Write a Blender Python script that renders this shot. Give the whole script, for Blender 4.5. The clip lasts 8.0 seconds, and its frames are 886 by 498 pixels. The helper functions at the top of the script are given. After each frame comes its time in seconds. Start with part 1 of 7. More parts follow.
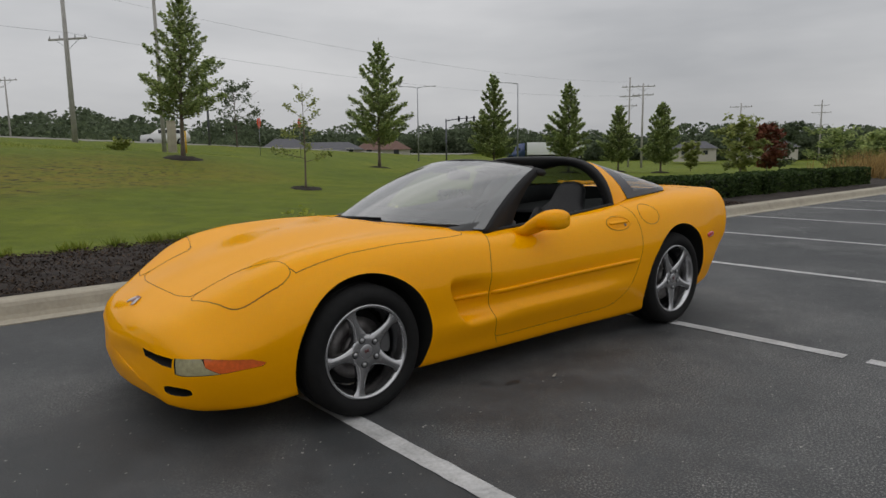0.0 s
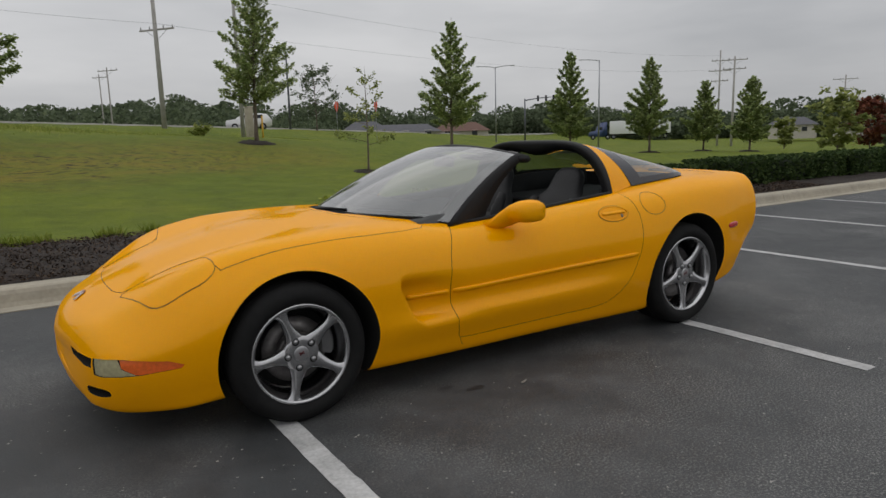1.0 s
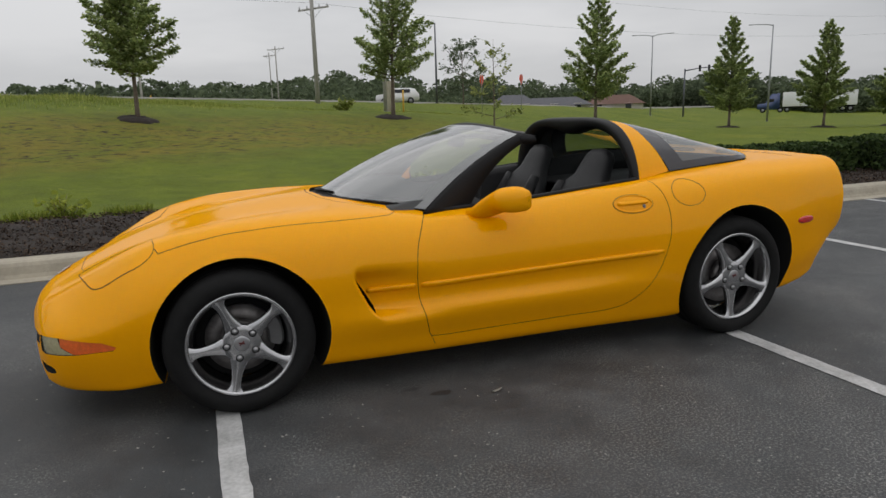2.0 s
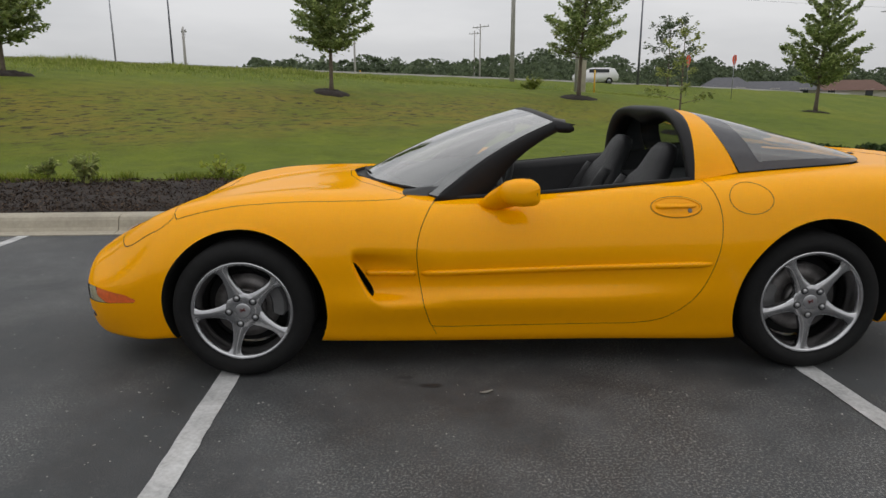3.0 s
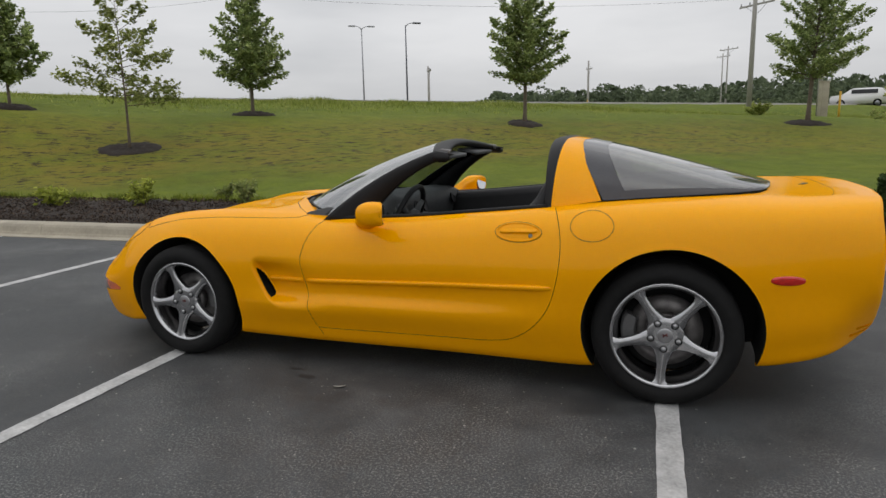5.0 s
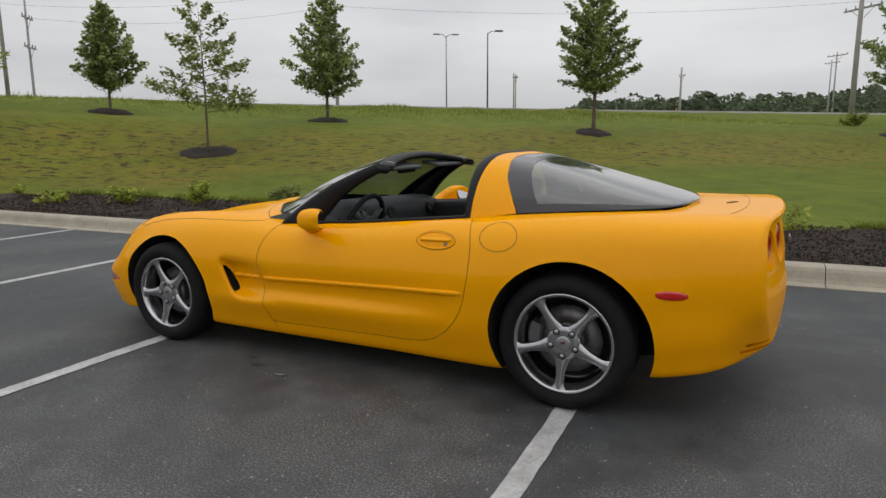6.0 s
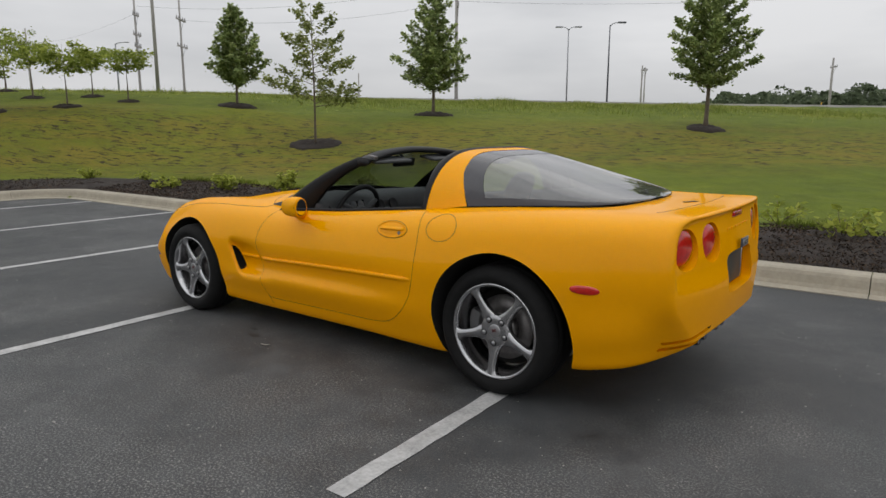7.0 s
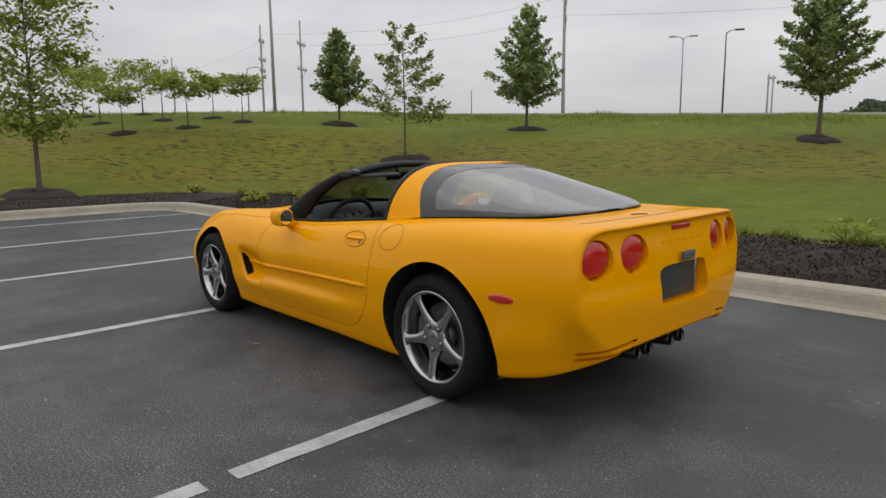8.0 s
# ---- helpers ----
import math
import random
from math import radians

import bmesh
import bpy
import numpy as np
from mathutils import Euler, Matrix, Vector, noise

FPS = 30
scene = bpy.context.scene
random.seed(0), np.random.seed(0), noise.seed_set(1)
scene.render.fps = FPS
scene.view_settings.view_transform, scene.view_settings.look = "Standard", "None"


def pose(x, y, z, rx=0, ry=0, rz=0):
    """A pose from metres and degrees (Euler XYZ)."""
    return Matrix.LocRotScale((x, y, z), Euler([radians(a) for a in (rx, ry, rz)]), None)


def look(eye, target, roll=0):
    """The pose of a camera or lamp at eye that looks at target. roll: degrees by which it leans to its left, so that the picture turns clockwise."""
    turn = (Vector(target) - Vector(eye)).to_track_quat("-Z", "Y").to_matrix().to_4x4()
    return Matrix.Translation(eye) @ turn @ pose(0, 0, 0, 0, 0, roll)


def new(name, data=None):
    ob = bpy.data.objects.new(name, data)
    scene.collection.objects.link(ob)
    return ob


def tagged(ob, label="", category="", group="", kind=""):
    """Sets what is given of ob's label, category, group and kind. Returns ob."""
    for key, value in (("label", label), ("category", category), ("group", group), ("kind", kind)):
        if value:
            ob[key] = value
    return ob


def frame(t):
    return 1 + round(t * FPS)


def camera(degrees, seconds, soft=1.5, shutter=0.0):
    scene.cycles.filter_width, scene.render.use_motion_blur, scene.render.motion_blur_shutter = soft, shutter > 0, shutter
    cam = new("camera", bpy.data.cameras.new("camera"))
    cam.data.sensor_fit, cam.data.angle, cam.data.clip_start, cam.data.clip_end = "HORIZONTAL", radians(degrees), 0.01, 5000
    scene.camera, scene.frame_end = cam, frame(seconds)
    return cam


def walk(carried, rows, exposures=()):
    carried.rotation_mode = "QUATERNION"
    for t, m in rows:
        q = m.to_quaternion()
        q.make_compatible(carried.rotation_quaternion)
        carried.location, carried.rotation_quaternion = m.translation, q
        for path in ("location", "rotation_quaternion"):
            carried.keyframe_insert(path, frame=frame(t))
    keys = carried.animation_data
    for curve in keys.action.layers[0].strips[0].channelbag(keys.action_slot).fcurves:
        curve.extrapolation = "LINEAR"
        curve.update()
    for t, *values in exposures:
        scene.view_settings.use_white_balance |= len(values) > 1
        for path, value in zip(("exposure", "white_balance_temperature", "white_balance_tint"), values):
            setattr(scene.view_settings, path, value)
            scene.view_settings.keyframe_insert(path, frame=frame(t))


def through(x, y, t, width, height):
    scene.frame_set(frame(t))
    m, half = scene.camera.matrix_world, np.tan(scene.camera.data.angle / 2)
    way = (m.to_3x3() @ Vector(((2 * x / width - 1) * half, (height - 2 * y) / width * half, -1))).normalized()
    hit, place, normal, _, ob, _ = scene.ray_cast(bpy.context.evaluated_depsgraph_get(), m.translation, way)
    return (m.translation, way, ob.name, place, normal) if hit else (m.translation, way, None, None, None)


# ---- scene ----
cam = camera(68.0, 8.0)
PATH = [
    (0, (-1.64, -3.466, 1.257), (-0.39, -1.931, 0.972), -0.8),
    (0.5, (-1.352, -3.574, 1.253), (-0.187, -1.977, 0.951), -1.0),
    (1, (-0.957, -3.623, 1.272), (0.087, -1.951, 0.936), -1.6),
    (1.5, (-0.543, -3.721, 1.261), (0.283, -1.935, 0.908), -1.6),
    (1.7, (-0.343, -3.71, 1.271), (0.401, -1.892, 0.897), -1.6),
    (2.8, (0.666, -3.751, 1.265), (0.886, -1.813, 0.825), -0.9),
    (3, (0.814, -3.761, 1.279), (0.884, -1.814, 0.828), 0.0),
    (3.5, (1.279, -3.802, 1.282), (1.242, -1.847, 0.858), 1.0),
    (4, (1.733, -3.86, 1.297), (1.569, -1.909, 0.89), -0.0),
    (4.5, (2.158, -3.915, 1.306), (1.709, -2.009, 0.895), -1.0),
    (4.7, (2.338, -3.909, 1.27), (1.804, -2.019, 0.891), -1.4),
    (5.8, (3.337, -3.847, 1.326), (2.515, -2.057, 0.98), 0.2),
    (6, (3.48, -3.824, 1.316), (2.607, -2.056, 0.979), -0.4),
    (6.5, (3.902, -3.69, 1.326), (2.925, -1.984, 0.959), 0.2),
    (7, (4.368, -3.553, 1.328), (3.18, -1.984, 0.974), 0.1),
    (7.5, (4.764, -3.329, 1.313), (3.415, -1.886, 0.999), -0.7),
    (8, (5.134, -3.077, 1.32), (3.683, -1.735, 1.012), -0.6),
]
walk(cam, [(t, look(eye, target, roll)) for t, eye, target, roll in PATH],
     [(0, -0.18), (1.0, -0.16), (1.7, -0.05), (3.0, 0.09), (4.5, 0.12), (8, 0.09)])

# ---- light: a flat overcast sky ----
world = bpy.data.worlds.new("world")
scene.world = world
world.use_nodes = True
_n, _l = world.node_tree.nodes, world.node_tree.links
_bg = _n["Background"]
_sky = _n.new("ShaderNodeTexSky")
_sky.sky_type, _sky.sun_disc = "NISHITA", False
_sky.sun_elevation, _sky.sun_rotation = radians(50), radians(150)
_sky.dust_density = 4.0
_geo = _n.new("ShaderNodeTexCoord")
_map = _n.new("ShaderNodeMapping")
_map.inputs["Scale"].default_value = (1.0, 1.0, 4.5)
_cl = _n.new("ShaderNodeTexNoise")
_cl.inputs["Scale"].default_value, _cl.inputs["Detail"].default_value = 1.7, 5.0
_cl.inputs["Roughness"].default_value = 0.5
_ramp = _n.new("ShaderNodeValToRGB")
_ramp.color_ramp.elements[0].position, _ramp.color_ramp.elements[0].color = 0.32, (5.0, 5.1, 5.3, 1)
_ramp.color_ramp.elements[1].position, _ramp.color_ramp.elements[1].color = 0.68, (7.6, 7.6, 7.7, 1)
_mix = _n.new("ShaderNodeMix")
_mix.data_type = "RGBA"
_mix.inputs[0].default_value = 0.93
# overcast: about twice as bright overhead as at the horizon
_sep = _n.new("ShaderNodeSeparateXYZ")
_lift = _n.new("ShaderNodeMapRange")
_lift.inputs["From Min"].default_value, _lift.inputs["From Max"].default_value = 0.0, 0.9
_lift.inputs["To Min"].default_value, _lift.inputs["To Max"].default_value = 1.06, 1.85
_mul = _n.new("ShaderNodeMix")
_mul.data_type, _mul.blend_type = "RGBA", "MULTIPLY"
_mul.inputs[0].default_value = 1.0
_l.new(_geo.outputs["Generated"], _map.inputs["Vector"])
_l.new(_geo.outputs["Generated"], _sep.inputs[0])
_l.new(_sep.outputs["Z"], _lift.inputs["Value"])
_l.new(_map.outputs["Vector"], _cl.inputs["Vector"])
_l.new(_cl.outputs["Fac"], _ramp.inputs["Fac"])
_l.new(_ramp.outputs["Color"], _mul.inputs[6])
_l.new(_lift.outputs["Result"], _mul.inputs[7])
_l.new(_sky.outputs["Color"], _mix.inputs[6])
_l.new(_mul.outputs[2], _mix.inputs[7])
_l.new(_mix.outputs[2], _bg.inputs["Color"])
_bg.inputs["Strength"].default_value = 0.082

sun = new("sun", bpy.data.lights.new("sun", "SUN"))
sun.data.energy, sun.data.angle, sun.data.color = 0.45, radians(110), (1.0, 0.97, 0.93)
sun.matrix_world = look((0, 0, 30), (3, -6, 0))

# ---- materials ----
def ramp_node(nt, pairs):
    r = nt.nodes.new("ShaderNodeValToRGB")
    while len(r.color_ramp.elements) < len(pairs):
        r.color_ramp.elements.new(0.5)
    for e, (p, c) in zip(r.color_ramp.elements, pairs):
        e.position, e.color = p, (*c, 1)
    return r


def noise_node(nt, scale, detail=4.0, rough=0.55, coords="Object", stretch=None):
    c = nt.nodes.new("ShaderNodeTexCoord")
    t = nt.nodes.new("ShaderNodeTexNoise")
    t.inputs["Scale"].default_value, t.inputs["Detail"].default_value, t.inputs["Roughness"].default_value = scale, detail, rough
    if stretch:
        m = nt.nodes.new("ShaderNodeMapping")
        m.inputs["Scale"].default_value = stretch
        nt.links.new(c.outputs[coords], m.inputs["Vector"])
        nt.links.new(m.outputs["Vector"], t.inputs["Vector"])
    else:
        nt.links.new(c.outputs[coords], t.inputs["Vector"])
    return t


def mix_color(nt, fac, a, b, mode="MIX"):
    m = nt.nodes.new("ShaderNodeMix")
    m.data_type, m.blend_type = "RGBA", mode
    for sock, v in ((m.inputs[0], fac), (m.inputs[6], a), (m.inputs[7], b)):
        if isinstance(v, (int, float)):
            sock.default_value = v
        elif isinstance(v, tuple):
            sock.default_value = (*v, 1)
        else:
            nt.links.new(v, sock)
    return m.outputs[2]


def plain(name, color, rough=0.5, metal=0.0, coat=0.0, vary=0.12, scale=8.0, bump=0.0, bump_scale=200.0, spec=0.5):
    """A surface of one colour with faint mottling at two scales and, if asked, fine relief."""
    m = bpy.data.materials.new(name)
    m.use_nodes = True
    nt = m.node_tree
    b = nt.nodes["Principled BSDF"]
    b.inputs["Roughness"].default_value, b.inputs["Metallic"].default_value = rough, metal
    b.inputs["Coat Weight"].default_value, b.inputs["Coat Roughness"].default_value = coat, 0.03
    b.inputs["Specular IOR Level"].default_value = spec
    big, fine = noise_node(nt, scale, 3), noise_node(nt, scale * 9, 3)
    lo = tuple(c * (1 - vary) for c in color)
    hi = tuple(min(1, c * (1 + vary)) for c in color)
    f = nt.nodes.new("ShaderNodeMath")
    f.operation = "MULTIPLY_ADD"
    f.inputs[1].default_value = 0.4
    nt.links.new(fine.outputs["Fac"], f.inputs[0])
    g = nt.nodes.new("ShaderNodeMath")
    g.operation = "MULTIPLY"
    g.inputs[1].default_value = 0.6
    nt.links.new(big.outputs["Fac"], g.inputs[0])
    nt.links.new(g.outputs[0], f.inputs[2])
    r = ramp_node(nt, [(0.3, lo), (0.7, hi)])
    nt.links.new(f.outputs[0], r.inputs["Fac"])
    nt.links.new(r.outputs["Color"], b.inputs["Base Color"])
    if bump:
        bn = nt.nodes.new("ShaderNodeBump")
        bn.inputs["Strength"].default_value, bn.inputs["Distance"].default_value = bump, 0.004
        t = noise_node(nt, bump_scale, 4)
        nt.links.new(t.outputs["Fac"], bn.inputs["Height"])
        nt.links.new(bn.outputs["Normal"], b.inputs["Normal"])
    return m


def glass(name, tint, gloss=0.1, power=3.4, rough=0.0, haze_film=0.0):
    """Thin tinted sheet: what goes straight through is tinted, the gloss follows Fresnel."""
    m = bpy.data.materials.new(name)
    m.use_nodes = True
    nt = m.node_tree
    out = nt.nodes["Material Output"]
    nt.nodes.remove(nt.nodes["Principled BSDF"])
    tr, gl, lw, pw, ma, mx = (nt.nodes.new("ShaderNode" + k) for k in ("BsdfTransparent", "BsdfGlossy", "LayerWeight", "Math", "Math", "MixShader"))
    tr.inputs["Color"].default_value = (*tint, 1)
    gl.inputs["Roughness"].default_value = rough
    gl.inputs["Color"].default_value = (1, 1, 1, 1)
    pw.operation, ma.operation = "POWER", "MULTIPLY_ADD"
    lw.inputs["Blend"].default_value = 0.5
    pw.inputs[1].default_value, ma.inputs[1].default_value, ma.inputs[2].default_value = power, 1 - gloss, gloss
    nt.links.new(lw.outputs["Facing"], pw.inputs[0])
    nt.links.new(pw.outputs[0], ma.inputs[0])
    nt.links.new(ma.outputs[0], mx.inputs[0])
    # an even grey layer: thin dust and dried rain, plus a painted milky sky sheen
    df, dm = nt.nodes.new("ShaderNodeBsdfDiffuse"), nt.nodes.new("ShaderNodeMixShader")
    df.inputs["Color"].default_value = (0.5, 0.5, 0.5, 1)
    dm.inputs[0].default_value = haze_film
    nt.links.new(tr.outputs[0], dm.inputs[1])
    nt.links.new(df.outputs[0], dm.inputs[2])
    nt.links.new(dm.outputs[0], mx.inputs[1])
    nt.links.new(gl.outputs[0], mx.inputs[2])
    nt.links.new(mx.outputs[0], out.inputs["Surface"])
    return m


def asphalt_material():
    m = bpy.data.materials.new("asphalt")
    m.use_nodes = True
    nt = m.node_tree
    b = nt.nodes["Principled BSDF"]
    patches, mottle, grit = noise_node(nt, 0.35, 6, 0.6), noise_node(nt, 2.6, 6, 0.65), noise_node(nt, 170, 2, 0.75)
    base = ramp_node(nt, [(0.3, (0.034, 0.036, 0.039)), (0.55, (0.049, 0.051, 0.054)), (0.8, (0.073, 0.075, 0.078))])
    nt.links.new(patches.outputs["Fac"], base.inputs["Fac"])
    m2 = ramp_node(nt, [(0.35, (0.62, 0.62, 0.62)), (0.7, (1.36, 1.36, 1.34))])
    nt.links.new(mottle.outputs["Fac"], m2.inputs["Fac"])
    c = mix_color(nt, 1.0, base.outputs["Color"], m2.outputs["Color"], "MULTIPLY")
    g2 = ramp_node(nt, [(0.34, (0.62, 0.62, 0.62)), (0.5, (0.97, 0.97, 0.97)), (0.66, (1.6, 1.58, 1.54))])
    nt.links.new(grit.outputs["Fac"], g2.inputs["Fac"])
    c = mix_color(nt, 0.85, c, g2.outputs["Color"], "MULTIPLY")
    # drifts where the binder has worn off and pale stone shows, more of it in the lane
    co, sep = nt.nodes.new("ShaderNodeTexCoord"), nt.nodes.new("ShaderNodeSeparateXYZ")
    nt.links.new(co.outputs["Object"], sep.inputs[0])
    lane = nt.nodes.new("ShaderNodeMapRange")
    lane.inputs["From Min"].default_value, lane.inputs["From Max"].default_value = -1.0, -2.6
    lane.inputs["To Min"].default_value, lane.inputs["To Max"].default_value = -0.03, 0.16
    nt.links.new(sep.outputs["Y"], lane.inputs["Value"])
    drift = noise_node(nt, 0.75, 6, 0.68)
    add = nt.nodes.new("ShaderNodeMath")
    nt.links.new(drift.outputs["Fac"], add.inputs[0])
    nt.links.new(lane.outputs["Result"], add.inputs[1])
    worn = ramp_node(nt, [(0.46, (0, 0, 0)), (0.60, (1, 1, 1))])
    nt.links.new(add.outputs[0], worn.inputs["Fac"])
    stone = noise_node(nt, 95, 3, 0.75)
    s1 = ramp_node(nt, [(0.50, (0, 0, 0)), (0.62, (1, 1, 1))])
    nt.links.new(stone.outputs["Fac"], s1.inputs["Fac"])
    pale = mix_color(nt, 1.0, worn.outputs["Color"], s1.outputs["Color"], "MULTIPLY")
    c = mix_color(nt, pale, c, (0.19, 0.189, 0.182))
    bits = noise_node(nt, 34, 2, 0.5)
    s2 = ramp_node(nt, [(0.715, (0, 0, 0)), (0.735, (1, 1, 1))])
    nt.links.new(bits.outputs["Fac"], s2.inputs["Fac"])
    c = mix_color(nt, s2.outputs["Color"], c, (0.28, 0.27, 0.25))
    scuff = noise_node(nt, 1.1, 8, 0.72)
    g4 = ramp_node(nt, [(0.38, (0.80, 0.84, 0.85)), (0.52, (1, 1, 1)), (0.60, (1.2, 1.2, 1.19)), (0.70, (1.5, 1.49, 1.46))])
    nt.links.new(scuff.outputs["Fac"], g4.inputs["Fac"])
    c = mix_color(nt, 0.9, c, g4.outputs["Color"], "MULTIPLY")
    nt.links.new(c, b.inputs["Base Color"])
    rr = ramp_node(nt, [(0.3, (0.55, 0.55, 0.55)), (0.7, (0.8, 0.8, 0.8))])
    nt.links.new(mottle.outputs["Fac"], rr.inputs["Fac"])
    nt.links.new(rr.outputs["Color"], b.inputs["Roughness"])
    bn = nt.nodes.new("ShaderNodeBump")
    bn.inputs["Strength"].default_value, bn.inputs["Distance"].default_value = 0.8, 0.004
    nt.links.new(grit.outputs["Fac"], bn.inputs["Height"])
    nt.links.new(bn.outputs["Normal"], b.inputs["Normal"])
    return m


def grass_material():
    m = bpy.data.materials.new("lawn")
    m.use_nodes = True
    nt = m.node_tree
    b = nt.nodes["Principled BSDF"]
    b.inputs["Roughness"].default_value, b.inputs["Specular IOR Level"].default_value = 0.85, 0.2
    def along(vec):
        co, dot = nt.nodes.new("ShaderNodeTexCoord"), nt.nodes.new("ShaderNodeVectorMath")
        dot.operation = "DOT_PRODUCT"
        dot.inputs[1].default_value = vec
        nt.links.new(co.outputs["Object"], dot.inputs[0])
        return dot.outputs["Value"]

    def calc(op, p, q, clamp=False):
        k = nt.nodes.new("ShaderNodeMath")
        k.operation, k.use_clamp = op, clamp
        for i, w in enumerate((p, q)):
            if isinstance(w, (int, float)):
                k.inputs[i].default_value = w
            else:
                nt.links.new(w, k.inputs[i])
        return k.outputs[0]

    def step(v, lo, hi):
        k = nt.nodes.new("ShaderNodeMapRange")
        k.interpolation_type = "SMOOTHSTEP"
        k.inputs["From Min"].default_value, k.inputs["From Max"].default_value = lo, hi
        nt.links.new(v, k.inputs["Value"])
        return k.outputs["Result"]

    def slope_noise(scale, ps, pn, detail, rough):
        comb, t = nt.nodes.new("ShaderNodeCombineXYZ"), nt.nodes.new("ShaderNodeTexNoise")
        nt.links.new(calc("MULTIPLY", down_s, ps), comb.inputs[0])
        nt.links.new(calc("MULTIPLY", down_n, pn), comb.inputs[1])
        nt.links.new(comb.outputs[0], t.inputs["Vector"])
        t.inputs["Scale"].default_value, t.inputs["Detail"].default_value, t.inputs["Roughness"].default_value = scale, detail, rough
        return t.outputs["Fac"]

    down_s, down_n = along((0.79, 0.613, 0)), along((-0.613, 0.79, 0))
    broad, clump, blade = noise_node(nt, 0.16, 4, 0.6), noise_node(nt, 1.6, 6, 0.7), noise_node(nt, 26, 4, 0.7, stretch=(1, 1, 0.4))
    g = ramp_node(nt, [(0.3, (0.090, 0.128, 0.007)), (0.55, (0.124, 0.158, 0.009)), (0.75, (0.168, 0.182, 0.013))])
    nt.links.new(broad.outputs["Fac"], g.inputs["Fac"])
    c2 = ramp_node(nt, [(0.3, (0.70, 0.72, 0.68)), (0.7, (1.22, 1.2, 1.16))])
    nt.links.new(clump.outputs["Fac"], c2.inputs["Fac"])
    c = mix_color(nt, 1.0, g.outputs["Color"], c2.outputs["Color"], "MULTIPLY")
    # the dry middle of the bank: thin tan turf with short dark brown dashes that run level along it
    wob = calc("MULTIPLY", calc("SUBTRACT", noise_node(nt, 0.25, 4, 0.6).outputs["Fac"], 0.5), 7.0)
    n2 = calc("ADD", down_n, wob)
    band = calc("MULTIPLY", step(n2, 9.0, 12.5), calc("SUBTRACT", 1.0, step(n2, 15.0, 19.5)))
    band = calc("MULTIPLY", band, calc("SUBTRACT", 1.0, step(down_s, 15.0, 27.0)))
    dry = step(slope_noise(0.9, 0.5, 1.2, 6, 0.7), 0.36, 0.66)
    tan = calc("MULTIPLY", band, calc("ADD", calc("MULTIPLY", dry, 0.6), 0.22), True)
    c = mix_color(nt, tan, c, (0.200, 0.155, 0.020))
    # the dashes paint the shade of tufts into the turf colour
    tuft_shades = step(slope_noise(3.6, 0.7, 1.7, 6, 0.72), 0.535, 0.575)
    more = step(slope_noise(5.5, 0.9, 1.3, 3, 0.6), 0.57, 0.63)
    tuft_shades = calc("MULTIPLY", tuft_shades, step(slope_noise(0.55, 0.7, 1.3, 3, 0.6), 0.34, 0.50))
    tuft_shade = calc("MULTIPLY", calc("MAXIMUM", tuft_shades, calc("MULTIPLY", more, 0.3)), calc("ADD", calc("MULTIPLY", band, 0.95), 0.07), True)
    c = mix_color(nt, tuft_shade, c, (0.036, 0.029, 0.012))
    c3 = ramp_node(nt, [(0.3, (0.66, 0.68, 0.62)), (0.7, (1.32, 1.3, 1.26))])
    nt.links.new(blade.outputs["Fac"], c3.inputs["Fac"])
    c = mix_color(nt, 0.8, c, c3.outputs["Color"], "MULTIPLY")
    nt.links.new(c, b.inputs["Base Color"])
    bn = nt.nodes.new("ShaderNodeBump")
    bn.inputs["Strength"].default_value, bn.inputs["Distance"].default_value = 0.8, 0.03
    nt.links.new(blade.outputs["Fac"], bn.inputs["Height"])
    nt.links.new(bn.outputs["Normal"], b.inputs["Normal"])
    return m


PAINT = plain("yellow_paint", (0.91, 0.382, 0.0), 0.45, 0.0, 0.44, 0.015, 30, spec=0.0)
PAINT.node_tree.nodes["Principled BSDF"].inputs["Coat Roughness"].default_value = 0.09
BLACK = plain("black_trim", (0.010, 0.010, 0.011), 0.55, vary=0.2, spec=0.25)
GLOSSBLACK = plain("black_border", (0.02, 0.021, 0.023), 0.12, vary=0.1)
RUBBER = plain("tyre_rubber", (0.010, 0.010, 0.010), 0.8, vary=0.25, scale=30, bump=0.2, spec=0.2)
# near-black for real liners, and for shade painted into hollows of wheels and pipes
SHADE = plain("liner_and_shade", (0.006, 0.006, 0.006), 0.9)
ALLOY = plain("polished_alloy", (0.50, 0.50, 0.51), 0.22, 1.0, vary=0.06, scale=40)
IRON = plain("brake_iron", (0.18, 0.17, 0.165), 0.45, 0.8, vary=0.3, scale=40)
CHROME = plain("mirror_chrome", (0.85, 0.85, 0.86), 0.03, 1.0, vary=0.01)
REDLENS = plain("red_lens", (0.56, 0.010, 0.005), 0.2, coat=0.9, vary=0.3, scale=45)
AMBER = plain("amber_lens", (0.80, 0.14, 0.02), 0.15, coat=1.0, vary=0.2, scale=60)
CLEAR = plain("clear_lens", (0.42, 0.38, 0.22), 0.2, coat=1.0, vary=0.25, scale=60)
LEATHER = plain("black_leather", (0.014, 0.014, 0.015), 0.5, vary=0.15, scale=25, bump=0.25, bump_scale=350, spec=0.25)
DASH = plain("dark_plastic", (0.075, 0.078, 0.080), 0.6, vary=0.12, scale=25, bump=0.2, bump_scale=400, spec=0.25)
CARPET = plain("black_carpet", (0.014, 0.014, 0.015), 0.95, vary=0.3, scale=60, bump=0.5)
WINDSCREEN = glass("windscreen_glass", (0.42, 0.46, 0.46), 0.17)
REARGLASS = glass("rear_glass", (0.36, 0.40, 0.39), 0.11, 4.6, haze_film=0.13)
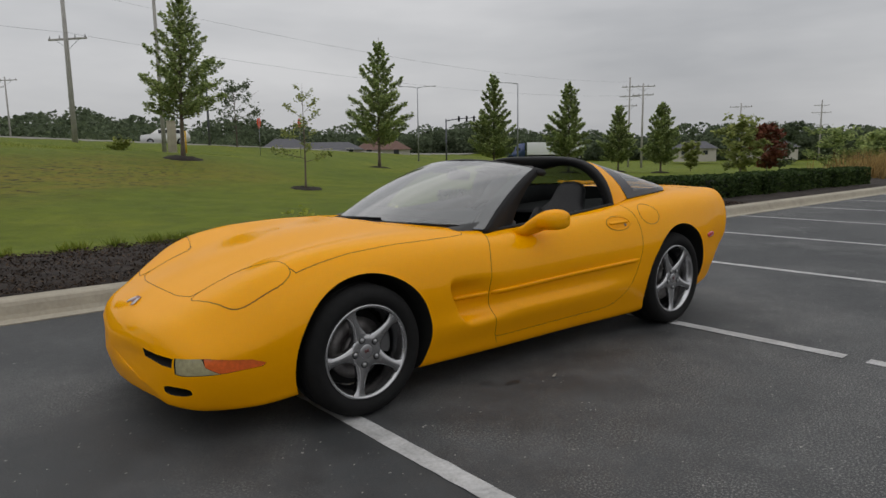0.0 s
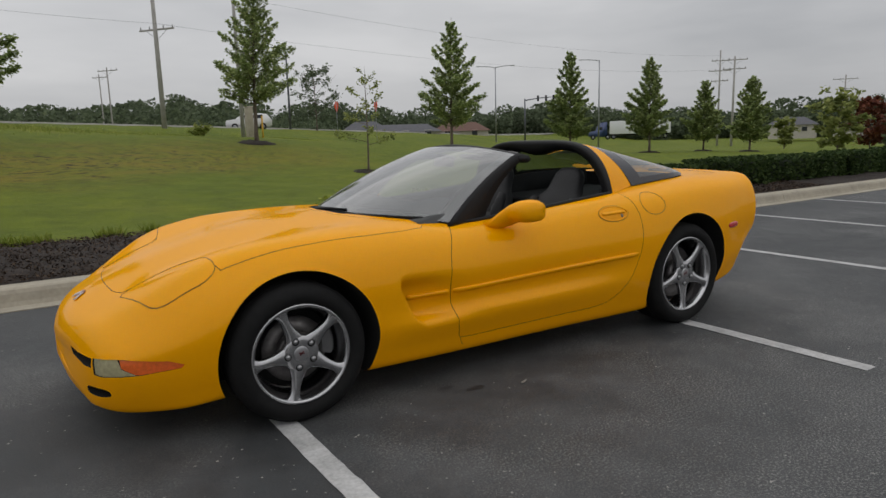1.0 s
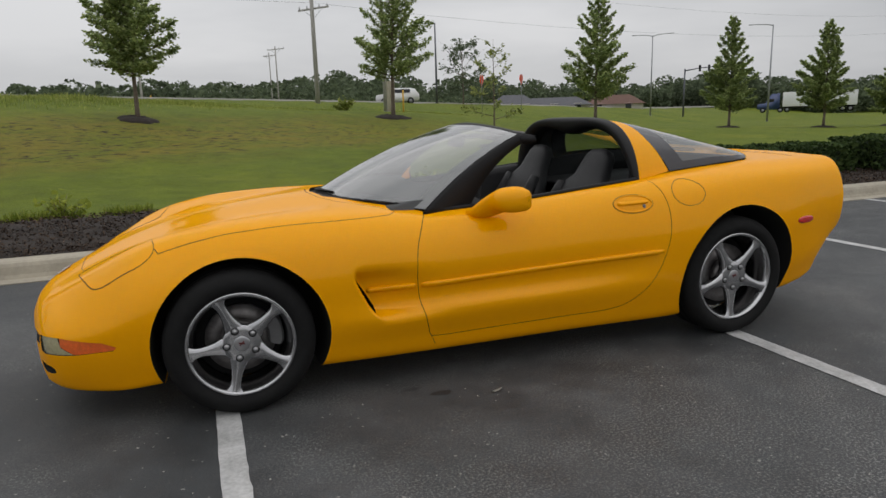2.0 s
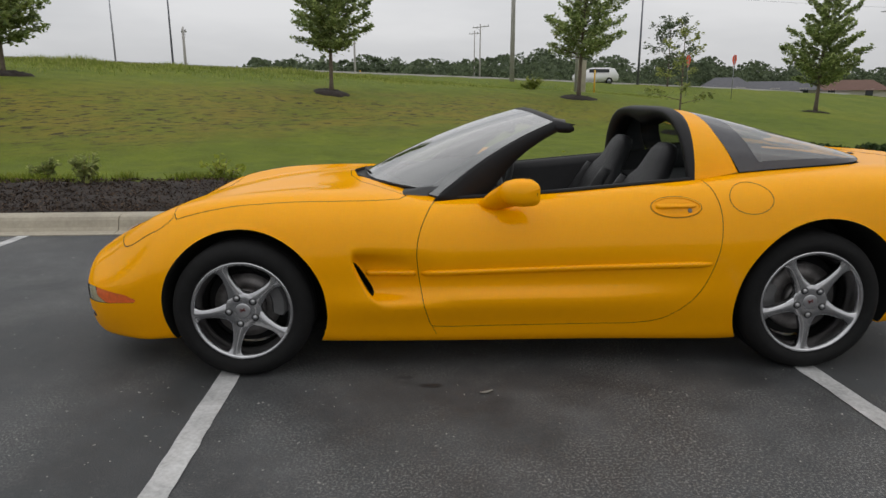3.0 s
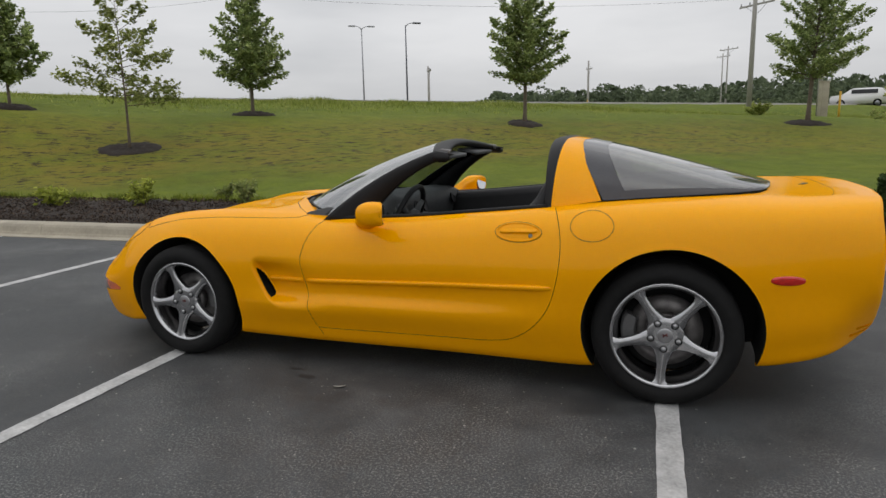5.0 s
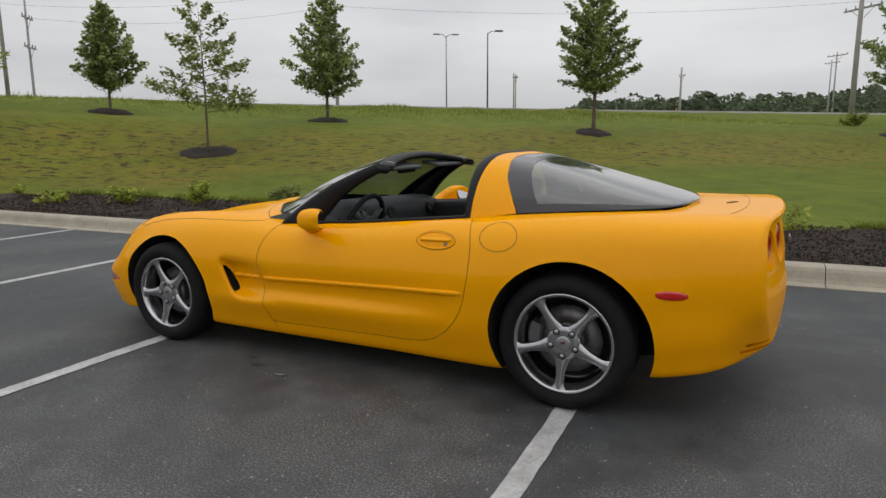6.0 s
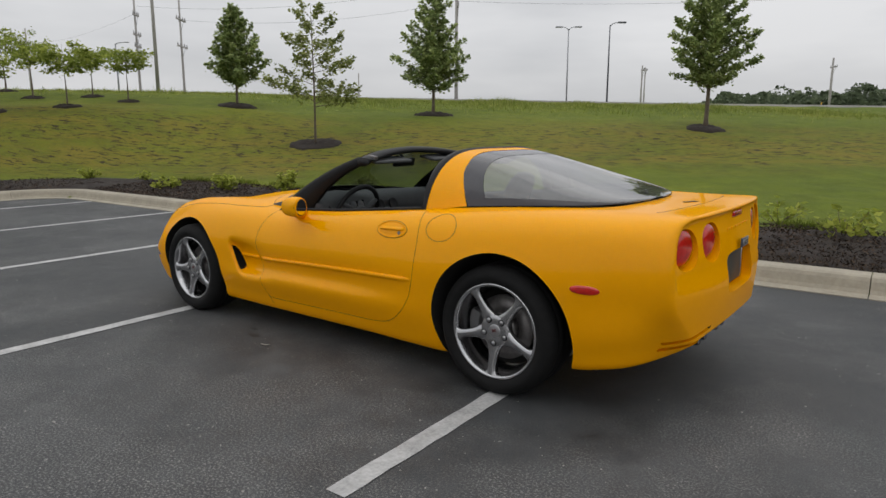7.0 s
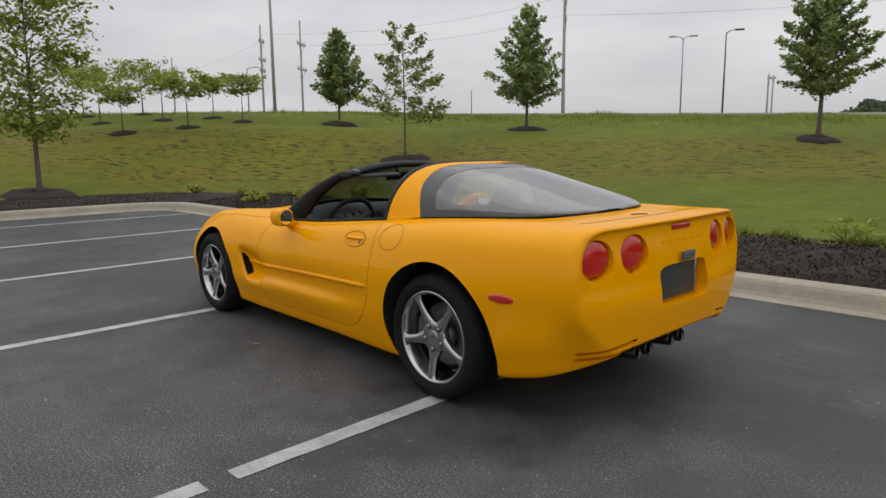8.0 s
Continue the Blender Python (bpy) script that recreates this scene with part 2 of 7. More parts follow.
FRIT = plain("glass_frit", (0.05, 0.05, 0.056), 0.12, vary=0.1)
ASPHALT = asphalt_material()
GRASS = grass_material()
CONCRETE = plain("kerb_concrete", (0.36, 0.325, 0.255), 0.85, vary=0.22, scale=3.0, bump=0.4)
LINEPAINT = plain("line_paint", (0.44, 0.44, 0.435), 0.75, vary=0.36, scale=7.0, bump=0.3)
MULCH = plain("black_mulch", (0.022, 0.015, 0.011), 0.95, vary=0.7, scale=11.0, bump=1.0, bump_scale=60)
ROADMAT = plain("road_concrete", (0.34, 0.33, 0.31), 0.85, vary=0.1, scale=0.5)

# ---- helpers for building ----
def smooth(t):
    t = min(1.0, max(0.0, t))
    return t * t * (3 - 2 * t)


def finish(me, material, flat=False):
    if material:
        me.materials.append(material)
    if not flat:
        me.polygons.foreach_set("use_smooth", [True] * len(me.polygons))
    me.update()
    return me


def mesh_of(bm, name, material, flat=False):
    me = bpy.data.meshes.new(name)
    bm.to_mesh(me)
    bm.free()
    return finish(me, material, flat)


def part(name, bm, material, parent, label="", flat=False):
    """Links a bmesh as one mesh object under a thing or part."""
    ob = new(name, mesh_of(bm, name, material, flat))
    ob.parent = parent
    if label:
        ob["label"] = label
    return ob


def thing(name, m, label, category, group="", kind=""):
    """An Empty at the base of a thing."""
    ob = new(name)
    ob.empty_display_size = 0.2
    ob.matrix_world = m
    return tagged(ob, label, category, group, kind)


def add_box(bm, size, m, bevel=0.0, segments=2):
    r = bmesh.ops.create_cube(bm, size=1.0, matrix=m @ Matrix.Diagonal((*size, 1)))
    if bevel:
        edges = list({e for v in r["verts"] for e in v.link_edges})
        bmesh.ops.bevel(bm, geom=edges, offset=bevel, segments=segments, profile=0.5, affect="EDGES", clamp_overlap=True)
    return bm


def box(size, m, bevel=0.0, segments=2):
    return add_box(bmesh.new(), size, m, bevel, segments)


def add_rod(bm, a, b, r1, r2=None, sides=12, caps=True):
    a, b = Vector(a), Vector(b)
    d = b - a
    m = Matrix.Translation((a + b) / 2) @ d.to_track_quat("Z", "Y").to_matrix().to_4x4()
    bmesh.ops.create_cone(bm, cap_ends=caps, segments=sides, radius1=r1, radius2=r1 if r2 is None else r2, depth=d.length, matrix=m)
    return bm


def rod(a, b, r1, r2=None, sides=12):
    return add_rod(bmesh.new(), a, b, r1, r2, sides)


def add_grid(bm, rows, close_u=False, close_v=False):
    """Quads between rows of points; all rows have the same length."""
    vs = [[bm.verts.new(p) for p in row] for row in rows]
    nu, nv = len(vs), len(vs[0])
    for i in range(nu if close_u else nu - 1):
        for j in range(nv if close_v else nv - 1):
            q = [vs[i][j], vs[(i + 1) % nu][j], vs[(i + 1) % nu][(j + 1) % nv], vs[i][(j + 1) % nv]]
            bm.faces.new(q)
    return vs


def grid(rows, close_u=False, close_v=False):
    bm = bmesh.new()
    add_grid(bm, rows, close_u, close_v)
    return bm


def thicken(bm, t):
    """Gives an open sheet thickness t along minus its normals."""
    bmesh.ops.recalc_face_normals(bm, faces=bm.faces)
    r = bmesh.ops.solidify(bm, geom=bm.faces[:], thickness=t)
    return bm


def tube(points, r, sides=8, closed=False):
    """A round bar along points; r may be a number or one radius a point."""
    pts = [Vector(p) for p in points]
    n = len(pts)
    rows, up = [], Vector((0.123, 0.31, 0.94)).normalized()
    for i, p in enumerate(pts):
        if closed:
            d = pts[(i + 1) % n] - pts[i - 1]
        else:
            d = pts[min(i + 1, n - 1)] - pts[max(i - 1, 0)]
        d.normalize()
        a = d.cross(up)
        if a.length < 1e-3:
            a = d.orthogonal()
        a.normalize()
        b = d.cross(a)
        rr = r[i] if isinstance(r, (list, tuple)) else r
        rows.append([p + rr * (math.cos(2 * math.pi * k / sides) * a + math.sin(2 * math.pi * k / sides) * b) for k in range(sides)])
    bm = bmesh.new()
    vs = add_grid(bm, rows, close_u=closed, close_v=True)
    if not closed:
        bm.faces.new(vs[0][::-1])
        bm.faces.new(vs[-1])
    bmesh.ops.recalc_face_normals(bm, faces=bm.faces)
    return bm


def lathe(profile, axis_m, sides=48, close=True):
    """Turns a closed profile of (radius, along) round the local z axis."""
    rows = []
    for k in range(sides):
        a = 2 * math.pi * k / sides
        rows.append([axis_m @ Vector((r * math.cos(a), r * math.sin(a), h)) for r, h in profile])
    bm = bmesh.new()
    add_grid(bm, rows, close_u=True, close_v=close)
    bmesh.ops.remove_doubles(bm, verts=bm.verts, dist=1e-5)
    bmesh.ops.recalc_face_normals(bm, faces=bm.faces)
    return bm


def curve_through(keys):
    """A smooth function through (x, value) keys, without overshoot."""
    xs = [k[0] for k in keys]
    ys = [k[1] for k in keys]
    n = len(xs)
    h = [xs[i + 1] - xs[i] for i in range(n - 1)]
    d = [(ys[i + 1] - ys[i]) / h[i] for i in range(n - 1)]
    s = [d[0]] + [0.0] * (n - 2) + [d[-1]]
    for i in range(1, n - 1):
        if d[i - 1] * d[i] > 0:
            w1, w2 = 2 * h[i] + h[i - 1], h[i] + 2 * h[i - 1]
            s[i] = (w1 + w2) / (w1 / d[i - 1] + w2 / d[i])

    def f(x):
        if x <= xs[0]:
            return ys[0]
        if x >= xs[-1]:
            return ys[-1]
        i = max(k for k in range(n - 1) if xs[k] <= x)
        t = (x - xs[i]) / h[i]
        return (ys[i] * (1 + 2 * t) * (1 - t) ** 2 + h[i] * s[i] * t * (1 - t) ** 2
                + ys[i + 1] * t * t * (3 - 2 * t) - h[i] * s[i + 1] * t * t * (1 - t))
    return f


# ---- ground ----
KERB_Y, KERB_X, CORNER = 2.638, -9.93, 0.9
SKEW = 0.021                                      # the lot lies turned a little against the car
ALONG, ACROSS = (0.79, 0.613), (-0.613, 0.79)      # the road and its bank run aslant to the lot


def lot_xy(u, v):
    """A place of the lot's own grid in the world."""
    return u - SKEW * v, v + SKEW * u


def off_lot(x, y):
    """Distance outside the kerb line, negative on the lot."""
    x, y = x + SKEW * y, y - SKEW * x
    px, py = (KERB_X + CORNER) - x, y - (KERB_Y - CORNER)
    return math.hypot(max(px, 0), max(py, 0)) + min(max(px, py), 0) - CORNER


def fall(x, y):
    """The land sinks away gently towards the open side."""
    ex, ey = x - 2.0, y + 3.7
    return -0.0155 * min(150.0, math.hypot(ex, ey)) * smooth((170 - math.degrees(math.atan2(ey, ex))) / 75)


def ground_z(x, y):
    """Height of the land: bed by the kerb, lawn, bank up to the road, fields beyond."""
    d = off_lot(x, y)
    if d < 0.24:
        return -0.06
    s, n = ALONG[0] * x + ALONG[1] * y, ACROSS[0] * x + ACROSS[1] * y
    top = 2.15 - 1.45 * smooth((s - 24) / 34)
    foot = 0.12 + 0.09 * smooth(d / 2.0)
    n_top = 19.7 - 3.2 * smooth((-s - 0.5) / 10)
    a, b = max(0.0, d - 2.3), max(0.0, n_top - n)
    k = a / (a + b) if a + b > 0 else 0.0
    z = foot + (top - foot) * (0.45 * k + 0.55 * smooth(k)) ** (1.25 + 1.4 * smooth(s / 18))
    crest = 3.05 - 0.75 * smooth((s - 12) / 22)
    if n > n_top:
        z = top + (max(crest, top + 0.3) - top) * smooth((n - n_top) / 8.5)
        z += (3.72 - z) * smooth((n - n_top - 9) / 10)
    if n > 60:
        z += (2.0 - z) * smooth((n - 60) / 60)
    return z + fall(x, y) * smooth((d - 2.0) / 3)


def spread(lo, hi, fine, step, grow):
    """Even steps between fine[0] and fine[1], growing ones out to lo and hi."""
    a = [fine[0] + i * step for i in range(int((fine[1] - fine[0]) / step) + 1)]
    d, x = step, a[-1]
    while x < hi:
        d *= grow
        x = min(hi, x + d)
        a.append(x)
    d, x = step, a[0]
    while x > lo:
        d *= grow
        x = max(lo, x - d)
        a.insert(0, x)
    return a


def hummock(x, y):
    """Worn, tufty unevenness of the bank."""
    d = off_lot(x, y)
    k = smooth((d - 2.0) / 2.0)
    if k == 0 or d > 60:
        return 0.0
    return k * (0.035 * noise.noise((x * 0.9, y * 0.9, 3)) + 0.025 * noise.noise((x * 2.6, y * 2.6, 9)))


_gx = spread(-2500, 2500, (-26, 40), 0.4, 1.16)
_gy = spread(-2500, 2500, (2.6, 34), 0.4, 1.16)
ground = new("ground", mesh_of(grid([[(x, y, ground_z(x, y) + hummock(x, y)) for x in _gx] for y in _gy][::-1]), "ground", GRASS))
tagged(ground, "mown grass lawn rising in a bank, yellowed and tufty in places", "lawn", kind="structure")

# asphalt of the lot
_bm = bmesh.new()
_ring = [(90, -60), (90, KERB_Y)]
for _i in range(13):
    _a = radians(90 + 90 * _i / 12)
    _ring.append((KERB_X + CORNER + CORNER * math.cos(_a), KERB_Y - CORNER + CORNER * math.sin(_a)))
_ring.append((KERB_X, -60))
_bm.faces.new([_bm.verts.new((x, y, 0)) for x, y in _ring][::1])
bmesh.ops.recalc_face_normals(_bm, faces=_bm.faces)
pavement = tagged(new("pavement", mesh_of(_bm, "pavement", ASPHALT, True)), "dark grey worn asphalt of a parking lot", "asphalt", kind="structure")
if pavement.data.polygons[0].normal.z < 0:
    pavement.data.flip_normals()
LOT = Matrix.Rotation(SKEW, 4, "Z")
pavement.matrix_world = LOT


# painted stall lines, worn at the edges
def stall_line(x, y0, y1, name="stall_line"):
    bm = bmesh.new()
    rows, n = [], max(2, int((y1 - y0) / 0.05))
    for i in range(n + 1):
        y = y0 + (y1 - y0) * i / n
        e1, e2 = (0.006 * noise.noise((x, y * 9, k)) + 0.004 * noise.noise((x, y * 31, k)) for k in (1, 5))
        rows.append([(x - 0.05 + e1, y, 0.004), (x + 0.05 + e2, y, 0.004)])
    add_grid(bm, rows)
    ob = new(name, mesh_of(bm, name, LINEPAINT, True))
    if ob.data.polygons[0].normal.z < 0:
        ob.data.flip_normals()
    ob.matrix_world = LOT
    return tagged(ob, "worn off-white painted parking stall line on asphalt", "stall line", "stall lines", "structure")


for _k in (-3, -2, -1, 0, 2, 3, 4, 5, 6, 7, 8):
    stall_line(-0.104 + 2.76 * _k, -4.9, KERB_Y - 0.12)
stall_line(2.656, -2.066, KERB_Y - 0.12)
stall_line(2.656, -4.9, -2.19)

# concrete kerb in cast lengths
KERB_PROFILE = [(-0.14, -0.03), (-0.14, 0.008), (-0.012, 0.017), (0.008, 0.05), (0.028, 0.115), (0.048, 0.145), (0.08, 0.157), (0.24, 0.16), (0.25, 0.145), (0.25, -0.03)]
kerb = tagged(new("kerb"), "pale weathered concrete kerb round the parking lot", "kerb", kind="structure")
kerb.matrix_world = LOT


def kerb_piece(stations):
    bm = bmesh.new()
    rows = [[(x + nx * d, y + ny * d, z) for d, z in KERB_PROFILE] for x, y, nx, ny in stations]
    vs = add_grid(bm, rows, close_v=True)
    bm.faces.new(vs[0])
    bm.faces.new(vs[-1][::-1])
    bmesh.ops.recalc_face_normals(bm, faces=bm.faces)
    part("kerb_length", bm, CONCRETE, kerb, flat=True)


_x = 62.0
while _x > KERB_X + CORNER + 0.5:
    _e = max(_x - 3.05, KERB_X + CORNER)
    kerb_piece([(x, KERB_Y, 0, 1) for x in (_x - 0.004, (_x + _e) / 2, _e + 0.004)])
    _x = _e
kerb_piece([(KERB_X + CORNER + CORNER * math.cos(radians(a)), KERB_Y - CORNER + CORNER * math.sin(radians(a)), math.cos(radians(a)), math.sin(radians(a))) for a in range(90, 181, 6)])
_y = KERB_Y - CORNER
while _y > -30:
    kerb_piece([(KERB_X, y, -1, 0) for y in (_y - 0.004, _y - 1.5, _y - 3.046)])
    _y -= 3.05

# mulch bed along the kerb
def bed_strip(d):
    pts = [(x, KERB_Y + d) for x in spread(-9.2, 62, (-9.2, 12), 0.12, 1.1)][::-1]
    pts += [(KERB_X + CORNER + (CORNER + d) * math.cos(radians(a)), KERB_Y - CORNER + (CORNER + d) * math.sin(radians(a))) for a in range(92, 180, 4)]
    pts += [(KERB_X - d, KERB_Y - CORNER - i * 0.15) for i in range(120)]
    return pts


def bed_edge(x, y):
    return 0.12 * noise.noise((x * 0.8, y * 0.8, 4)) + 0.07 * noise.noise((x * 3, y * 3, 1))


_rows = []
for _k in range(19):
    _d0 = 0.247 + 2.0 * _k / 18
    _row = []
    for _px, _py in bed_strip(_d0):
        _w = bed_edge(_px, _py) * (_k / 18)
        _nx, _ny = (0, 1) if _py > KERB_Y - CORNER and _px > KERB_X + CORNER else (-1, 0)
        _px, _py = _px + _nx * _w, _py + _ny * _w
        _px, _py = lot_xy(_px, _py)
        _h = ground_z(_px, _py) + hummock(_px, _py)
        _edge = smooth(_k / 3) * smooth((18 - _k) / 2)
        _row.append((_px, _py, max(_h, 0.1) - 0.02 + _edge * (0.06 + 0.03 * noise.noise((_px * 5, _py * 5, 2)) + 0.035 * noise.noise((_px * 17, _py * 17, 7)))))
    _rows.append(_row)
mulch_bed = tagged(new("mulch_bed", mesh_of(grid(_rows), "mulch_bed", MULCH)), "dark shredded bark mulch bed behind the kerb", "mulch bed", kind="structure")
if mulch_bed.data.polygons[0].normal.z < 0:
    mulch_bed.data.flip_normals()

# the road on top of the bank
def slant(s, n, z):
    return (ALONG[0] * s + ACROSS[0] * n, ALONG[1] * s + ACROSS[1] * n, z)


def on_road(s, n, z):
    x, y, _ = slant(s, n, 0)
    return x, y, z + fall(x, y)


road = tagged(new("road", mesh_of(grid([[on_road(s, n, (3.95 if n >= 40 else 3.5) - 0.004 * abs(n - 48)) for n in (39.97, 40, 44, 48, 52, 56)] for s in range(-300, 1500, 20)]), "road", ROADMAT)), "pale concrete road along the top of the bank", "road", kind="structure")
if road.data.polygons[0].normal.z < 0:
    road.data.flip_normals()


# oil mark, cracks and small stones on the asphalt
STAIN = plain("oil_stain", (0.030, 0.030, 0.031), 0.55, vary=0.3, scale=20)


def blotch(x, y, rx, ry, seed, name, label):
    bm = bmesh.new()
    pts = []
    for k in range(40):
        a = 2 * math.pi * k / 40
        r = 1 + 0.28 * noise.noise((math.cos(a) * 1.3, math.sin(a) * 1.3, seed)) + 0.14 * noise.noise((math.cos(a) * 4, math.sin(a) * 4, seed))
        pts.append(bm.verts.new((x + rx * r * math.cos(a), y + ry * r * math.sin(a), 0.002)))
    bm.faces.new(pts)
    ob = new(name, mesh_of(bm, name, STAIN, True))
    return tagged(ob, label, "stain", "stains on the asphalt", "structure")


for _k, (_x, _y, _rx, _ry) in enumerate(((0.86, -0.99, 0.055, 0.024), (0.74, -0.90, 0.035, 0.014))):
    blotch(_x, _y, _rx, _ry, _k + 3, "oil_stain", "small dark oil stain on the asphalt")
# ---- the yellow sports car: front axle at x = 0, nose towards -x ----
WHEELBASE = 2.654


def line3(keys):
    """Two smooth functions y(x), z(x) through (x, y, z) keys."""
    fy, fz = curve_through([(k[0], k[1]) for k in keys]), curve_through([(k[0], k[2]) for k in keys])
    return lambda x: (fy(x), fz(x))


# lines that run along the body, from the crown over the shoulder down to the floor
CROWN = line3([(-0.985, 0, 0.45), (-0.96, 0, 0.50), (-0.85, 0, 0.575), (-0.7, 0, 0.645), (-0.5, 0, 0.718), (-0.25, 0, 0.785), (0, 0, 0.836), (0.3, 0, 0.872), (0.55, 0, 0.888),
               (0.8, 0, 0.87), (1.2, 0, 0.86), (2.0, 0, 0.90), (2.6, 0, 0.945), (3.0, 0, 0.966), (3.3, 0, 0.968), (3.5, 0, 0.972), (3.592, 0, 0.9725), (3.6, 0, 0.966)])
INNER = line3([(-0.985, 0.20, 0.449), (-0.96, 0.24, 0.498), (-0.85, 0.28, 0.57), (-0.7, 0.32, 0.638), (-0.5, 0.36, 0.708), (-0.25, 0.40, 0.77), (0, 0.42, 0.816), (0.3, 0.42, 0.85),
               (0.55, 0.43, 0.866), (0.8, 0.44, 0.855), (1.2, 0.45, 0.85), (2.0, 0.45, 0.892), (2.6, 0.45, 0.94), (3.0, 0.45, 0.963), (3.3, 0.45, 0.966), (3.5, 0.45, 0.97), (3.592, 0.45, 0.9685), (3.6, 0.448, 0.962)])
PEAK = line3([(-0.985, 0.335, 0.442), (-0.96, 0.443, 0.487), (-0.85, 0.55, 0.563), (-0.7, 0.631, 0.652), (-0.5, 0.675, 0.738), (-0.25, 0.688, 0.80), (0, 0.70, 0.835), (0.3, 0.70, 0.846), (0.6, 0.71, 0.838),
              (0.9, 0.735, 0.818), (1.3, 0.745, 0.834), (1.8, 0.75, 0.875), (2.1, 0.75, 0.902), (2.4, 0.75, 0.925), (2.7, 0.745, 0.945), (3.0, 0.735, 0.953), (3.3, 0.72, 0.952), (3.5, 0.705, 0.952), (3.592, 0.712, 0.948), (3.6, 0.706, 0.941)])
SHOULDER = line3([(-0.985, 0.446, 0.42), (-0.96, 0.568, 0.45), (-0.85, 0.681, 0.50), (-0.7, 0.744, 0.575), (-0.5, 0.785, 0.655), (-0.25, 0.805, 0.712), (0, 0.823, 0.755), (0.3, 0.828, 0.77), (0.6, 0.825, 0.768),
                  (0.9, 0.822, 0.768), (1.3, 0.828, 0.785), (1.8, 0.838, 0.815), (2.1, 0.845, 0.84), (2.4, 0.86, 0.86), (2.7, 0.865, 0.88), (3.0, 0.86, 0.89), (3.3, 0.835, 0.892), (3.5, 0.80, 0.89), (3.585, 0.792, 0.88), (3.6, 0.778, 0.868)])
FLANK = line3([(-0.985, 0.53, 0.385), (-0.96, 0.645, 0.395), (-0.85, 0.76, 0.42), (-0.7, 0.825, 0.46), (-0.5, 0.862, 0.52), (-0.25, 0.878, 0.57), (0, 0.893, 0.60), (0.3, 0.897, 0.61), (0.6, 0.892, 0.61),
               (0.9, 0.893, 0.61), (1.5, 0.90, 0.62), (2.1, 0.915, 0.645), (2.4, 0.928, 0.665), (2.654, 0.934, 0.68), (3.0, 0.922, 0.69), (3.25, 0.895, 0.70), (3.45, 0.855, 0.71), (3.585, 0.825, 0.715), (3.6, 0.81, 0.715)])
TUCK = line3([(-0.985, 0.53, 0.345), (-0.96, 0.645, 0.345), (-0.85, 0.76, 0.355), (-0.7, 0.82, 0.375), (-0.5, 0.86, 0.405), (0, 0.887, 0.44), (0.4, 0.893, 0.45), (0.6, 0.885, 0.445),
              (0.9, 0.868, 0.440), (1.5, 0.872, 0.445), (1.95, 0.893, 0.463), (2.25, 0.912, 0.48), (2.654, 0.92, 0.50), (3.0, 0.91, 0.52), (3.25, 0.882, 0.54), (3.45, 0.84, 0.56), (3.585, 0.80, 0.575), (3.6, 0.78, 0.575)])
RIDGE = line3([(-0.985, 0.51, 0.308), (-0.96, 0.625, 0.286), (-0.85, 0.74, 0.281), (-0.7, 0.8, 0.291), (-0.5, 0.84, 0.311), (0, 0.875, 0.351), (0.4, 0.886, 0.361), (0.6, 0.894, 0.368), (0.9, 0.898, 0.378),
               (1.5, 0.900, 0.386), (2.0, 0.897, 0.381), (2.3, 0.893, 0.366), (2.654, 0.898, 0.366), (3.1, 0.882, 0.396), (3.4, 0.835, 0.43), (3.585, 0.715, 0.47), (3.6, 0.69, 0.48)])
SILL = line3([(-0.985, 0.47, 0.28), (-0.96, 0.595, 0.233), (-0.85, 0.71, 0.216), (-0.7, 0.772, 0.22), (-0.5, 0.815, 0.238), (0, 0.848, 0.263), (0.4, 0.848, 0.25), (0.9, 0.848, 0.25), (1.5, 0.852, 0.254),
              (2.2, 0.855, 0.248), (2.654, 0.862, 0.268), (3.1, 0.848, 0.298), (3.4, 0.80, 0.34), (3.585, 0.635, 0.392), (3.6, 0.61, 0.408)])
EDGE = line3([(-0.985, 0.427, 0.247), (-0.96, 0.54, 0.18), (-0.85, 0.664, 0.155), (-0.7, 0.737, 0.158), (-0.5, 0.787, 0.175), (0, 0.805, 0.195), (0.4, 0.808, 0.162), (0.9, 0.81, 0.158), (1.5, 0.812, 0.16),
              (2.25, 0.81, 0.15), (2.654, 0.815, 0.195), (3.07, 0.81, 0.212), (3.25, 0.80, 0.24), (3.42, 0.755, 0.278), (3.585, 0.57, 0.36), (3.6, 0.545, 0.376)])
FLOOR = line3([(-0.985, 0.318, 0.268), (-0.96, 0.427, 0.187), (-0.85, 0.536, 0.162), (-0.5, 0.658, 0.167), (0, 0.70, 0.154), (1.5, 0.72, 0.144), (2.654, 0.72, 0.172), (3.1, 0.70, 0.237), (3.4, 0.62, 0.305), (3.585, 0.47, 0.38), (3.6, 0.45, 0.395)])
KEEL = line3([(-0.985, 0, 0.268), (-0.96, 0, 0.192), (-0.85, 0, 0.167), (-0.5, 0, 0.162), (1.5, 0, 0.152), (2.654, 0, 0.182), (3.1, 0, 0.252), (3.4, 0, 0.35), (3.585, 0, 0.4), (3.6, 0, 0.415)])
BODY_LINES = (CROWN, INNER, PEAK, SHOULDER, FLANK, TUCK, RIDGE, SILL, EDGE, FLOOR, KEEL)


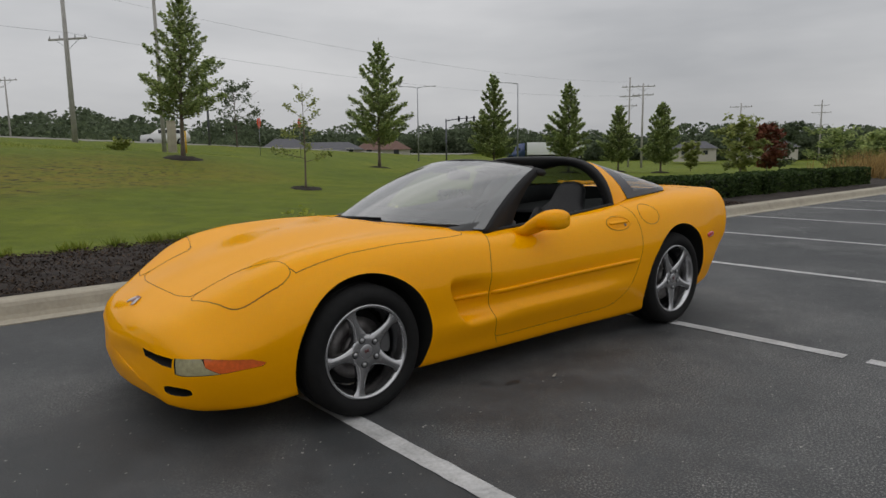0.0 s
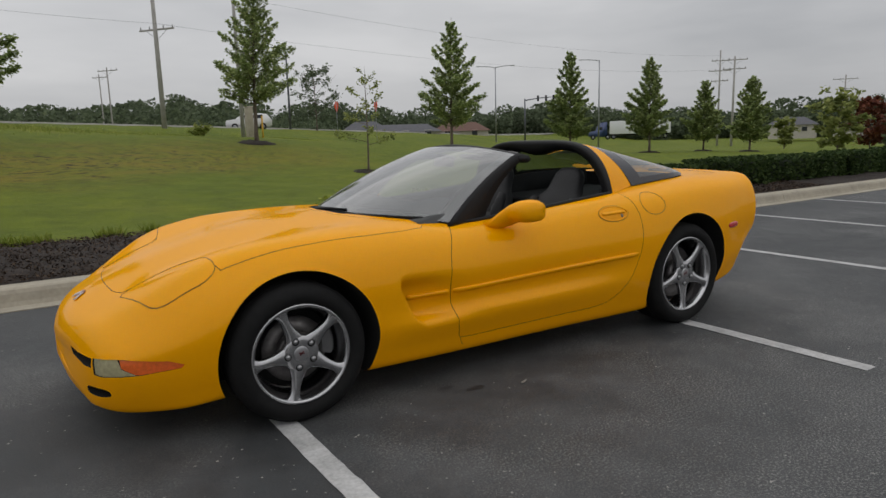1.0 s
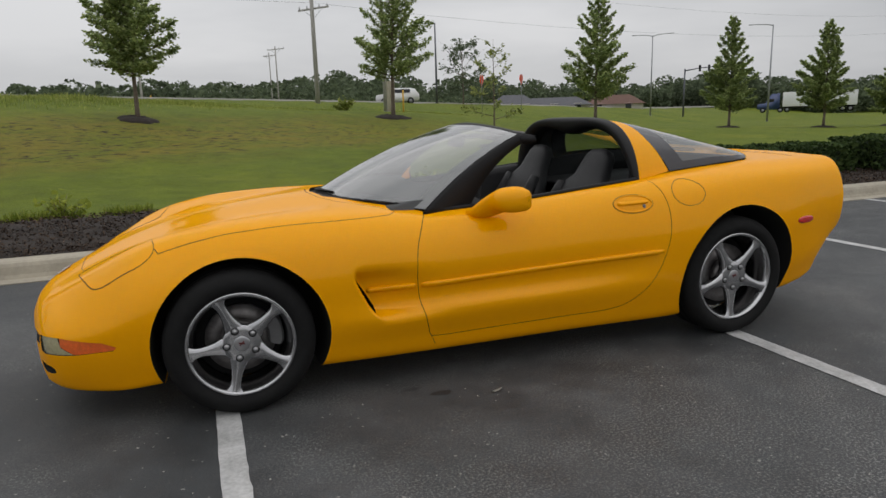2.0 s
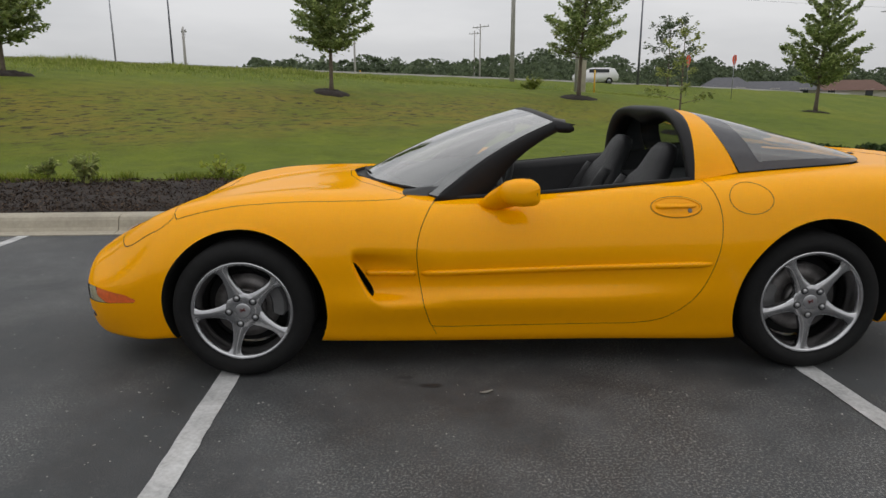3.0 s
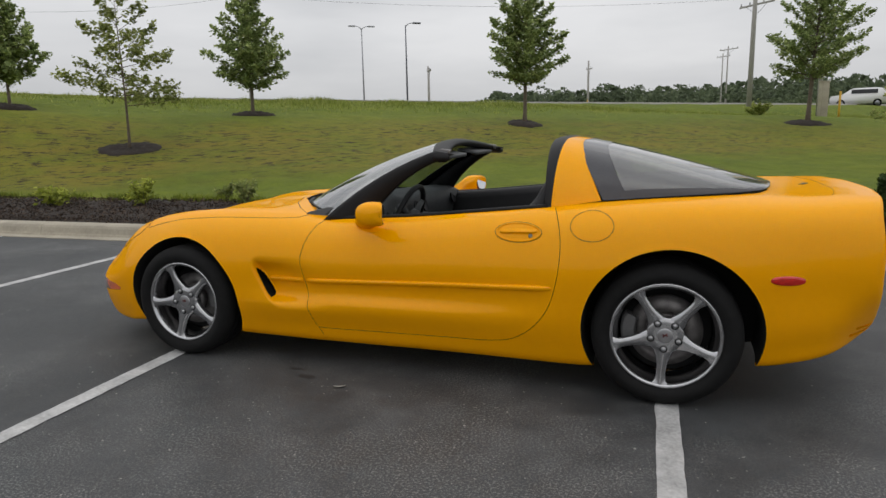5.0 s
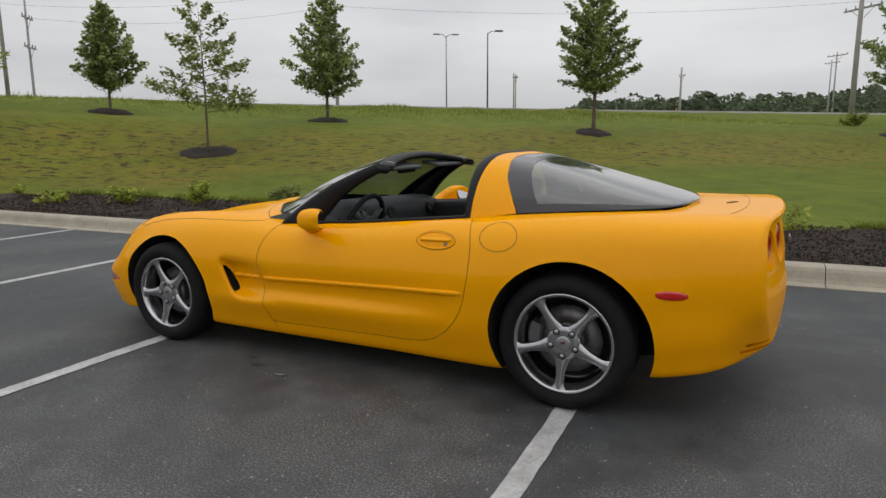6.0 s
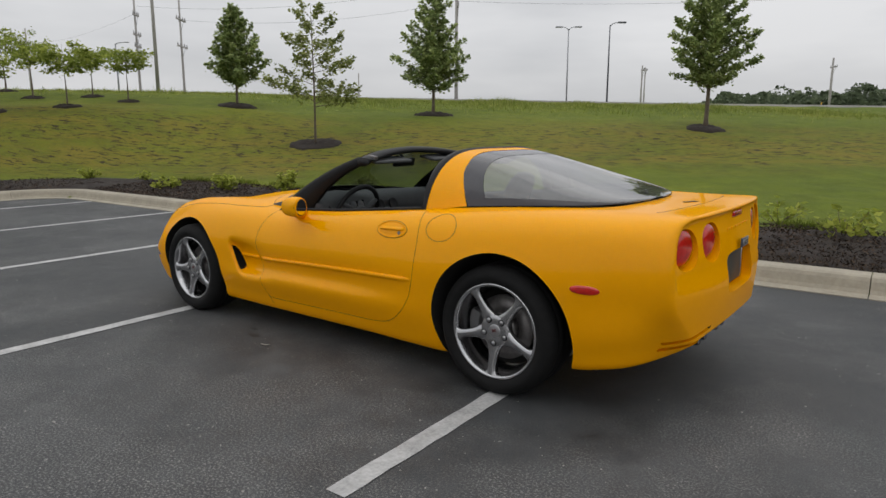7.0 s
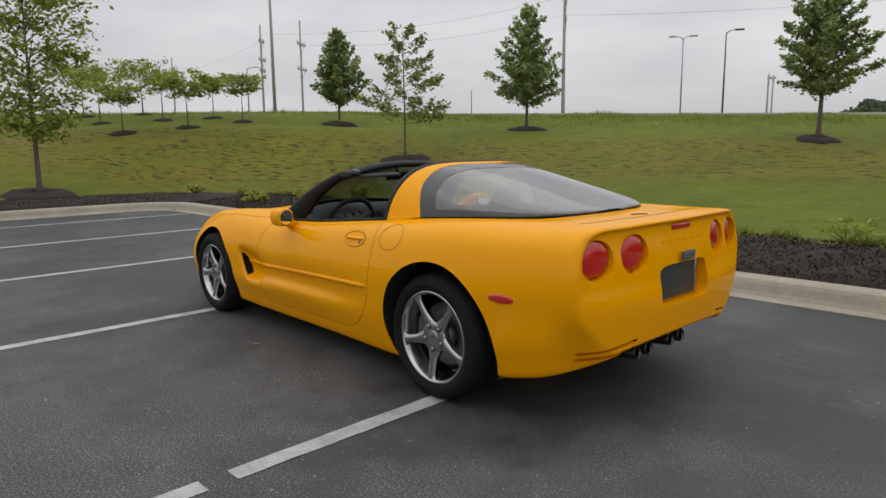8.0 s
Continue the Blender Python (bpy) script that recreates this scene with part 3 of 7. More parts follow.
def hermite(p0, p1, p2, p3, t):
    """Catmull-Rom between p1 and p2, spaced by chord length."""
    def span(a, b):
        return max(1e-4, math.hypot(b[0] - a[0], b[1] - a[1]) ** 0.5)
    t0 = 0.0
    t1 = t0 + span(p0, p1)
    t2 = t1 + span(p1, p2)
    t3 = t2 + span(p2, p3)
    u = t1 + (t2 - t1) * t
    out = []
    for i in (0, 1):
        a1 = (t1 - u) / (t1 - t0) * p0[i] + (u - t0) / (t1 - t0) * p1[i]
        a2 = (t2 - u) / (t2 - t1) * p1[i] + (u - t1) / (t2 - t1) * p2[i]
        a3 = (t3 - u) / (t3 - t2) * p2[i] + (u - t2) / (t3 - t2) * p3[i]
        b1 = (t2 - u) / (t2 - t0) * a1 + (u - t0) / (t2 - t0) * a2
        b2 = (t3 - u) / (t3 - t1) * a2 + (u - t1) / (t3 - t1) * a3
        out.append((t2 - u) / (t2 - t1) * b1 + (u - t1) / (t2 - t1) * b2)
    return out


def scoop_front(z):
    """Slanted front edge of the hollow behind the front wheel."""
    return 0.488 + (0.592 - z) * 0.50 + 0.045 * min(1.3, abs((z - 0.487) / 0.125)) ** 5


def scoop_depth(x, z):
    if x < 0.45 or x > 1.05 or z < 0.34 or z > 0.66:
        return 0.0
    back = 1 - smooth((x - scoop_front(z)) / 0.42)
    return 0.066 * smooth((x - scoop_front(z) + 0.006) / 0.022) * back * smooth((0.625 - z) / 0.085) * smooth((z - 0.352) / 0.06)


def pinch(x):
    """The flanks draw in a little behind the rear wheels."""
    return 1 - 0.036 * smooth((x - 2.2) / 0.8) * (1 - 0.5 * smooth((x - 3.2) / 0.4))


def bend(x, y, z):
    """Rounds the nose and the tail in plan."""
    k = smooth((-0.15 - x) / 0.75)
    x += (0.062 + 0.335 * (abs(y) / 0.9) ** 1.85 - 0.100 * (abs(y) / 0.75) ** 2) * k
    k = smooth((x - 2.95) / 0.6)
    y *= pinch(x)
    x -= 0.13 * (abs(y) / 0.9) ** 2.4 * k + (0.030 * smooth((z - 0.72) / 0.25) + 0.018 * smooth((0.60 - z) / 0.28)) * smooth((x - 3.3) / 0.25)
    return x, y, z


STEPS = (5, 5, 6, 8, 8, 7, 6, 4, 3, 3)


def body_section(x):
    pts = [f(x) for f in BODY_LINES]
    ext = [(-pts[1][0], pts[1][1])] + pts + [(-pts[-2][0], pts[-2][1])]
    out = []
    for k in range(len(pts) - 1):
        for j in range(STEPS[k]):
            out.append(hermite(ext[k], ext[k + 1], ext[k + 2], ext[k + 3], j / STEPS[k]))
    out.append(list(pts[-1]))
    out[0][0] = out[-1][0] = 0.0
    return [(y - (scoop_depth(x, z) if y > 0.7 else 0.0), z) for y, z in out]


def body_stations():
    xs = []
    for a, b, n in ((-0.985, -0.90, 12), (-0.90, -0.4, 26), (-0.4, 0.48, 42), (0.48, 0.64, 26), (0.64, 2.2, 64), (2.2, 3.2, 46), (3.2, 3.54, 20), (3.54, 3.60, 9)):
        xs += [a + (b - a) * i / n for i in range(n)]
    return xs + [3.60]


def hull_mesh():
    bm = bmesh.new()
    rows = []
    for x in body_stations():
        half = body_section(x)
        left = [bend(x, -y, z) for y, z in half]
        right = [bend(x, y, z) for y, z in half[1:-1]][::-1]
        rows.append(left + right)
    vs = add_grid(bm, rows, close_v=True)
    half = body_section(3.60)
    ring = [(-y, z) for y, z in half] + [(y, z) for y, z in half[1:-1]][::-1]
    prev, n = vs[-1], len(ring)
    for f in (0.015, 0.03, 0.045, 0.065, 0.11, 0.2, 0.32, 0.5, 0.72):
        loop = []
        for y, z in ring:
            x, y, z = bend(3.602 + 0.004 * f, y * (1 - f), z + (0.68 - z) * f)
            loop.append(bm.verts.new((x - 0.02 * smooth((f - 0.015) / 0.05) * smooth((z - 0.60) / 0.14), y, z)))
        for i in range(n):
            bm.faces.new((prev[i], prev[(i + 1) % n], loop[(i + 1) % n], loop[i]))
        prev = loop
    c = bm.verts.new(bend(3.606 - 0.012, 0, 0.68))
    for i in range(n):
        bm.faces.new((prev[i], prev[(i + 1) % n], c))
    for row, mid in ((vs[0], (-0.931, 0, 0.36)),):
        inner = [bm.verts.new(Vector(v.co).lerp(Vector(mid), 0.35) + Vector((-0.006 if mid[0] < 0 else 0.002, 0, 0))) for v in row]
        c = bm.verts.new(mid)
        n = len(row)
        for i in range(n):
            bm.faces.new((row[i], row[(i + 1) % n], inner[(i + 1) % n], inner[i]))
            bm.faces.new((inner[i], inner[(i + 1) % n], c))
    bmesh.ops.recalc_face_normals(bm, faces=bm.faces)
    return mesh_of(bm, "hull", PAINT)


def prism(outline, lo, hi, axis):
    """A closed prism over an outline of two coordinates, between lo and hi along the third axis."""
    order = {"x": lambda a, b, h: (h, a, b), "y": lambda a, b, h: (a, h, b), "z": lambda a, b, h: (a, b, h)}[axis]
    bm = bmesh.new()
    lower = [bm.verts.new(order(a, b, lo)) for a, b in outline]
    upper = [bm.verts.new(order(a, b, hi)) for a, b in outline]
    n = len(outline)
    bm.faces.new(lower)
    bm.faces.new(upper)
    for i in range(n):
        bm.faces.new((lower[i], lower[(i + 1) % n], upper[(i + 1) % n], upper[i]))
    bmesh.ops.recalc_face_normals(bm, faces=bm.faces)
    bmesh.ops.triangulate(bm, faces=[f for f in bm.faces if len(f.verts) > 4])
    return bm


def grown(outline, d):
    """An outline of two coordinates moved outwards by d."""
    n = len(outline)
    area = sum(outline[i][0] * outline[(i + 1) % n][1] - outline[(i + 1) % n][0] * outline[i][1] for i in range(n))
    sign = 1 if area > 0 else -1
    out = []
    for i in range(n):
        p, a, b = Vector(outline[i]), Vector(outline[i - 1]), Vector(outline[(i + 1) % n])
        e1, e2 = (p - a).normalized(), (b - p).normalized()
        m = (Vector((e1.y, -e1.x)) + Vector((e2.y, -e2.x))).normalized() * sign
        k = max(0.4, m.dot(Vector((e1.y, -e1.x)) * sign))
        out.append(tuple(p + m * d / k))
    return out


def rounded(keys, n=6, closed=True):
    """A smooth closed outline through a few keys."""
    out, m = [], len(keys)
    for i in range(m):
        p = [keys[(i + k) % m] for k in (-1, 0, 1, 2)]
        out += [tuple(hermite(*p, j / n)) for j in range(n)]
    return out


def oval(cx, cy, rx, ry, n=32, power=2.0):
    out = []
    for i in range(n):
        a = 2 * math.pi * i / n
        c, s = math.cos(a), math.sin(a)
        out.append((cx + rx * math.copysign(abs(c) ** (2 / power), c), cy + ry * math.copysign(abs(s) ** (2 / power), s)))
    return out


def carve(me, cutters, operation):
    """Cuts a mesh with bmeshes, or keeps what lies in them, and returns the new mesh."""
    ob = bpy.data.objects.new("work", me)
    scene.collection.objects.link(ob)
    work = [ob]
    for bm in cutters:
        cm = bpy.data.meshes.new("cutter")
        bm.to_mesh(cm)
        bm.free()
        c = bpy.data.objects.new("cutter", cm)
        scene.collection.objects.link(c)
        work.append(c)
        mod = ob.modifiers.new("cut", "BOOLEAN")
        mod.operation, mod.object, mod.solver = operation, c, "MANIFOLD"
    bpy.context.view_layer.update()
    out = bpy.data.meshes.new_from_object(ob.evaluated_get(bpy.context.evaluated_depsgraph_get()))
    for w in work:
        bpy.data.objects.remove(w)
    return out


def outer_normals(me, tree, normals, tris):
    """Gives the faces that lie on the original skin the normals of that skin, so that cut edges don't show in the gloss."""
    from mathutils.geometry import barycentric_transform
    me.polygons.foreach_set("use_smooth", [True] * len(me.polygons))
    want = []
    cache = {}
    for poly in me.polygons:
        pn = poly.normal
        for li in poly.loop_indices:
            vi = me.loops[li].vertex_index
            if vi not in cache:
                co = me.vertices[vi].co
                hit, nrm, idx, dist = tree.find_nearest(co)
                if dist < 8e-4:
                    a, b, c = tris[idx]
                    w = [Vector(normals[k]) for k in (a[0], b[0], c[0])]
                    cache[vi] = barycentric_transform(hit, Vector(a[1]), Vector(b[1]), Vector(c[1]), *w).normalized()
                else:
                    cache[vi] = None
            n = cache[vi]
            want.append(n if n is not None and n.dot(pn) > 0.55 else pn)
    me.normals_split_custom_set(want)


HULL = hull_mesh()
HULL.calc_loop_triangles()
_tris = [[(v, tuple(HULL.vertices[v].co)) for v in t.vertices] for t in HULL.loop_triangles]
from mathutils.bvhtree import BVHTree
_tree = BVHTree.FromPolygons([v.co for v in HULL.vertices], [tuple(t.vertices) for t in HULL.loop_triangles])
_norm = [tuple(v.normal) for v in HULL.vertices]


def on_flank(x, z, side=-1):
    """The point of the skin at x, z seen from the side, and its normal."""
    hit, n, i, d = _tree.ray_cast(Vector((x, side * 2.0, z)), Vector((0, -side, 0)))
    return hit, n


def on_top(x, y):
    hit, n, i, d = _tree.ray_cast(Vector((x, y, 3.0)), Vector((0, 0, -1)))
    return hit, n


def on_tail(y, z):
    hit, n, i, d = _tree.ray_cast(Vector((6.0, y, z)), Vector((-1, 0, 0)))
    return hit, n


def on_nose(y, z):
    hit, n, i, d = _tree.ray_cast(Vector((-4.0, y, z)), Vector((1, 0, 0)))
    return hit, n


def mirror2(outline, side):
    return [(a, side * b) for a, b in outline]


DOOR = [(0.905, 1.05), (0.90, 0.84), (0.858, 0.79), (0.815, 0.70), (0.80, 0.62), (0.806, 0.50), (0.826, 0.38), (0.847, 0.30), (0.866, 0.247), (0.90, 0.2405),
        (1.2, 0.243), (1.6, 0.248), (1.84, 0.252), (1.95, 0.275), (2.05, 0.345), (2.12, 0.44), (2.16, 0.56), (2.178, 0.68), (2.175, 0.79), (2.15, 0.88), (2.12, 0.93), (2.115, 1.05)]
DOOR = rounded(DOOR, 4)
HOOD = [(-0.70, 0.0), (-0.696, 0.12), (-0.684, 0.26), (-0.655, 0.375), (-0.60, 0.40), (-0.40, 0.41), (-0.37, 0.44), (-0.32, 0.72), (-0.30, 0.758), (-0.1, 0.768), (0.1, 0.768), (0.4, 0.762), (0.62, 0.75), (0.72, 0.732), (0.75, 0.69),
        (0.64, 0.58), (0.515, 0.40), (0.45, 0.22), (0.425, 0.0)]
LID = rounded([(-0.665, 0.415), (-0.658, 0.47), (-0.60, 0.645), (-0.56, 0.70), (-0.46, 0.745), (-0.37, 0.765), (-0.322, 0.745), (-0.322, 0.68), (-0.365, 0.47), (-0.40, 0.422), (-0.52, 0.405), (-0.62, 0.395)], 3)
FRONT_WELL, REAR_WELL = (0.010, 0.334, 0.377), (2.675, 0.352, 0.398)      # x, z and radius of the wheel openings
CABIN = [(0.445, 0.0), (0.485, 0.24), (0.67, 0.5), (0.915, 0.66), (1.05, 0.712), (2.10, 0.712), (2.2, 0.66), (2.215, 0.0)]
BOOT = [(2.14, 0.0), (2.14, 0.655), (2.345, 0.652), (2.60, 0.64), (2.80, 0.62), (2.95, 0.575), (3.05, 0.485), (3.10, 0.36), (3.125, 0.2), (3.13, 0.0)]
LAMPS = ((-0.653, 0.823), (-0.411, 0.83), (0.411, 0.83), (0.653, 0.823))      # tail lamps, y and z


def both(half):
    """A closed plan outline from its right half, mirrored."""
    return half + [(x, -y) for x, y in half[::-1] if y > 0]


def build_body():
    cuts = []
    for cx, cz, cr in (FRONT_WELL, REAR_WELL):
        for side in (-1, 1):
            cuts.append(prism(oval(cx, cz, cr, cr, 72), side * 0.50, side * 1.2, "y"))
    cuts.append(prism(both(CABIN), 0.30, 1.6, "z"))
    for y, z in LAMPS:
        cuts.append(prism(oval(y, z, 0.098, 0.092, 40, 2.2), 3.455 if abs(y) > 0.6 else 3.505, 4.0, "x"))
    cuts.append(prism(oval(0.0, 0.652, 0.235, 0.10, 48, 6), 3.53, 4.0, "x"))              # plate recess
    cuts.append(prism(oval(0.0, 0.928, 0.10, 0.017, 24, 5), 3.53, 4.0, "x"))               # high brake lamp
    for side in (-1, 1):
        lamp = [(side * y, z) for y, z in ((0.599, 0.4075), (0.599, 0.3355), (0.640, 0.3315), (0.717, 0.337), (0.758, 0.3425), (0.821, 0.362), (0.828, 0.378), (0.811, 0.3985), (0.717, 0.4125))]
        cuts.append(prism(lamp, -2.0, -0.42, "x"))
        grille = [(side * y, z) for y, z in ((0.372, 0.418), (0.385, 0.382), (0.585, 0.362), (0.592, 0.404))]
        cuts.append(prism(grille, -2.0, -0.75, "x"))
        duct = [(side * y, z) for y, z in oval(0.585, 0.255, 0.068, 0.021, 24, 3)]
        cuts.append(prism(duct, -2.0, -0.71, "x"))
        slot = rounded([(0.474, 0.578), (0.492, 0.582), (0.528, 0.536), (0.566, 0.474), (0.600, 0.402), (0.578, 0.390), (0.530, 0.450), (0.490, 0.524)], 3)
        cuts.append(prism(slot, side * 0.74, side * 0.872, "y"))
        for k in range(2):                                                                 # slots under the tail corners
            z = 0.402 - k * 0.034
            cuts.append(prism([(side * a, b) for a, b in ((0.40, z + 0.034), (0.41, z + 0.018), (0.70, z - 0.016), (0.715, z))], 3.42, 4.0, "x"))
    return carve(carve(HULL, cuts, "DIFFERENCE"), [prism(both(BOOT), 0.80, 1.6, "z")], "DIFFERENCE")


def finish_panel(me, inside):
    """Skin stays painted; cut faces away from the skin take the near-black of liner and shade."""
    while len(me.materials) < 2:
        me.materials.append(None)
    me.materials[0], me.materials[1] = PAINT, inside
    for p in me.polygons:
        c = p.center
        hit, n, i, d = _tree.find_nearest(c)
        p.material_index = 1 if d > 0.004 and not (c.x > 3.38 and (c.z > 0.55 or abs(c.y) > 0.45)) and not (c.x < -0.45 and d < 0.018) else 0
    outer_normals(me, _tree, _norm, _tris)
    return me


def car_panel(name, me, parent, label="", inside=None):
    ob = new(name, finish_panel(me, inside or SHADE))
    ob.parent = parent
    if label:
        ob["label"] = label
    return ob


car = thing("sports_car", pose(0, 0, -0.008), "yellow two-door sports car with its roof panel off, parked on asphalt", "car")
_body = build_body()
GAP = 0.0015
panels = []
for _side in (-1, 1):
    _o = DOOR
    panels.append(("door", carve(_body, [prism(grown(_o, -GAP), _side * 0.60, _side * 1.2, "y")], "INTERSECT"), _side))
    _body = carve(_body, [prism(grown(_o, GAP), _side * 0.60, _side * 1.2, "y")], "DIFFERENCE")
_hood = both(HOOD)
for _side in (-1, 1):
    _o = mirror2(LID, _side)
    panels.append(("headlamp_lid", carve(_body, [prism(grown(_o, -GAP), 0.50, 1.2, "z")], "INTERSECT"), _side))
    _body = carve(_body, [prism(grown(_o, GAP), 0.50, 1.2, "z")], "DIFFERENCE")
panels.append(("hood", carve(_body, [prism(grown(_hood, -GAP), 0.51, 1.2, "z")], "INTERSECT"), 0))
_body = carve(_body, [prism(grown(_hood, GAP), 0.51, 1.2, "z")], "DIFFERENCE")
body = car_panel("body", _body, car)
doors = {}
for _name, _me, _side in panels:
    _ob = car_panel(_name, _me, car, {"door": "closed yellow door with its window lowered"}.get(_name, ""))
    if _name == "door":
        doors[_side] = _ob


# ---- wheels ----
CAPGREY, EMBLEM, NUT_SHADE = plain("cap_grey", (0.42, 0.42, 0.43), 0.32, 0.9), plain("emblem_red", (0.14, 0.03, 0.03), 0.4), plain("nut_shade_grey", (0.05, 0.05, 0.05), 0.3, 0.8)
CALIPER = plain("caliper_grey", (0.16, 0.16, 0.16), 0.5, 0.5)
def wheel(x, side, z, tyre_r, rim_r, width, turn):
    """One wheel: tyre, rim, five spokes, hub, cap, nuts, disc and caliper. Its face looks outwards."""
    face = 0.853
    w = thing("wheel", pose(x, 0, z), "", "")
    for key in list(w.keys()):
        del w[key]
    w.parent = car
    w["label"] = "polished five-spoke alloy wheel with a black tyre"
    axis = pose(0, side * face, 0, -90 * side, 0, 0)           # local z points outwards

    def P(r, a, h):
        return axis @ Vector((r * math.cos(a), r * math.sin(a), h))
    t, o = tyre_r, rim_r
    b = width / 2
    mid = -b + 0.022
    prof = [(o, mid + b - 0.012), (o + 0.006, mid + b + 0.004), (o + 0.03, mid + b + 0.012), ((o + t) / 2, mid + b + 0.013), (t - 0.028, mid + b + 0.003), (t - 0.012, mid + b - 0.01), (t - 0.003, mid + b - 0.03),
            (t, mid + b * 0.55), (t, mid + b * 0.5), (t - 0.008, mid + b * 0.48), (t - 0.008, mid + b * 0.4), (t, mid + b * 0.38), (t, mid + 0.01), (t - 0.008, mid + 0.006), (t - 0.008, mid - 0.006), (t, mid - 0.01),
            (t, mid - b * 0.6), (t - 0.012, mid - b), (o + 0.02, mid - b), (o, mid - b + 0.01)]
    part("tyre", lathe(prof, axis, 72), RUBBER, w, "black low-profile tyre")
    rim = part("rim", lathe([(o + 0.004, 0.016), (o + 0.002, 0.022), (o - 0.008, 0.023), (o - 0.014, 0.018), (o - 0.018, 0.004), (o - 0.030, -0.02), (o - 0.036, -0.10), (o - 0.03, -0.17), (o + 0.002, -0.2), (o + 0.002, -0.19), (o - 0.02, -0.16), (o - 0.024, -0.09), (o - 0.006, -0.01)], axis, 72), ALLOY, w)
    widths = curve_through([(0.055, 0.046), (0.08, 0.040), (0.105, 0.030), (0.14, 0.0228), (o - 0.055, 0.0205), (o - 0.032, 0.026), (o - 0.014, 0.043)])
    for k in range(5):
        a0 = turn + k * 2 * math.pi / 5
        rows = []
        for i in range(13):
            u = i / 12
            r = 0.055 + (o - 0.014 - 0.055) * u
            half = widths(r)
            h = 0.004 + 0.012 * u
            ring = []
            for yy, hh in ((-0.92, -0.034), (-1.0, -0.006), (-0.8, 0.0), (0, 0.0015), (0.8, 0.0), (1.0, -0.006), (0.92, -0.034)):
                p = Vector((r * math.cos(a0) - yy * half * math.sin(a0), r * math.sin(a0) + yy * half * math.cos(a0), h + hh))
                ring.append(axis @ p)
            rows.append(ring)
        bm = grid(rows, close_v=True)
        bmesh.ops.recalc_face_normals(bm, faces=bm.faces)
        part("spoke", bm, ALLOY, rim)
    part("hub", lathe([(0.0, 0.0052), (0.04, 0.0052), (0.05, 0.0056), (0.078, 0.0062), (0.084, 0.002), (0.086, -0.03), (0.0, -0.03)], axis, 40, close=False), ALLOY, rim)
    part("center_cap", lathe([(0.0, 0.0088), (0.028, 0.0082), (0.034, 0.0068), (0.035, 0.004), (0.0, 0.004)], axis, 32, close=False), CAPGREY, rim, "round grey cap with a small red crossed emblem")
    bm = bmesh.new()
    for s in (-1, 1):
        add_box(bm, (0.026, 0.006, 0.002), axis @ pose(0, 0.003, 0.0105, 0, 0, 15 + 28 * s))
    part("cap_emblem", bm, EMBLEM, rim)
    for k in range(5):
        a = turn + k * 2 * math.pi / 5
        # dark disc round each nut paints in the shade of its pocket
        part("nut_pocket_shade", rod(P(0.064, a, 0.0030), P(0.064, a, 0.0076), 0.0175, 0.0175, 16), NUT_SHADE, rim)
        part("lug_nut", rod(P(0.064, a, 0.0070), P(0.064, a, 0.014), 0.0125, 0.0105, 6), CAPGREY, rim)
    part("brake_disc", lathe([(0.05, -0.085), (o - 0.078, -0.085), (o - 0.078, -0.11), (0.05, -0.11)], axis, 48), IRON, w)
    part("disc_hat", lathe([(0.0, -0.045), (0.085, -0.045), (0.088, -0.09), (0.0, -0.09)], axis, 32, close=False), IRON, w)
    ca = math.pi * 1.0 if x > 1 else 0.15
    if side > 0:
        ca = math.pi - ca
    rows = []
    for i in range(9):
        a = ca - 0.42 + 0.84 * i / 8
        e = 0.008 if i in (0, 8) else 0.0
        rows.append([P(r, a, h) for r, h in ((o - 0.115 + e, -0.07), (o - 0.105 + e, -0.058), (o - 0.055 - e, -0.056), (o - 0.045 - e, -0.066), (o - 0.043 - e, -0.13), (o - 0.115 + e, -0.13))])
    bm = bmesh.new()
    vs = add_grid(bm, rows, close_v=True)
    bm.faces.new(vs[0]), bm.faces.new(vs[-1])
    bmesh.ops.recalc_face_normals(bm, faces=bm.faces)
    part("brake_caliper", bm, CALIPER, w, flat=True)
    # black ring added behind the disc in place of the shade inside the wheel
    part("barrel_shade", lathe([(o - 0.04, -0.13), (o - 0.04, -0.2), (0.03, -0.2), (0.03, -0.13)], axis, 32), SHADE, w)
    return w


for _side in (-1, 1):
    wheel(0.0, _side, 0.332, 0.324, 0.2310, 0.245, radians(103 + 10) if _side < 0 else radians(20))
    wheel(WHEELBASE, _side, 0.344, 0.336, 0.2455, 0.275, radians(50) if _side < 0 else radians(77))


# ---- greenhouse ----
def screen_point(s, t, lift=0.0):
    """Windscreen: s across from -1 to 1, t from the cowl to the header."""
    a = abs(s)
    bx, by, bz = 0.505 + 0.395 * a ** 2.3, 0.735 * s, 0.875 - 0.05 * a ** 2
    tx, ty, tz = 1.385 + 0.09 * a ** 2.2, 0.58 * s, 1.226 - 0.052 * a ** 2.4
    k = 0.035 * 4 * t * (1 - t) + lift
    return Vector((bx + (tx - bx) * t - 0.45 * k, by + (ty - by) * t + 0.25 * k * s, bz + (tz - bz) * t + 0.85 * k))


def screen_patch(s0, s1, t0, t1, ns, nt_, lift=0.0):
    return [[screen_point(s0 + (s1 - s0) * i / ns, t0 + (t1 - t0) * j / nt_, lift) for i in range(ns + 1)] for j in range(nt_ + 1)]


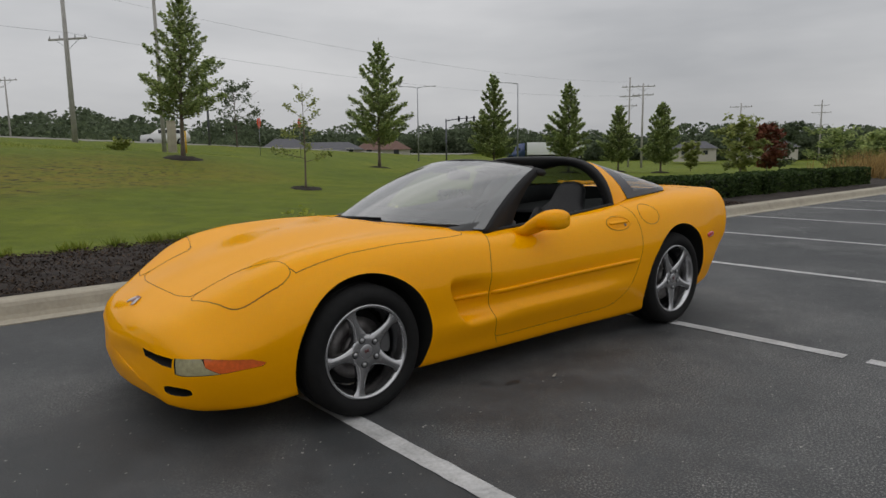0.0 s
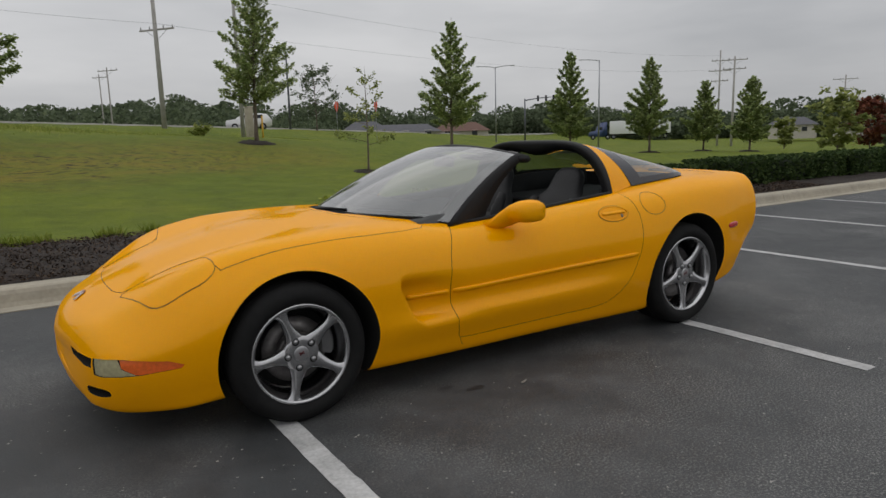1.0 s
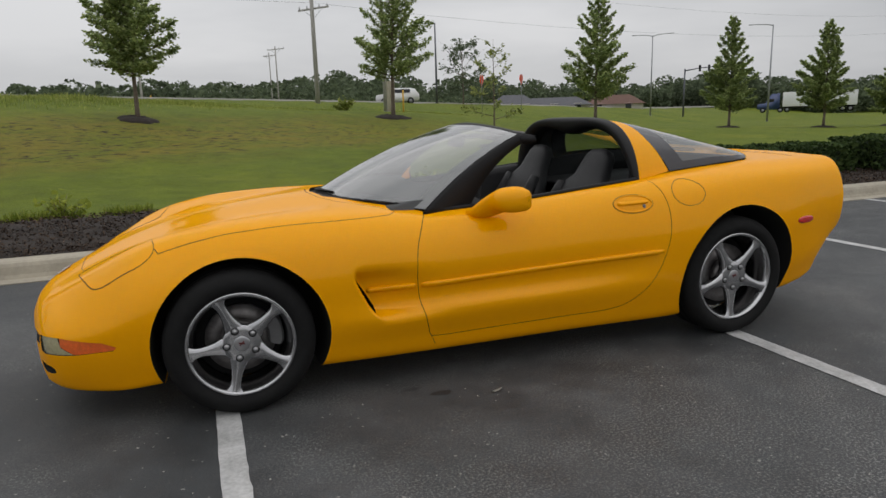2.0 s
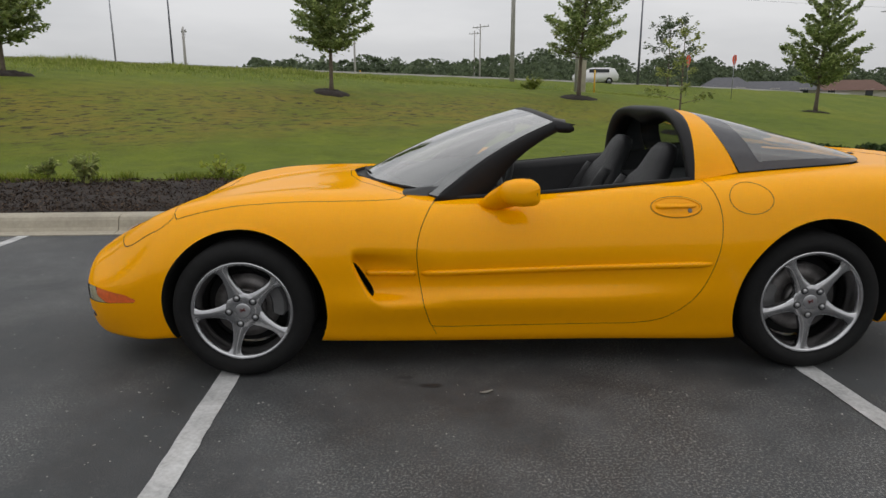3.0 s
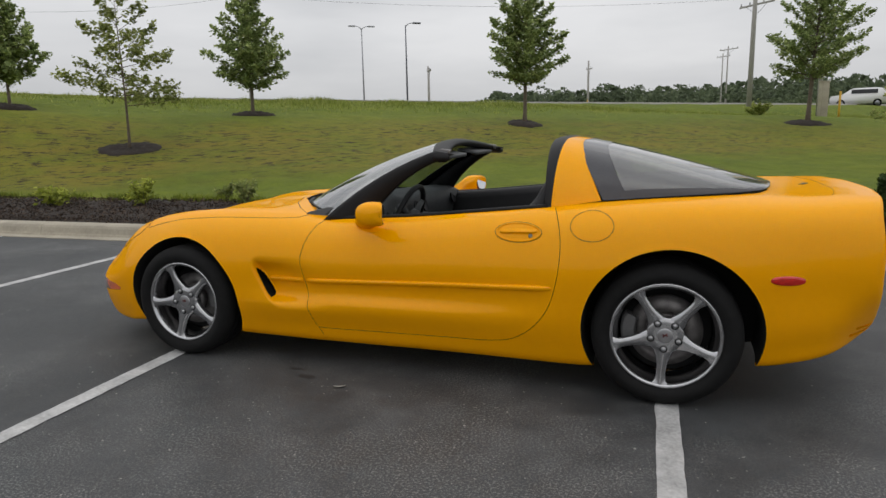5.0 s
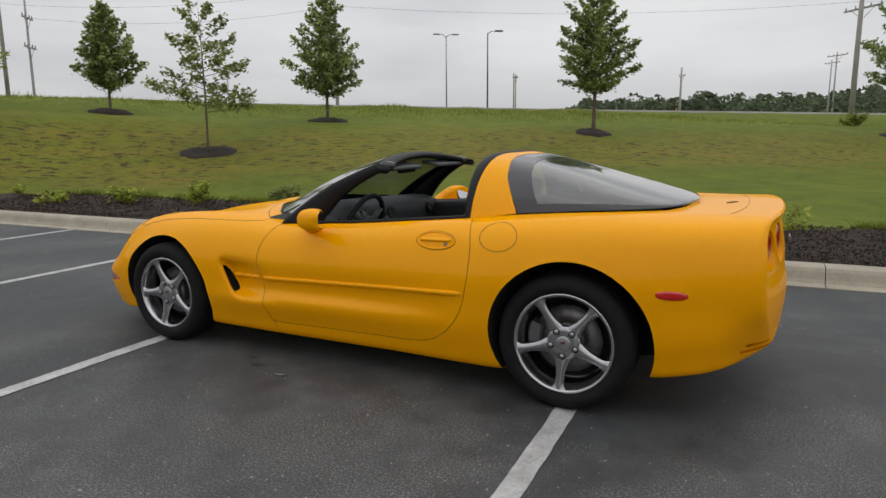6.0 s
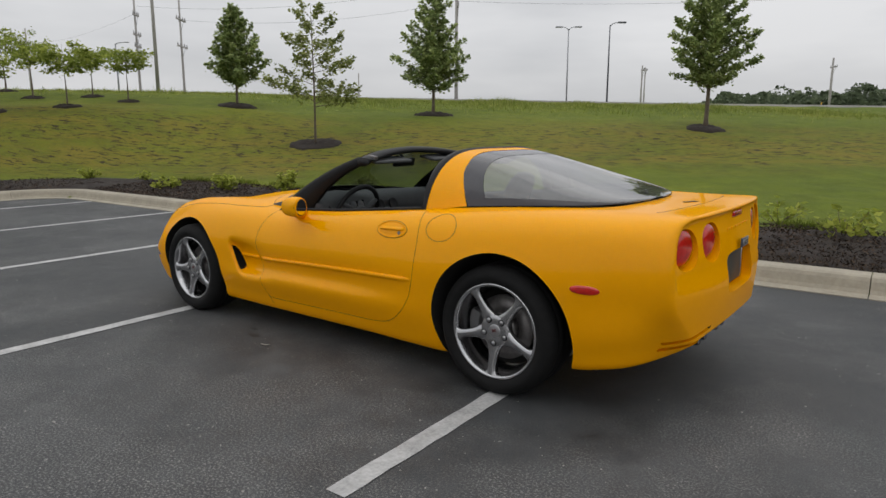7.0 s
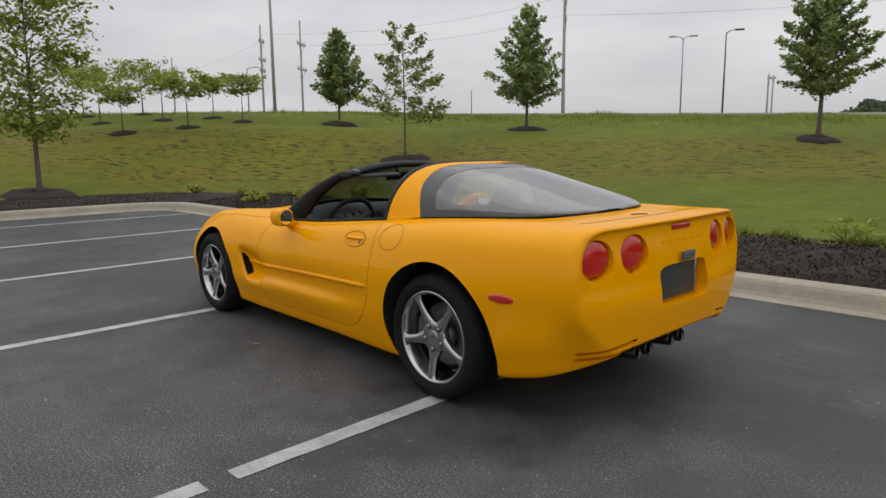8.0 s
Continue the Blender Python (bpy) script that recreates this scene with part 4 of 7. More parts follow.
windscreen = part("windscreen", grid(screen_patch(-0.985, 0.985, 0.02, 0.975, 40, 20)), WINDSCREEN, car, "curved clear windscreen reflecting a grey sky")
for _s0, _s1, _t0, _t1, _ns, _nt in ((-0.985, -0.90, 0.02, 0.975, 4, 20), (0.90, 0.985, 0.02, 0.975, 4, 20), (-0.9, 0.9, 0.02, 0.085, 36, 3), (-0.9, 0.9, 0.94, 0.975, 36, 2)):
    part("screen_border", thicken(grid(screen_patch(_s0, _s1, _t0, _t1, _ns, _nt, -0.004)), 0.002), GLOSSBLACK, windscreen)


def bar(path, profile_at, closed_ends=True):
    """A moulded bar: a closed profile set at each station of a path."""
    rows = [profile_at(i, p) for i, p in enumerate(path)]
    bm = bmesh.new()
    vs = add_grid(bm, rows, close_v=True)
    if closed_ends:
        bm.faces.new(vs[0])
        bm.faces.new(vs[-1])
    bmesh.ops.recalc_face_normals(bm, faces=bm.faces)
    return bm


def pillar(side):
    """Black windscreen pillar from the cowl up to the header."""
    rows = []
    for i in range(17):
        t = -0.02 + 1.02 * i / 16
        p = screen_point(side * 0.99, t)
        w = 0.075 + 0.15 * max(0, 1 - t) ** 1.7 + 0.022 * t ** 3
        out = Vector((0, side, 0.0))
        back = Vector((1.0, side * -0.12, -0.18)).normalized()
        rows.append([p + out * 0.012 + back * -0.006, p + out * 0.016 + back * 0.02, p + out * 0.012 + back * w, p - out * 0.02 + back * (w + 0.004), p - out * 0.05 + back * 0.03, p - out * 0.03 - Vector((0, 0, 0.012))])
    bm = bmesh.new()
    vs = add_grid(bm, rows, close_v=True)
    bm.faces.new(vs[0]), bm.faces.new(vs[-1])
    bmesh.ops.recalc_face_normals(bm, faces=bm.faces)
    return bm


for _side in (-1, 1):
    part("windscreen_pillar", pillar(_side), BLACK, car, "satin black windscreen pillar")


def header_profile(i, s):
    p = screen_point(s, 0.985)
    e = abs(s)
    drop = 0.012 * e
    return [p + Vector((dx, 0, dz - drop)) for dx, dz in ((-0.012, -0.012), (-0.006, 0.004), (0.03, 0.009), (0.066, 0.003), (0.082, -0.008), (0.084, -0.024), (0.06, -0.036), (0.01, -0.034))]


part("windscreen_header", bar([-1.03 + 2.06 * i / 32 for i in range(33)], header_profile), BLACK, car, "black windscreen header with latches")


def hoop_point(a, th, lift=0.0):
    """Roof hoop behind the seats: a from its front to its rear edge, th from the left sill over the roof to the right."""
    c, s = math.cos(th), math.sin(th)
    y = -(0.725 - 0.062 * a + lift) * math.copysign(abs(c) ** 0.48, c)
    z0, z1 = 0.905 + 0.03 * a, 1.232 - 0.012 * a + lift
    w2 = abs(s) ** 0.80
    narrow = 1 - 0.12 * w2 * abs(c) ** 0.3
    x0, x1 = 2.105 + 0.235 * a, 2.115 + 0.095 * a
    return Vector((x0 + (x1 - x0) * w2, y * narrow, z0 + (z1 - z0) * w2))


def hoop_sheet(a0, a1, na, n=64, lift=0.0):
    return [[hoop_point(a0 + (a1 - a0) * j / na, math.pi * i / n, lift) for i in range(n + 1)] for j in range(na + 1)]


_rows = []
for _i in range(65):
    _th = math.pi * _i / 64
    _rows.append([hoop_point(k / 10, _th) for k in range(11)] + [hoop_point(k / 10, _th, -0.018) for k in range(10, -1, -1)])
_bm = grid(_rows, close_v=True)
for _i, _f in enumerate(_bm.faces):
    _f.material_index = 1 if 10 <= _i % 22 <= 21 else 0
bmesh.ops.recalc_face_normals(_bm, faces=_bm.faces)
roof_hoop = part("roof_hoop", _bm, PAINT, car, "yellow roof hoop behind the seats")
roof_hoop.data.materials.append(SHADE)
_rows = []
for _th in [math.pi * i / 64 for i in range(65)]:
    _q = hoop_point(0.0, _th, 0.001)
    _w = abs(math.sin(_th)) ** 0.8
    _in = Vector((0, -_q.y, 1.02 - _q.z)).normalized()
    _f = _q - Vector((0.026 + 0.026 * _w, 0, 0.006 + 0.001 * _w))
    _rows.append([_q + Vector((0, 0, 0.005 * _w)), _q - Vector((0.010, 0, -0.003 - 0.004 * _w)), _f + Vector((0.014, 0, 0.006 + 0.004 * _w)), _f + Vector((0, 0, 0.004 * _w)), _f + _in * 0.014 + Vector((-0.003, 0, 0)), _f + _in * 0.05 + Vector((0.004, 0, 0)), _f + _in * 0.092 + Vector((0.03, 0, 0)), _q + _in * 0.10 + Vector((0.06, 0, 0)), _q + _in * 0.022 + Vector((0.03, 0, 0))])
_bm = grid(_rows, close_v=True)
bmesh.ops.recalc_face_normals(_bm, faces=_bm.faces)
part("hoop_trim", _bm, BLACK, car, "black rubber and plastic trim round the open roof")


def hatch_point(a, th, lift=0.0):
    """Rear glass: a from the hoop to the tail, th from the left edge over the middle to the right."""
    xb = 2.345 + 0.80 * a
    yb = 0.663 * (1 - a ** 5.5) ** 0.42 if a < 1 else 0.0
    yb -= 0.045 * a * (1 - a ** 8)
    zb = 0.936 + 0.04 * math.sin(a * math.pi / 2)
    xc = 2.19 + 0.965 * a
    zc = 1.220 - 0.235 * a ** 1.25 - 0.008 * math.sin(math.pi * a)
    c, s = math.cos(th), math.sin(th)
    w = abs(s) ** (0.80 + 0.10 * a)
    narrow = 1 - 0.12 * (1 - a) * w * abs(c) ** 0.3
    y = -(yb + lift) * math.copysign(abs(c) ** (0.48 + 0.36 * a), c) * narrow
    return Vector((xb + (xc - xb) * w, y, zb + (zc + lift - zb) * w))


def hatch_sheet(a0, a1, na, n=64, lift=0.0):
    return [[hatch_point(a0 + (a1 - a0) * j / na, math.pi * i / n, lift) for i in range(n + 1)] for j in range(na + 1)]


rear_glass = part("rear_glass", grid(hatch_sheet(0.004, 0.997, 44)), REARGLASS, car, "large wrap-round tinted rear glass")
part("glass_border", grid(hatch_sheet(0.004, 0.15, 6, lift=0.0012)), FRIT, rear_glass, "dark printed band along the front of the glass")
for _mirror in (False, True):
    _rows = []
    for _i in range(41):
        _a = 0.15 + 0.825 * _i / 40
        _ring = [hatch_point(_a, math.pi * 0.024 * (1 + 2.2 * _a) * k / 4, 0.0012) for k in range(5)]
        _rows.append([Vector((p.x, -p.y, p.z)) for p in _ring] if _mirror else _ring)
    part("glass_border", grid(_rows), FRIT, rear_glass, "dark printed band along the lower edge of the glass")

part("hoop_lining", thicken(grid(hoop_sheet(0.0, 0.99, 6, lift=-0.026)), 0.006), DASH, car, "dark roof lining inside the hoop")

# ---- outer details of the car ----
def flank_strip(name, keys, heights, side, parent, depth, material=None, n=48):
    """A moulding along the flank: keys of (x, z), rounded across."""
    fz = curve_through(keys)
    x0, x1 = keys[0][0], keys[-1][0]
    rows = []
    for i in range(n + 1):
        x = x0 + (x1 - x0) * i / n
        u = i / n
        taper = min(1.0, (1 - u) / 0.05 + 0.15) * min(1.0, u / 0.03 + 0.3)
        h = heights * (0.55 + 0.45 * taper)
        base, nrm = on_flank(x, fz(x), side)
        row = []
        for a, d in ((-1.0, -0.006), (-0.9, 0.35), (-0.45, 0.85), (0.1, 1.0), (0.65, 0.8), (0.95, 0.3), (1.0, -0.006)):
            p, _n2 = on_flank(x, fz(x) + a * h, side)
            y = max(abs(p.y), abs(base.y) - 0.004) if d > 0 else abs(p.y)
            row.append(Vector((x, side * (y + depth * d * taper if d > 0 else abs(p.y) - 0.008), p.z)))
        rows.append(row)
    bm = bmesh.new()
    vs = add_grid(bm, rows, close_v=True)
    bm.faces.new(vs[0]), bm.faces.new(vs[-1])
    bmesh.ops.recalc_face_normals(bm, faces=bm.faces)
    return part(name, bm, material or PAINT, parent)


def flank_disc(name, cx, cz, rx, rz, side, parent, material, proud, label="", thick=0.006, dome=0.0, power=2.0, rings=5, n=36):
    """An oval piece lying on the flank, slightly domed."""
    bm = bmesh.new()
    p0, n0 = on_flank(cx, cz, side)
    c = bm.verts.new(p0 + n0 * (proud + dome))
    loops = []
    for r in range(1, rings + 1):
        u = r / rings
        loop = []
        for a, b in oval(0, 0, rx * u, rz * u, n, power):
            p, q = on_flank(cx + a, cz + b, side)
            lift = proud + dome * (1 - u * u) if r < rings else proud - thick
            if r == rings:
                p, q = on_flank(cx + a, cz + b, side)
            loop.append(bm.verts.new(p + q * lift))
        loops.append(loop)
    for i in range(n):
        bm.faces.new((c, loops[0][i], loops[0][(i + 1) % n]))
        for r in range(rings - 1):
            bm.faces.new((loops[r][i], loops[r + 1][i], loops[r + 1][(i + 1) % n], loops[r][(i + 1) % n]))
    bmesh.ops.recalc_face_normals(bm, faces=bm.faces)
    f = c.link_faces[0]
    if f.normal.dot(n0) < 0:
        bmesh.ops.reverse_faces(bm, faces=bm.faces)
    return part(name, bm, material, parent, label)


def flank_ring(name, outline, side, parent, material, r=0.0016, sink=0.0004):
    """A thin dark joint that follows an outline over the flank."""
    pts = []
    for x, z in outline:
        p, n = on_flank(x, z, side)
        pts.append(p + n * sink)
    return part(name, tube(pts, r, 6, closed=True), material, parent)


JOINT = plain("joint_shadow", (0.11, 0.045, 0.003), 0.8)

for _side in (-1, 1):
    _door = doors[_side]
    flank_strip("side_moulding", [(0.82, 0.503), (1.2, 0.516), (1.7, 0.532), (2.14, 0.546)], 0.0155, _side, _door, 0.016)
    flank_strip("fender_spear", [(0.566, 0.496), (0.68, 0.499), (0.795, 0.502)], 0.0145, _side, body, 0.017, n=24)
    # door handle: an oval dish with a lever and a key lock
    flank_ring("handle_rim", oval(1.975, 0.800, 0.108, 0.040, 40, 2.0), _side, _door, PAINT, 0.0045, 0.001)
    flank_ring("handle_joint", oval(1.975, 0.800, 0.114, 0.045, 40, 2.0), _side, _door, JOINT)
    flank_disc("handle_pocket", 1.968, 0.791, 0.078, 0.017, _side, _door, PAINT, 0.0012, thick=0.001, power=2.6)
    flank_strip("handle_lever", [(1.885, 0.803), (1.975, 0.806), (2.065, 0.808)], 0.010, _side, _door, 0.017, n=16)
    flank_disc("key_lock", 2.035, 0.787, 0.010, 0.010, _side, _door, IRON, 0.004, "round metal key lock", 0.004)
    # fuel filler on the driver's side only
    if _side < 0:
        flank_ring("filler_joint", oval(2.318, 0.838, 0.098, 0.066, 48, 2.0), _side, body, JOINT)
    flank_disc("side_marker", 3.137, 0.629, 0.075, 0.023, _side, body, REDLENS, 0.004, "red oval side marker lamp", 0.008, 0.004, 2.3)
    # rubber strip along the top of the door
    pts = []
    for i in range(25):
        x = 0.93 + (2.085 - 0.93) * i / 24
        p, n = on_top(x, _side * 0.718)
        pts.append(p + Vector((0, 0, 0.004)))
    part("window_strip", tube(pts, 0.0115, 8), BLACK, _door, "black rubber window strip")


# door mirrors
def mirror(side):
    rows = []
    path = [(1.140, 0.775, 0.806, 0.046, 0.020), (1.148, 0.81, 0.810, 0.054, 0.027), (1.163, 0.845, 0.822, 0.056, 0.036), (1.190, 0.870, 0.842, 0.062, 0.045), (1.237, 0.895, 0.869, 0.069, 0.052),
            (1.255, 0.925, 0.878, 0.080, 0.058), (1.262, 0.955, 0.881, 0.085, 0.061), (1.262, 0.985, 0.881, 0.080, 0.059), (1.262, 1.007, 0.880, 0.068, 0.052), (1.266, 1.021, 0.879, 0.046, 0.036), (1.27, 1.026, 0.879, 0.012, 0.01)]
    for x, y, z, rx, rz in path:
        ring = []
        for k in range(20):
            a = 2 * math.pi * k / 20
            c, s = math.cos(a), math.sin(a)
            ex = rx * (1.15 if c < 0 else 0.70) * math.copysign(abs(c) ** (0.85 if c < 0 else 0.45), c)
            if c > 0 and 0.91 < y < 1.024:
                ex = (1.306 + 0.36 * (y - 0.955) - x) * min(1.0, c * 1.6) ** 0.4
            ring.append(Vector((x + ex, side * (y - 0.03), z + rz * math.copysign(abs(s) ** 0.8, s))))
        rows.append(ring)
    bm = bmesh.new()
    vs = add_grid(bm, rows, close_v=True)
    bm.faces.new(vs[0]), bm.faces.new(vs[-1])
    bmesh.ops.recalc_face_normals(bm, faces=bm.faces)
    m = part("door_mirror", bm, PAINT, car, "yellow door mirror housing")
    tilt = pose(1.3095, side * 0.93, 0.881, 0, 88 if side < 0 else 80, side * -17)
    part("mirror_rim", lathe([(0.0, 0.0), (0.048, 0.0), (0.051, -0.002), (0.052, -0.012), (0.0, -0.012)], tilt @ Matrix.Diagonal((1, 1.2, 1, 1)), 40, close=False), BLACK, m, "black mirror rim")
    part("mirror_glass", lathe([(0.0, 0.0015), (0.0455, 0.0015), (0.046, 0.0), (0.0, 0.0)], tilt @ Matrix.Diagonal((1, 1.21, 1, 1)), 40, close=False), CHROME, m, "reflecting mirror glass", flat=True)
    return m


for _side in (-1, 1):
    mirror(_side)


# ---- tail ----
def tail_disc(name, y, z, ry, rz, x, material, parent, dome=0.0, label="", power=2.0, n=40):
    bm = bmesh.new()
    c = bm.verts.new((x + dome, y, z))
    prev = None
    for r in range(1, 7):
        u = r / 6
        k = math.sqrt(max(0, 1 - u * u))
        slope = 0.13 * 2.4 * (abs(y) / 0.9) ** 1.4 / 0.9 * math.copysign(1, y)
        loop = [bm.verts.new((x + dome * k - (b_ * 0 + (a_) * slope), y + a_, z + b_)) for a_, b_ in oval(0, 0, ry * u, rz * u, n, power)]
        for i in range(n):
            if prev:
                bm.faces.new((prev[i], loop[i], loop[(i + 1) % n], prev[(i + 1) % n]))
            else:
                bm.faces.new((c, loop[i], loop[(i + 1) % n]))
        prev = loop
    bmesh.ops.recalc_face_normals(bm, faces=bm.faces)
    if c.link_faces[0].normal.x < 0:
        bmesh.ops.reverse_faces(bm, faces=bm.faces)
    return part(name, bm, material, parent, label)


for _y, _z in LAMPS:
    _p, _n0 = on_tail(_y, _z)
    _y, _z = _y * 0.99, _z + 0.004
    _lamp = tail_disc("tail_lamp", _y, _z, 0.084, 0.080, _p.x - 0.022, REDLENS, car, 0.018, "round red tail lamp in a recess")
tail_disc("brake_lamp", 0.0, 0.928, 0.096, 0.0145, 3.556, REDLENS, car, 0.006, "slim red high brake lamp", 5)

# blank dark plate in the recess with a pale edge
PLATE = plain("plate_dark", (0.045, 0.05, 0.047), 0.5, vary=0.3, scale=12)
plate = part("plate_panel", box((0.006, 0.36, 0.17), pose(3.548, 0.0, 0.652), 0.003), PLATE, car, "dark blank plate behind a clear cover")
for _y in (-0.193, 0.188):
    part("plate_edge", box((0.010, 0.014 if _y < 0 else 0.026, 0.178), pose(3.549, _y, 0.652), 0.003), ALLOY, plate, "bright plate frame edge")
_bm = bmesh.new()
for _k in range(5):
    add_box(_bm, (0.003, 0.012, 0.026), pose(3.6065, -0.044 + 0.022 * _k, 0.786, 0, 0, 0), 0.001)
_badge = part("tail_badge", box((0.008, 0.128, 0.044), pose(3.602, 0.0, 0.786), 0.002), plain("badge_grey_blue", (0.07, 0.09, 0.13), 0.35, 0.2), car, "small blue and silver badge over the plate")
part("badge_mark", _bm, ALLOY, _badge)
# bars in place of raised lettering across the bumper
for _y in (-0.175, -0.105, -0.035, 0.035, 0.105, 0.175):
    _p, _n0 = on_tail(_y, 0.862)
    part("raised_mark", box((0.003, 0.042, 0.02), Matrix.Translation(_p - Vector((0.0004, 0, 0))), 0.001), PAINT, car)

TIP = plain("smoked_chrome", (0.10, 0.10, 0.105), 0.25, 1.0, vary=0.1)
# four exhaust tips under the middle of the bumper
for _y in (-0.225, -0.117, 0.105, 0.215):
    part("exhaust_tip", lathe([(0.032, 0.0), (0.036, 0.006), (0.036, 0.20), (0.032, 0.20), (0.030, 0.02)], pose(3.475, _y, 0.305, 0, -96, 0), 28), TIP, car, "smoked chrome exhaust tip")
    # black disc stands in for the darkness inside the pipe
    part("exhaust_shade", lathe([(0.0, 0.05), (0.030, 0.05), (0.030, 0.06), (0.0, 0.06)], pose(3.475, _y, 0.305, 0, -96, 0), 20, close=False), SHADE, car)
part("muffler", box((0.4, 0.8, 0.12), pose(3.2, 0, 0.36), 0.05, 4), IRON, car, "dark muffler under the tail")
part("front_floor", box((0.40, 0.95, 0.05), pose(-0.50, 0, 0.165), 0.01), BLACK, car, "black air dam under the nose")
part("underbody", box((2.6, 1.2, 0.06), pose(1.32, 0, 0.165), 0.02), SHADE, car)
for _x, _z in ((0.0, 0.326), (2.654, 0.338)):
    part("axle", rod((_x, -0.62, _z), (_x, 0.62, _z), 0.035, 0.035, 12), IRON, car)

# ---- nose ----
def nose_lens(name, outline, side, sink, material, parent, label=""):
    """A lens that follows the nose, inside a side-view-free outline of (y, z)."""
    bm = bmesh.new()
    ys = [p[0] for p in outline]
    y0, y1 = min(ys), max(ys)
    m = len(outline)

    def span(y):
        zs = []
        for i in range(m):
            a, b = outline[i], outline[(i + 1) % m]
            if (a[0] - y) * (b[0] - y) <= 0 and a[0] != b[0]:
                zs.append(a[1] + (b[1] - a[1]) * (y - a[0]) / (b[0] - a[0]))
        return min(zs), max(zs)
    rows = []
    for i in range(21):
        y = y0 + 0.0005 + (y1 - y0 - 0.001) * i / 20
        lo, hi = span(y)
        row = []
        for j in range(7):
            p, n = on_nose(side * y, lo + (hi - lo) * j / 6)
            row.append(p + Vector((sink, -side * sink * 0.5, 0)))
        rows.append(row)
    add_grid(bm, rows)
    bmesh.ops.recalc_face_normals(bm, faces=bm.faces)
    f = list(bm.faces)[len(bm.faces) // 2]
    if f.normal.x > 0:
        bmesh.ops.reverse_faces(bm, faces=bm.faces)
    return part(name, bm, material, parent, label)


for _side in (-1, 1):
    _lamp = nose_lens("front_lamp", [(0.600, 0.4065), (0.600, 0.3365), (0.640, 0.3325), (0.744, 0.341), (0.711, 0.375), (0.706, 0.4105)], _side, 0.005, CLEAR, car, "clear fog lamp beside an amber indicator")
    nose_lens("indicator", [(0.708, 0.4108), (0.713, 0.375), (0.746, 0.3412), (0.758, 0.3435), (0.820, 0.3625), (0.827, 0.378), (0.810, 0.3975)], _side, 0.005, AMBER, _lamp, "amber indicator lens")
    _p, _q = on_nose(_side * 0.652, 0.37)
    part("lamp_bulb", rod(_p + Vector((0.05, 0, 0)), _p + Vector((0.03, 0, 0)), 0.02, 0.02, 20), CHROME, _lamp)
# crossed-flag emblem on the nose, drawn as plain shapes
_p, _n0 = on_top(-0.80, 0.0)
_turn = Matrix.Translation(_p + _n0 * 0.003) @ _n0.to_track_quat("Z", "X").to_matrix().to_4x4()
badge = part("nose_badge", box((0.045, 0.05, 0.004), _turn, 0.002), plain("badge_grey", (0.22, 0.05, 0.04), 0.3, 0.2), car, "small metal emblem of two crossed flags")
for _s in (-1, 1):
    part("badge_flag", box((0.055, 0.026, 0.003), _turn @ pose(-0.012, _s * 0.034, 0.002, 0, 0, _s * -38), 0.001), plain("flag_silver", (0.55, 0.48, 0.46), 0.3, 0.5), badge)

# dark joints round the hood and the headlamp lids
def top_line(name, outline, parent, r=0.0016):
    pts = []
    line = outline
    for i in range(len(line) - 1):
        (x0, y0), (x1, y1) = line[i], line[i + 1]
        for k in range(5):
            p, n = on_top(x0 + (x1 - x0) * k / 5, y0 + (y1 - y0) * k / 5)
            pts.append(p + n * 0.0003)
    return part(name, tube(pts, r, 6), JOINT, parent)


top_line("hood_joint", [(x, -y) for x, y in HOOD[4::-1]] + HOOD[1:5], body, 0.0011)
for _side in (-1, 1):
    top_line("hood_joint", mirror2(HOOD[8:15], _side), body, 0.0011)
    top_line("lid_joint", mirror2(LID + LID[:1], _side), body, 0.0012)
    part("sill_joint", tube([on_flank(0.868 + 0.02 * k / 4, 0.243 - 0.045 * k / 4, _side)[0] for k in range(5)], 0.0014, 6), JOINT, body)

# cowl and wipers
_rows = []
for _i in range(25):
    _s = -0.97 + 1.94 * _i / 24
    _p = screen_point(_s, 0.03)
    _q = Vector((_p.x - 0.10 * (1 - abs(_s) ** 3) - 0.004, _p.y * 0.985, _p.z - 0.022))
    _rows.append([_p + Vector((0.01, 0, -0.006)), (_p * 0.6 + _q * 0.4) + Vector((0, 0, -0.016)), _q])
part("cowl", thicken(grid(_rows), 0.01), BLACK, car, "black plastic cowl under the windscreen")
for _y0, _y1 in ((0.42, -0.16), (-0.10, -0.60)):
    _a, _b = _y0 / 0.735, _y1 / 0.735
    _arm = tube([screen_point(_a, -0.06, 0.004), screen_point(_a + (_b - _a) * 0.1, -0.03, 0.012), screen_point(_a + (_b - _a) * 0.5, -0.01, 0.010), screen_point(_b, 0.03, 0.006)], [0.011, 0.009, 0.007, 0.005], 8)
    _w = part("wiper", _arm, BLACK, car, "black wiper arm at rest")
    part("wiper_blade", tube([screen_point(_a + (_b - _a) * (0.25 + 0.8 * k / 8), 0.0 + 0.035 * k / 8, 0.004) for k in range(9)], 0.006, 6), BLACK, _w)
    part("wiper_pivot", rod(screen_point(_a, -0.06, -0.02), screen_point(_a, -0.06, 0.018), 0.017, 0.013, 12), BLACK, _w)

# hatch hinge marks and seam on the rear deck
for _y in (0.0,):
    _p, _n0 = on_top(3.32, _y)
    part("deck_catch", box((0.022, 0.09, 0.005), Matrix.Translation(_p + Vector((0, 0, 0.001))) @ pose(0, 0, 0, 0, 0, -25), 0.002), BLACK, car)
_pts = []
for _i in range(41):
    _y = -0.56 + 1.12 * _i / 40
    _p, _n0 = on_top(3.40 - 0.12 * (abs(_y) / 0.7) ** 3, _y)
    _pts.append(_p + _n0 * 0.0004)
